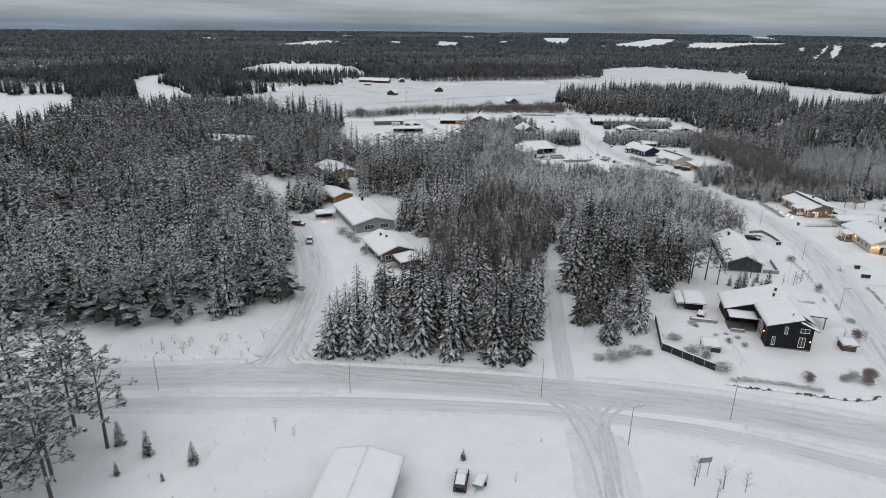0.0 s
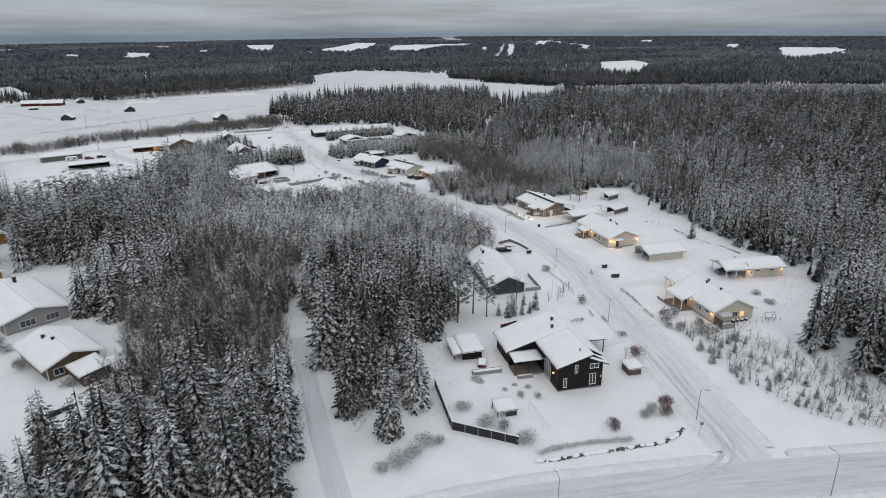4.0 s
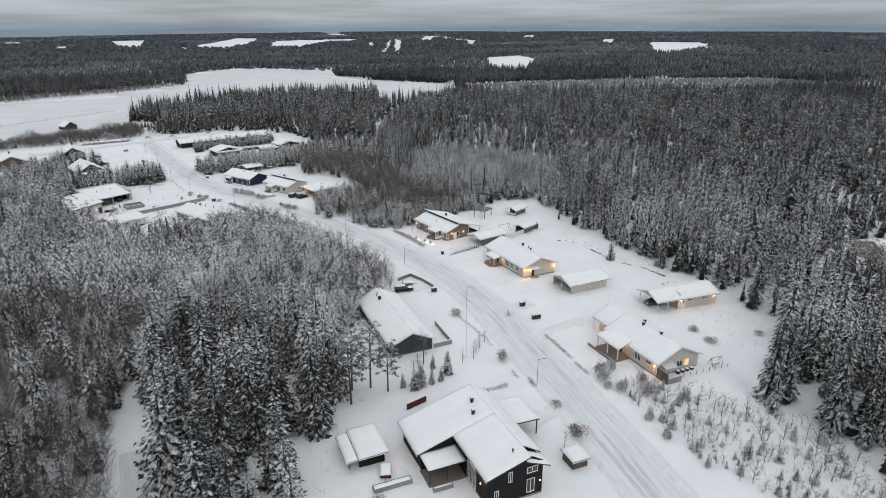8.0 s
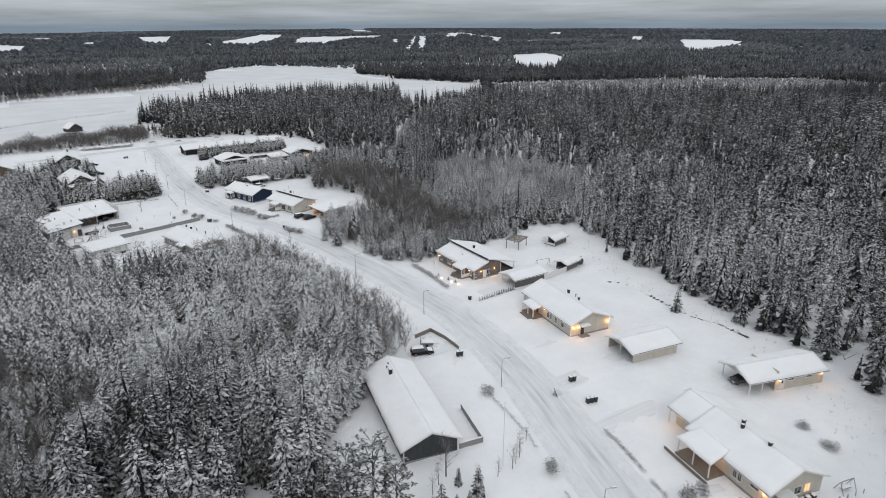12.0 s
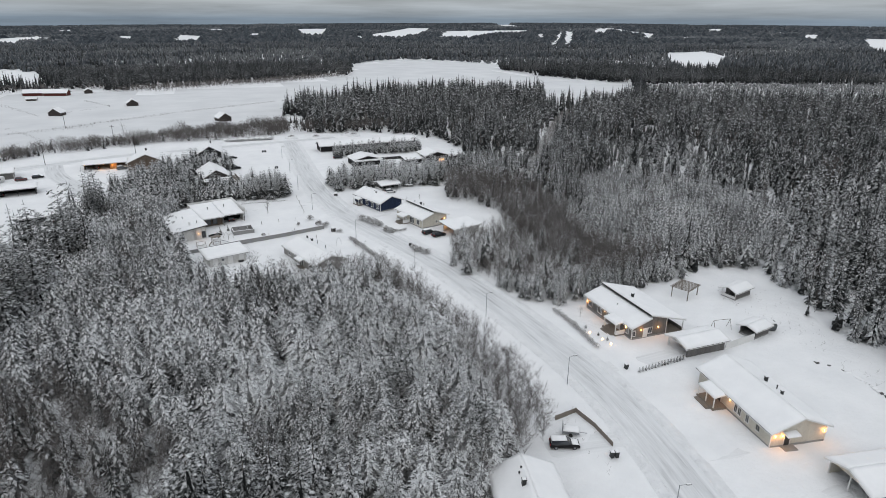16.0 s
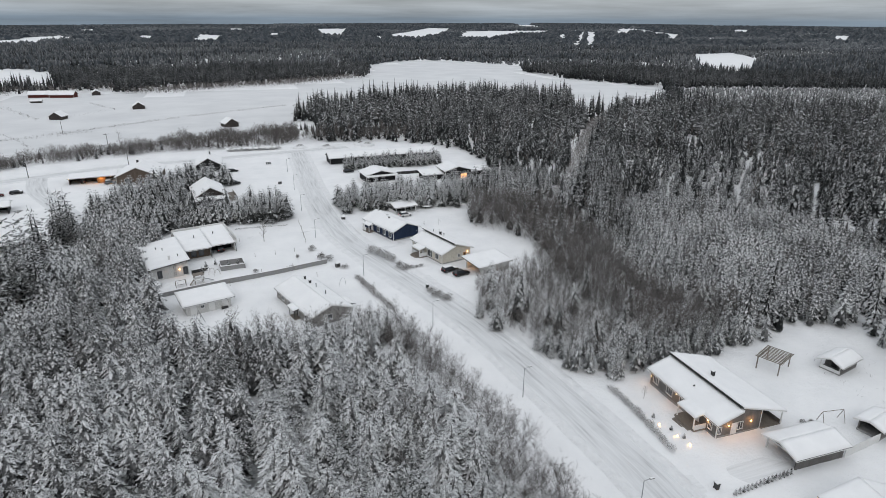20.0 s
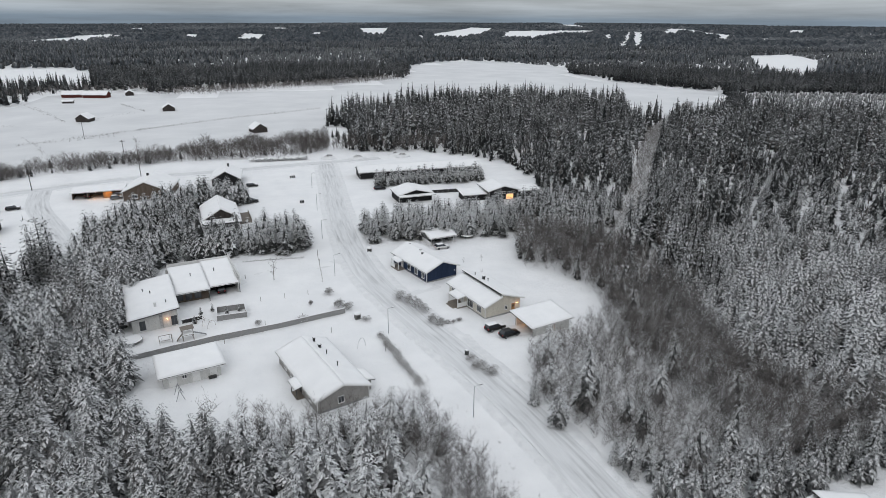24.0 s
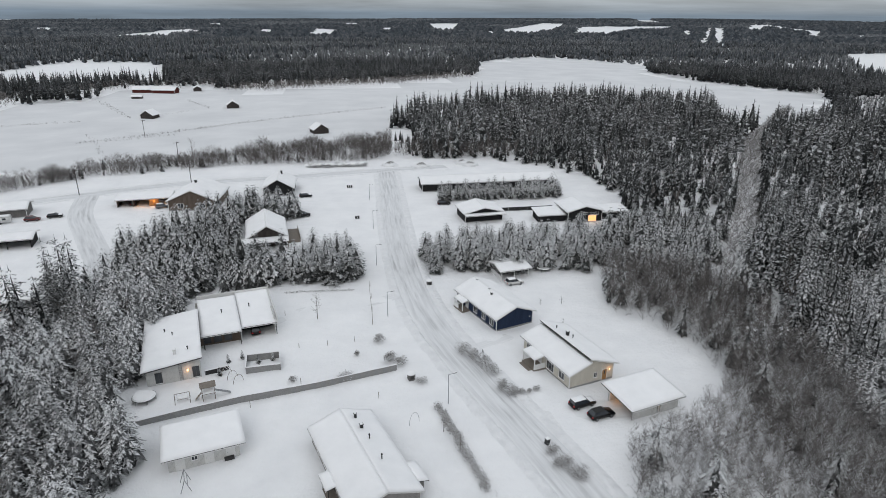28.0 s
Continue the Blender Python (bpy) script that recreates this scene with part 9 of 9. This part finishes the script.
for k in range(1, 7):
    a = math.pi * k / 7
    part("lath", rod(bmesh.new(), (math.cos(a), -2.0, math.sin(a) * 1.6), (math.cos(a), 2.0, math.sin(a) * 1.6), 0.035), ROOF_SNOW, ar)
for x, y in ((52.0, 315.2), (54.4, 316.4), (51.2, 310.9), (57.6, 314.2), (60.2, 315.0)):
    V, F = SPRUCES_MID[0]
    m = thing("potted_conifer", pose(x, y, 0), "small snowy conifer in the yard bed", "conifer", "yard conifers")
    link("crown", raw_mesh("crown", V * np.array((4.2, 4.2, 1.9)), F), SPRUCE, m)
    part("pot", rod(bmesh.new(), (0, 0, 0), (0, 0, 0.35), 0.3, 10), PLASTIC, m)
dr = thing("clothes_stand", pose(51.6, 282.0, 0, 0, 0, 15), "metal carpet-beating frame standing in the snow", "frame")
for s in (-1, 1):
    for q in (-1, 1):
        part("leg", rod(bmesh.new(), (0, s * 1.2, 2.0), (q * 0.7, s * 1.2, -0.1), 0.05), METAL, dr)
part("bar", rod(bmesh.new(), (0, -1.2, 2.0), (0, 1.2, 2.0), 0.05), METAL, dr)
part("shelf", rod(bmesh.new(), (0.3, -1.2, 1.1), (0.3, 1.2, 1.1), 0.05), METAL, dr)
ho = thing("hoop_frame", pose(84.8, 291.6, 0, 0, 0, 30), "thin hoop of a garden frame at the roof edge", "frame")
for k in range(8):
    a, b = math.pi * k / 8, math.pi * (k + 1) / 8
    part("hoop", rod(bmesh.new(), (math.cos(a), 0, math.sin(a) * 2.2), (math.cos(b), 0, math.sin(b) * 2.2), 0.03), METAL, ho)
bt = thing("covered_boat", pose(161.5, 207.5, 0, 0, 0, 70), "boat under a grey tarpaulin behind the shed", "boat")
bm = bmesh.new()
prism(bm, [(-1.2, 0.1), (1.2, 0.1), (1.5, 1.5), (0, 2.1), (-1.5, 1.5)], -2.4, 2.4)
bmesh.ops.bevel(bm, geom=list(bm.edges), offset=0.15, segments=2, affect="EDGES")
part("tarpaulin", bm, GREEN_NET, bt, "", True)
part("snow_cap", snow_quilt([(-1.0, -2.2, 1.75), (1.0, -2.2, 1.75), (1.0, 2.2, 1.75), (-1.0, 2.2, 1.75)], 0.3, 0.3), ROOF_SNOW, bt)
part("prop", boxes((-0.9, -1.6, -0.1, 0.9, -1.4, 0.15), (-0.9, 1.4, -0.1, 0.9, 1.6, 0.15)), TIMBER, bt)
gf = thing("garden_furniture", pose(121.6, 121.9, 0, 0, 0, -11.5), "dark garden chairs and table heaped with snow", "garden furniture")
for k in range(4):
    part("seat", boxes((k * 1.1, 0.4, -0.05, k * 1.1 + 0.6, 1.0, 0.6)), DARK_TRIM, gf)
    part("snow_cap", snow_quilt([(k * 1.1, 0.4, 0.6), (k * 1.1 + 0.6, 0.4, 0.6), (k * 1.1 + 0.6, 1.0, 0.6), (k * 1.1, 1.0, 0.6)], 0.2, 0.2), ROOF_SNOW, gf)
gl2 = thing("lantern", pose(125.7, 215.2, 0), "small glowing garden lantern in the snow", "lantern", "garden lanterns")
part("lamp", boxes((-0.08, -0.08, -0.05, 0.08, 0.08, 0.3)), LAMP_GLASS, gl2)
for x, y in ((124.8, 218.6), (126.2, 212.8)):
    copy_thing(gl2, pose(x, y, 0))
for x, y in ((125.9, 217.0), (126.5, 214.6), (125.2, 220.8)):
    V, F = SPRUCES_MID[1]
    m = thing("dwarf_conifer", pose(x, y, 0), "dwarf dark conifer in the front bed", "conifer", "front bed conifers")
    link("crown", raw_mesh("crown", V * np.array((2.6, 2.6, 0.9)), F), SPRUCE, m)


# ---- the warm light of the wall lamps ----
for spot, power in LAMPS:
    bulb = bpy.data.lights.new("warm_bulb", "POINT")
    bulb.energy, bulb.color, bulb.shadow_soft_size = power * 2.4, LIGHT_WARM, 0.08
    new("warm_bulb", bulb).location = spot
